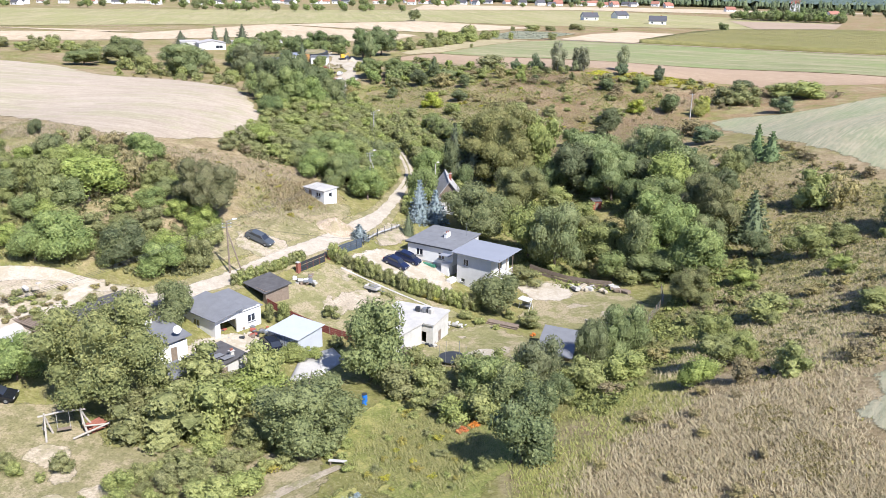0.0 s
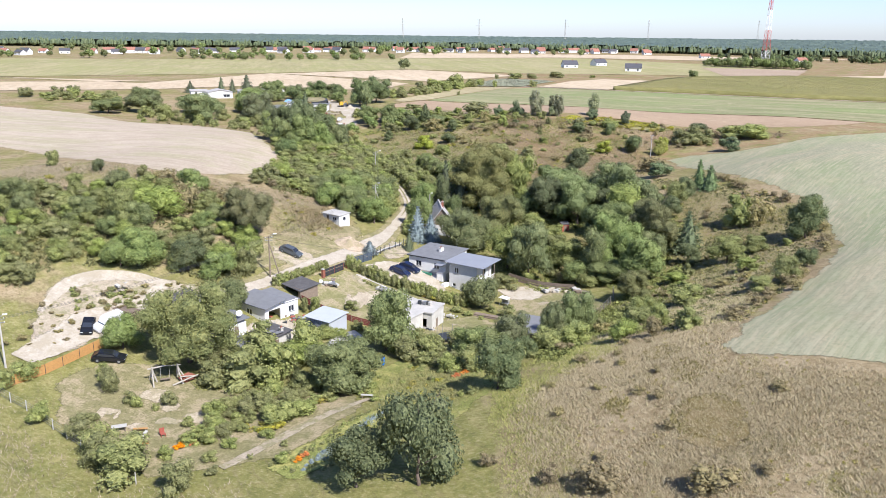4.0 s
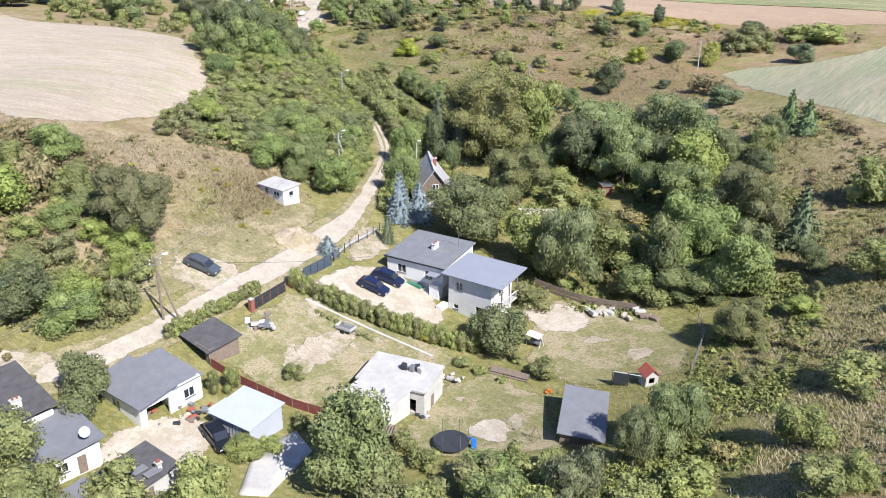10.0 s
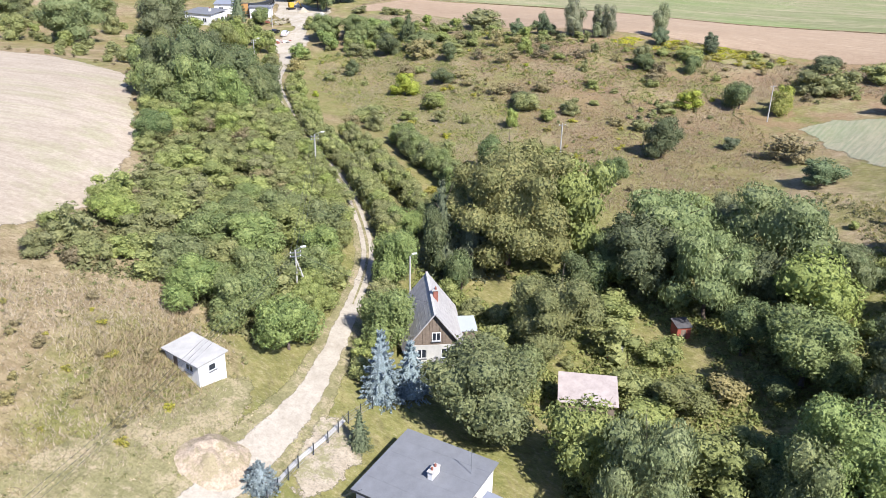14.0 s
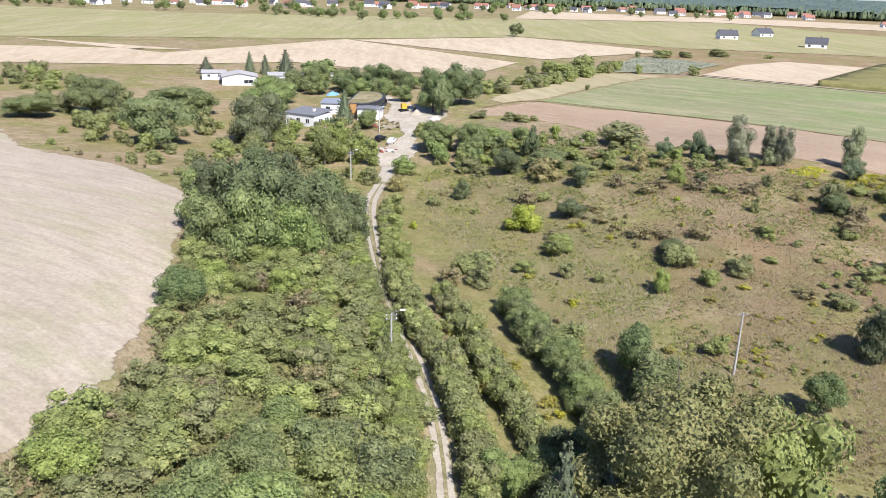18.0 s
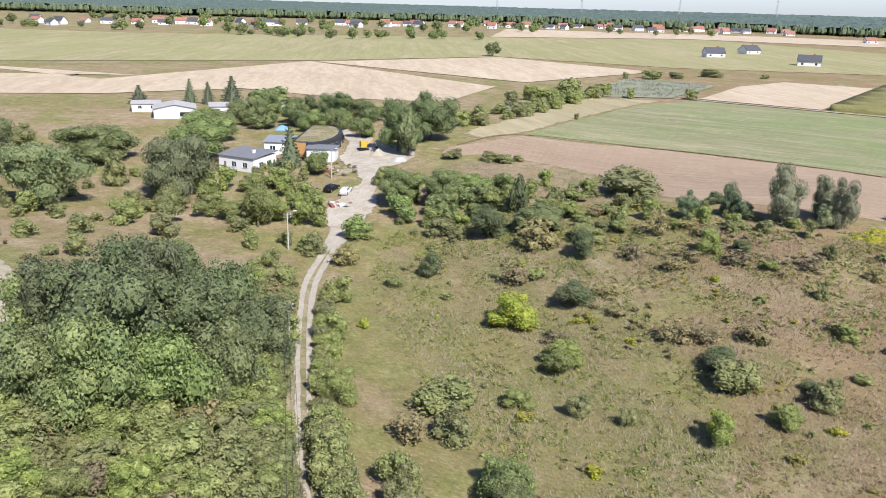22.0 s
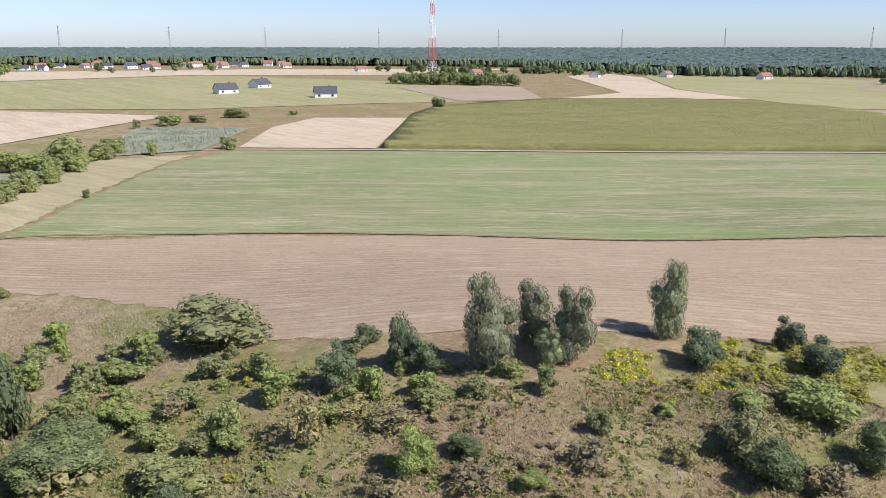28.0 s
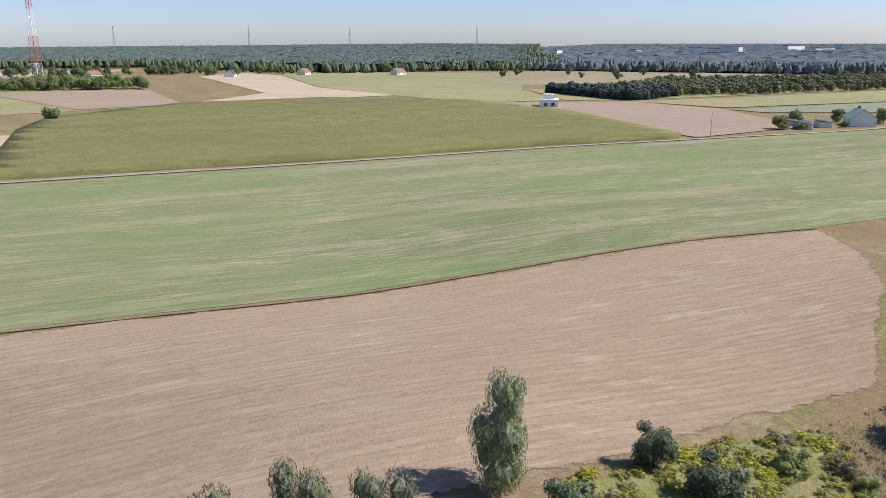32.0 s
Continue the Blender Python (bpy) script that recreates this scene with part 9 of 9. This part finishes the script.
undergrowth("olive_creeper", [(blob_outline(28.4, 80.0, 3.6, 4.6, seed=11.0), 0.14), (blob_outline(27.7, 98, 2.6, 2.2, seed=4.0), 0.05), (blob_outline(29, 91, 1.8, 3.0, seed=5.0), 0.04), (blob_outline(20, 86.3, 1.6, 1.8, seed=6.0), 0.02), (MEADOW_EAST, 0.75)], 9000, (0.12, 0.34), M_CREEPER, 410, "low olive-brown creeping weeds")
undergrowth("goldenrod_bed", [([(48.3, 339.3), (52.1, 340.3), (55.3, 338.3), (51.2, 333.8), (47.2, 334.1), (45.7, 336)], 0.14), ([(55.7, 333.8), (63.2, 337.9), (72, 337), (84, 329), (80, 322), (67.5, 330), (60.2, 328.5), (54.2, 329.5)], 0.65)], 1700, (0.2, 0.5), M_GOLD, 411, "bright yellow bed of flowering goldenrod")
undergrowth("wood_weeds", [(WOOD_FLOOR, 0.54), (BANK_FOOT, 0.33), ([(-5, 206), (-2, 222), (8, 228), (18, 214), (14, 203), (4, 202)], 0.13)], 10500, (0.25, 0.85), M_BRUSH, 401, "lush green weeds under the trees")
undergrowth("bank_brush", [(UPPER_BANK, 0.8), (LOWER_BANK, 0.2)], 3600, (0.12, 0.32), M_CREEPER, 402, "low olive brush on the bank")
undergrowth("bank_weeds", [(UPPER_BANK, 1.0)], 3000, (0.2, 0.6), M_BRUSH, 403, "green weeds among dry bank grass")
undergrowth("meadow_weeds", [(MEADOW_WEST, 0.45), (RIDGE_FOOT, 0.55)], 7000, (0.16, 0.6), M_BRUSH, 404, "patches of green meadow weeds")
undergrowth("meadow_brush", [(MEADOW_EAST, 0.6), (MEADOW_WEST, 0.15), (EAST, 0.25)], 6000, (0.12, 0.36), M_BRUSH_BROWN, 405, "dry brown meadow brush")
undergrowth("meadow_goldenrod", [(MEADOW_WEST, 0.5), (RIDGE_FOOT, 0.5)], 2600, (0.15, 0.45), M_BRUSH_YELLOW, 406, "yellow-green goldenrod scattered on the meadow")
undergrowth("left_bank_brush", [(LEFT_BANK, 1.0)], 2200, (0.10, 0.30), M_BRUSH_DRY, 407, "brown dry weeds on the bank above the lane")
undergrowth("left_bank_weeds", [(LEFT_BANK, 1.0)], 900, (0.15, 0.45), M_BRUSH, 408, "green weeds on the bank above the lane")
undergrowth("thicket_weeds", [(THICKET, 0.7), (SLOPE, 0.3)], 7000, (0.4, 1.1), M_BRUSH, 409, "leafy undergrowth filling the thicket")
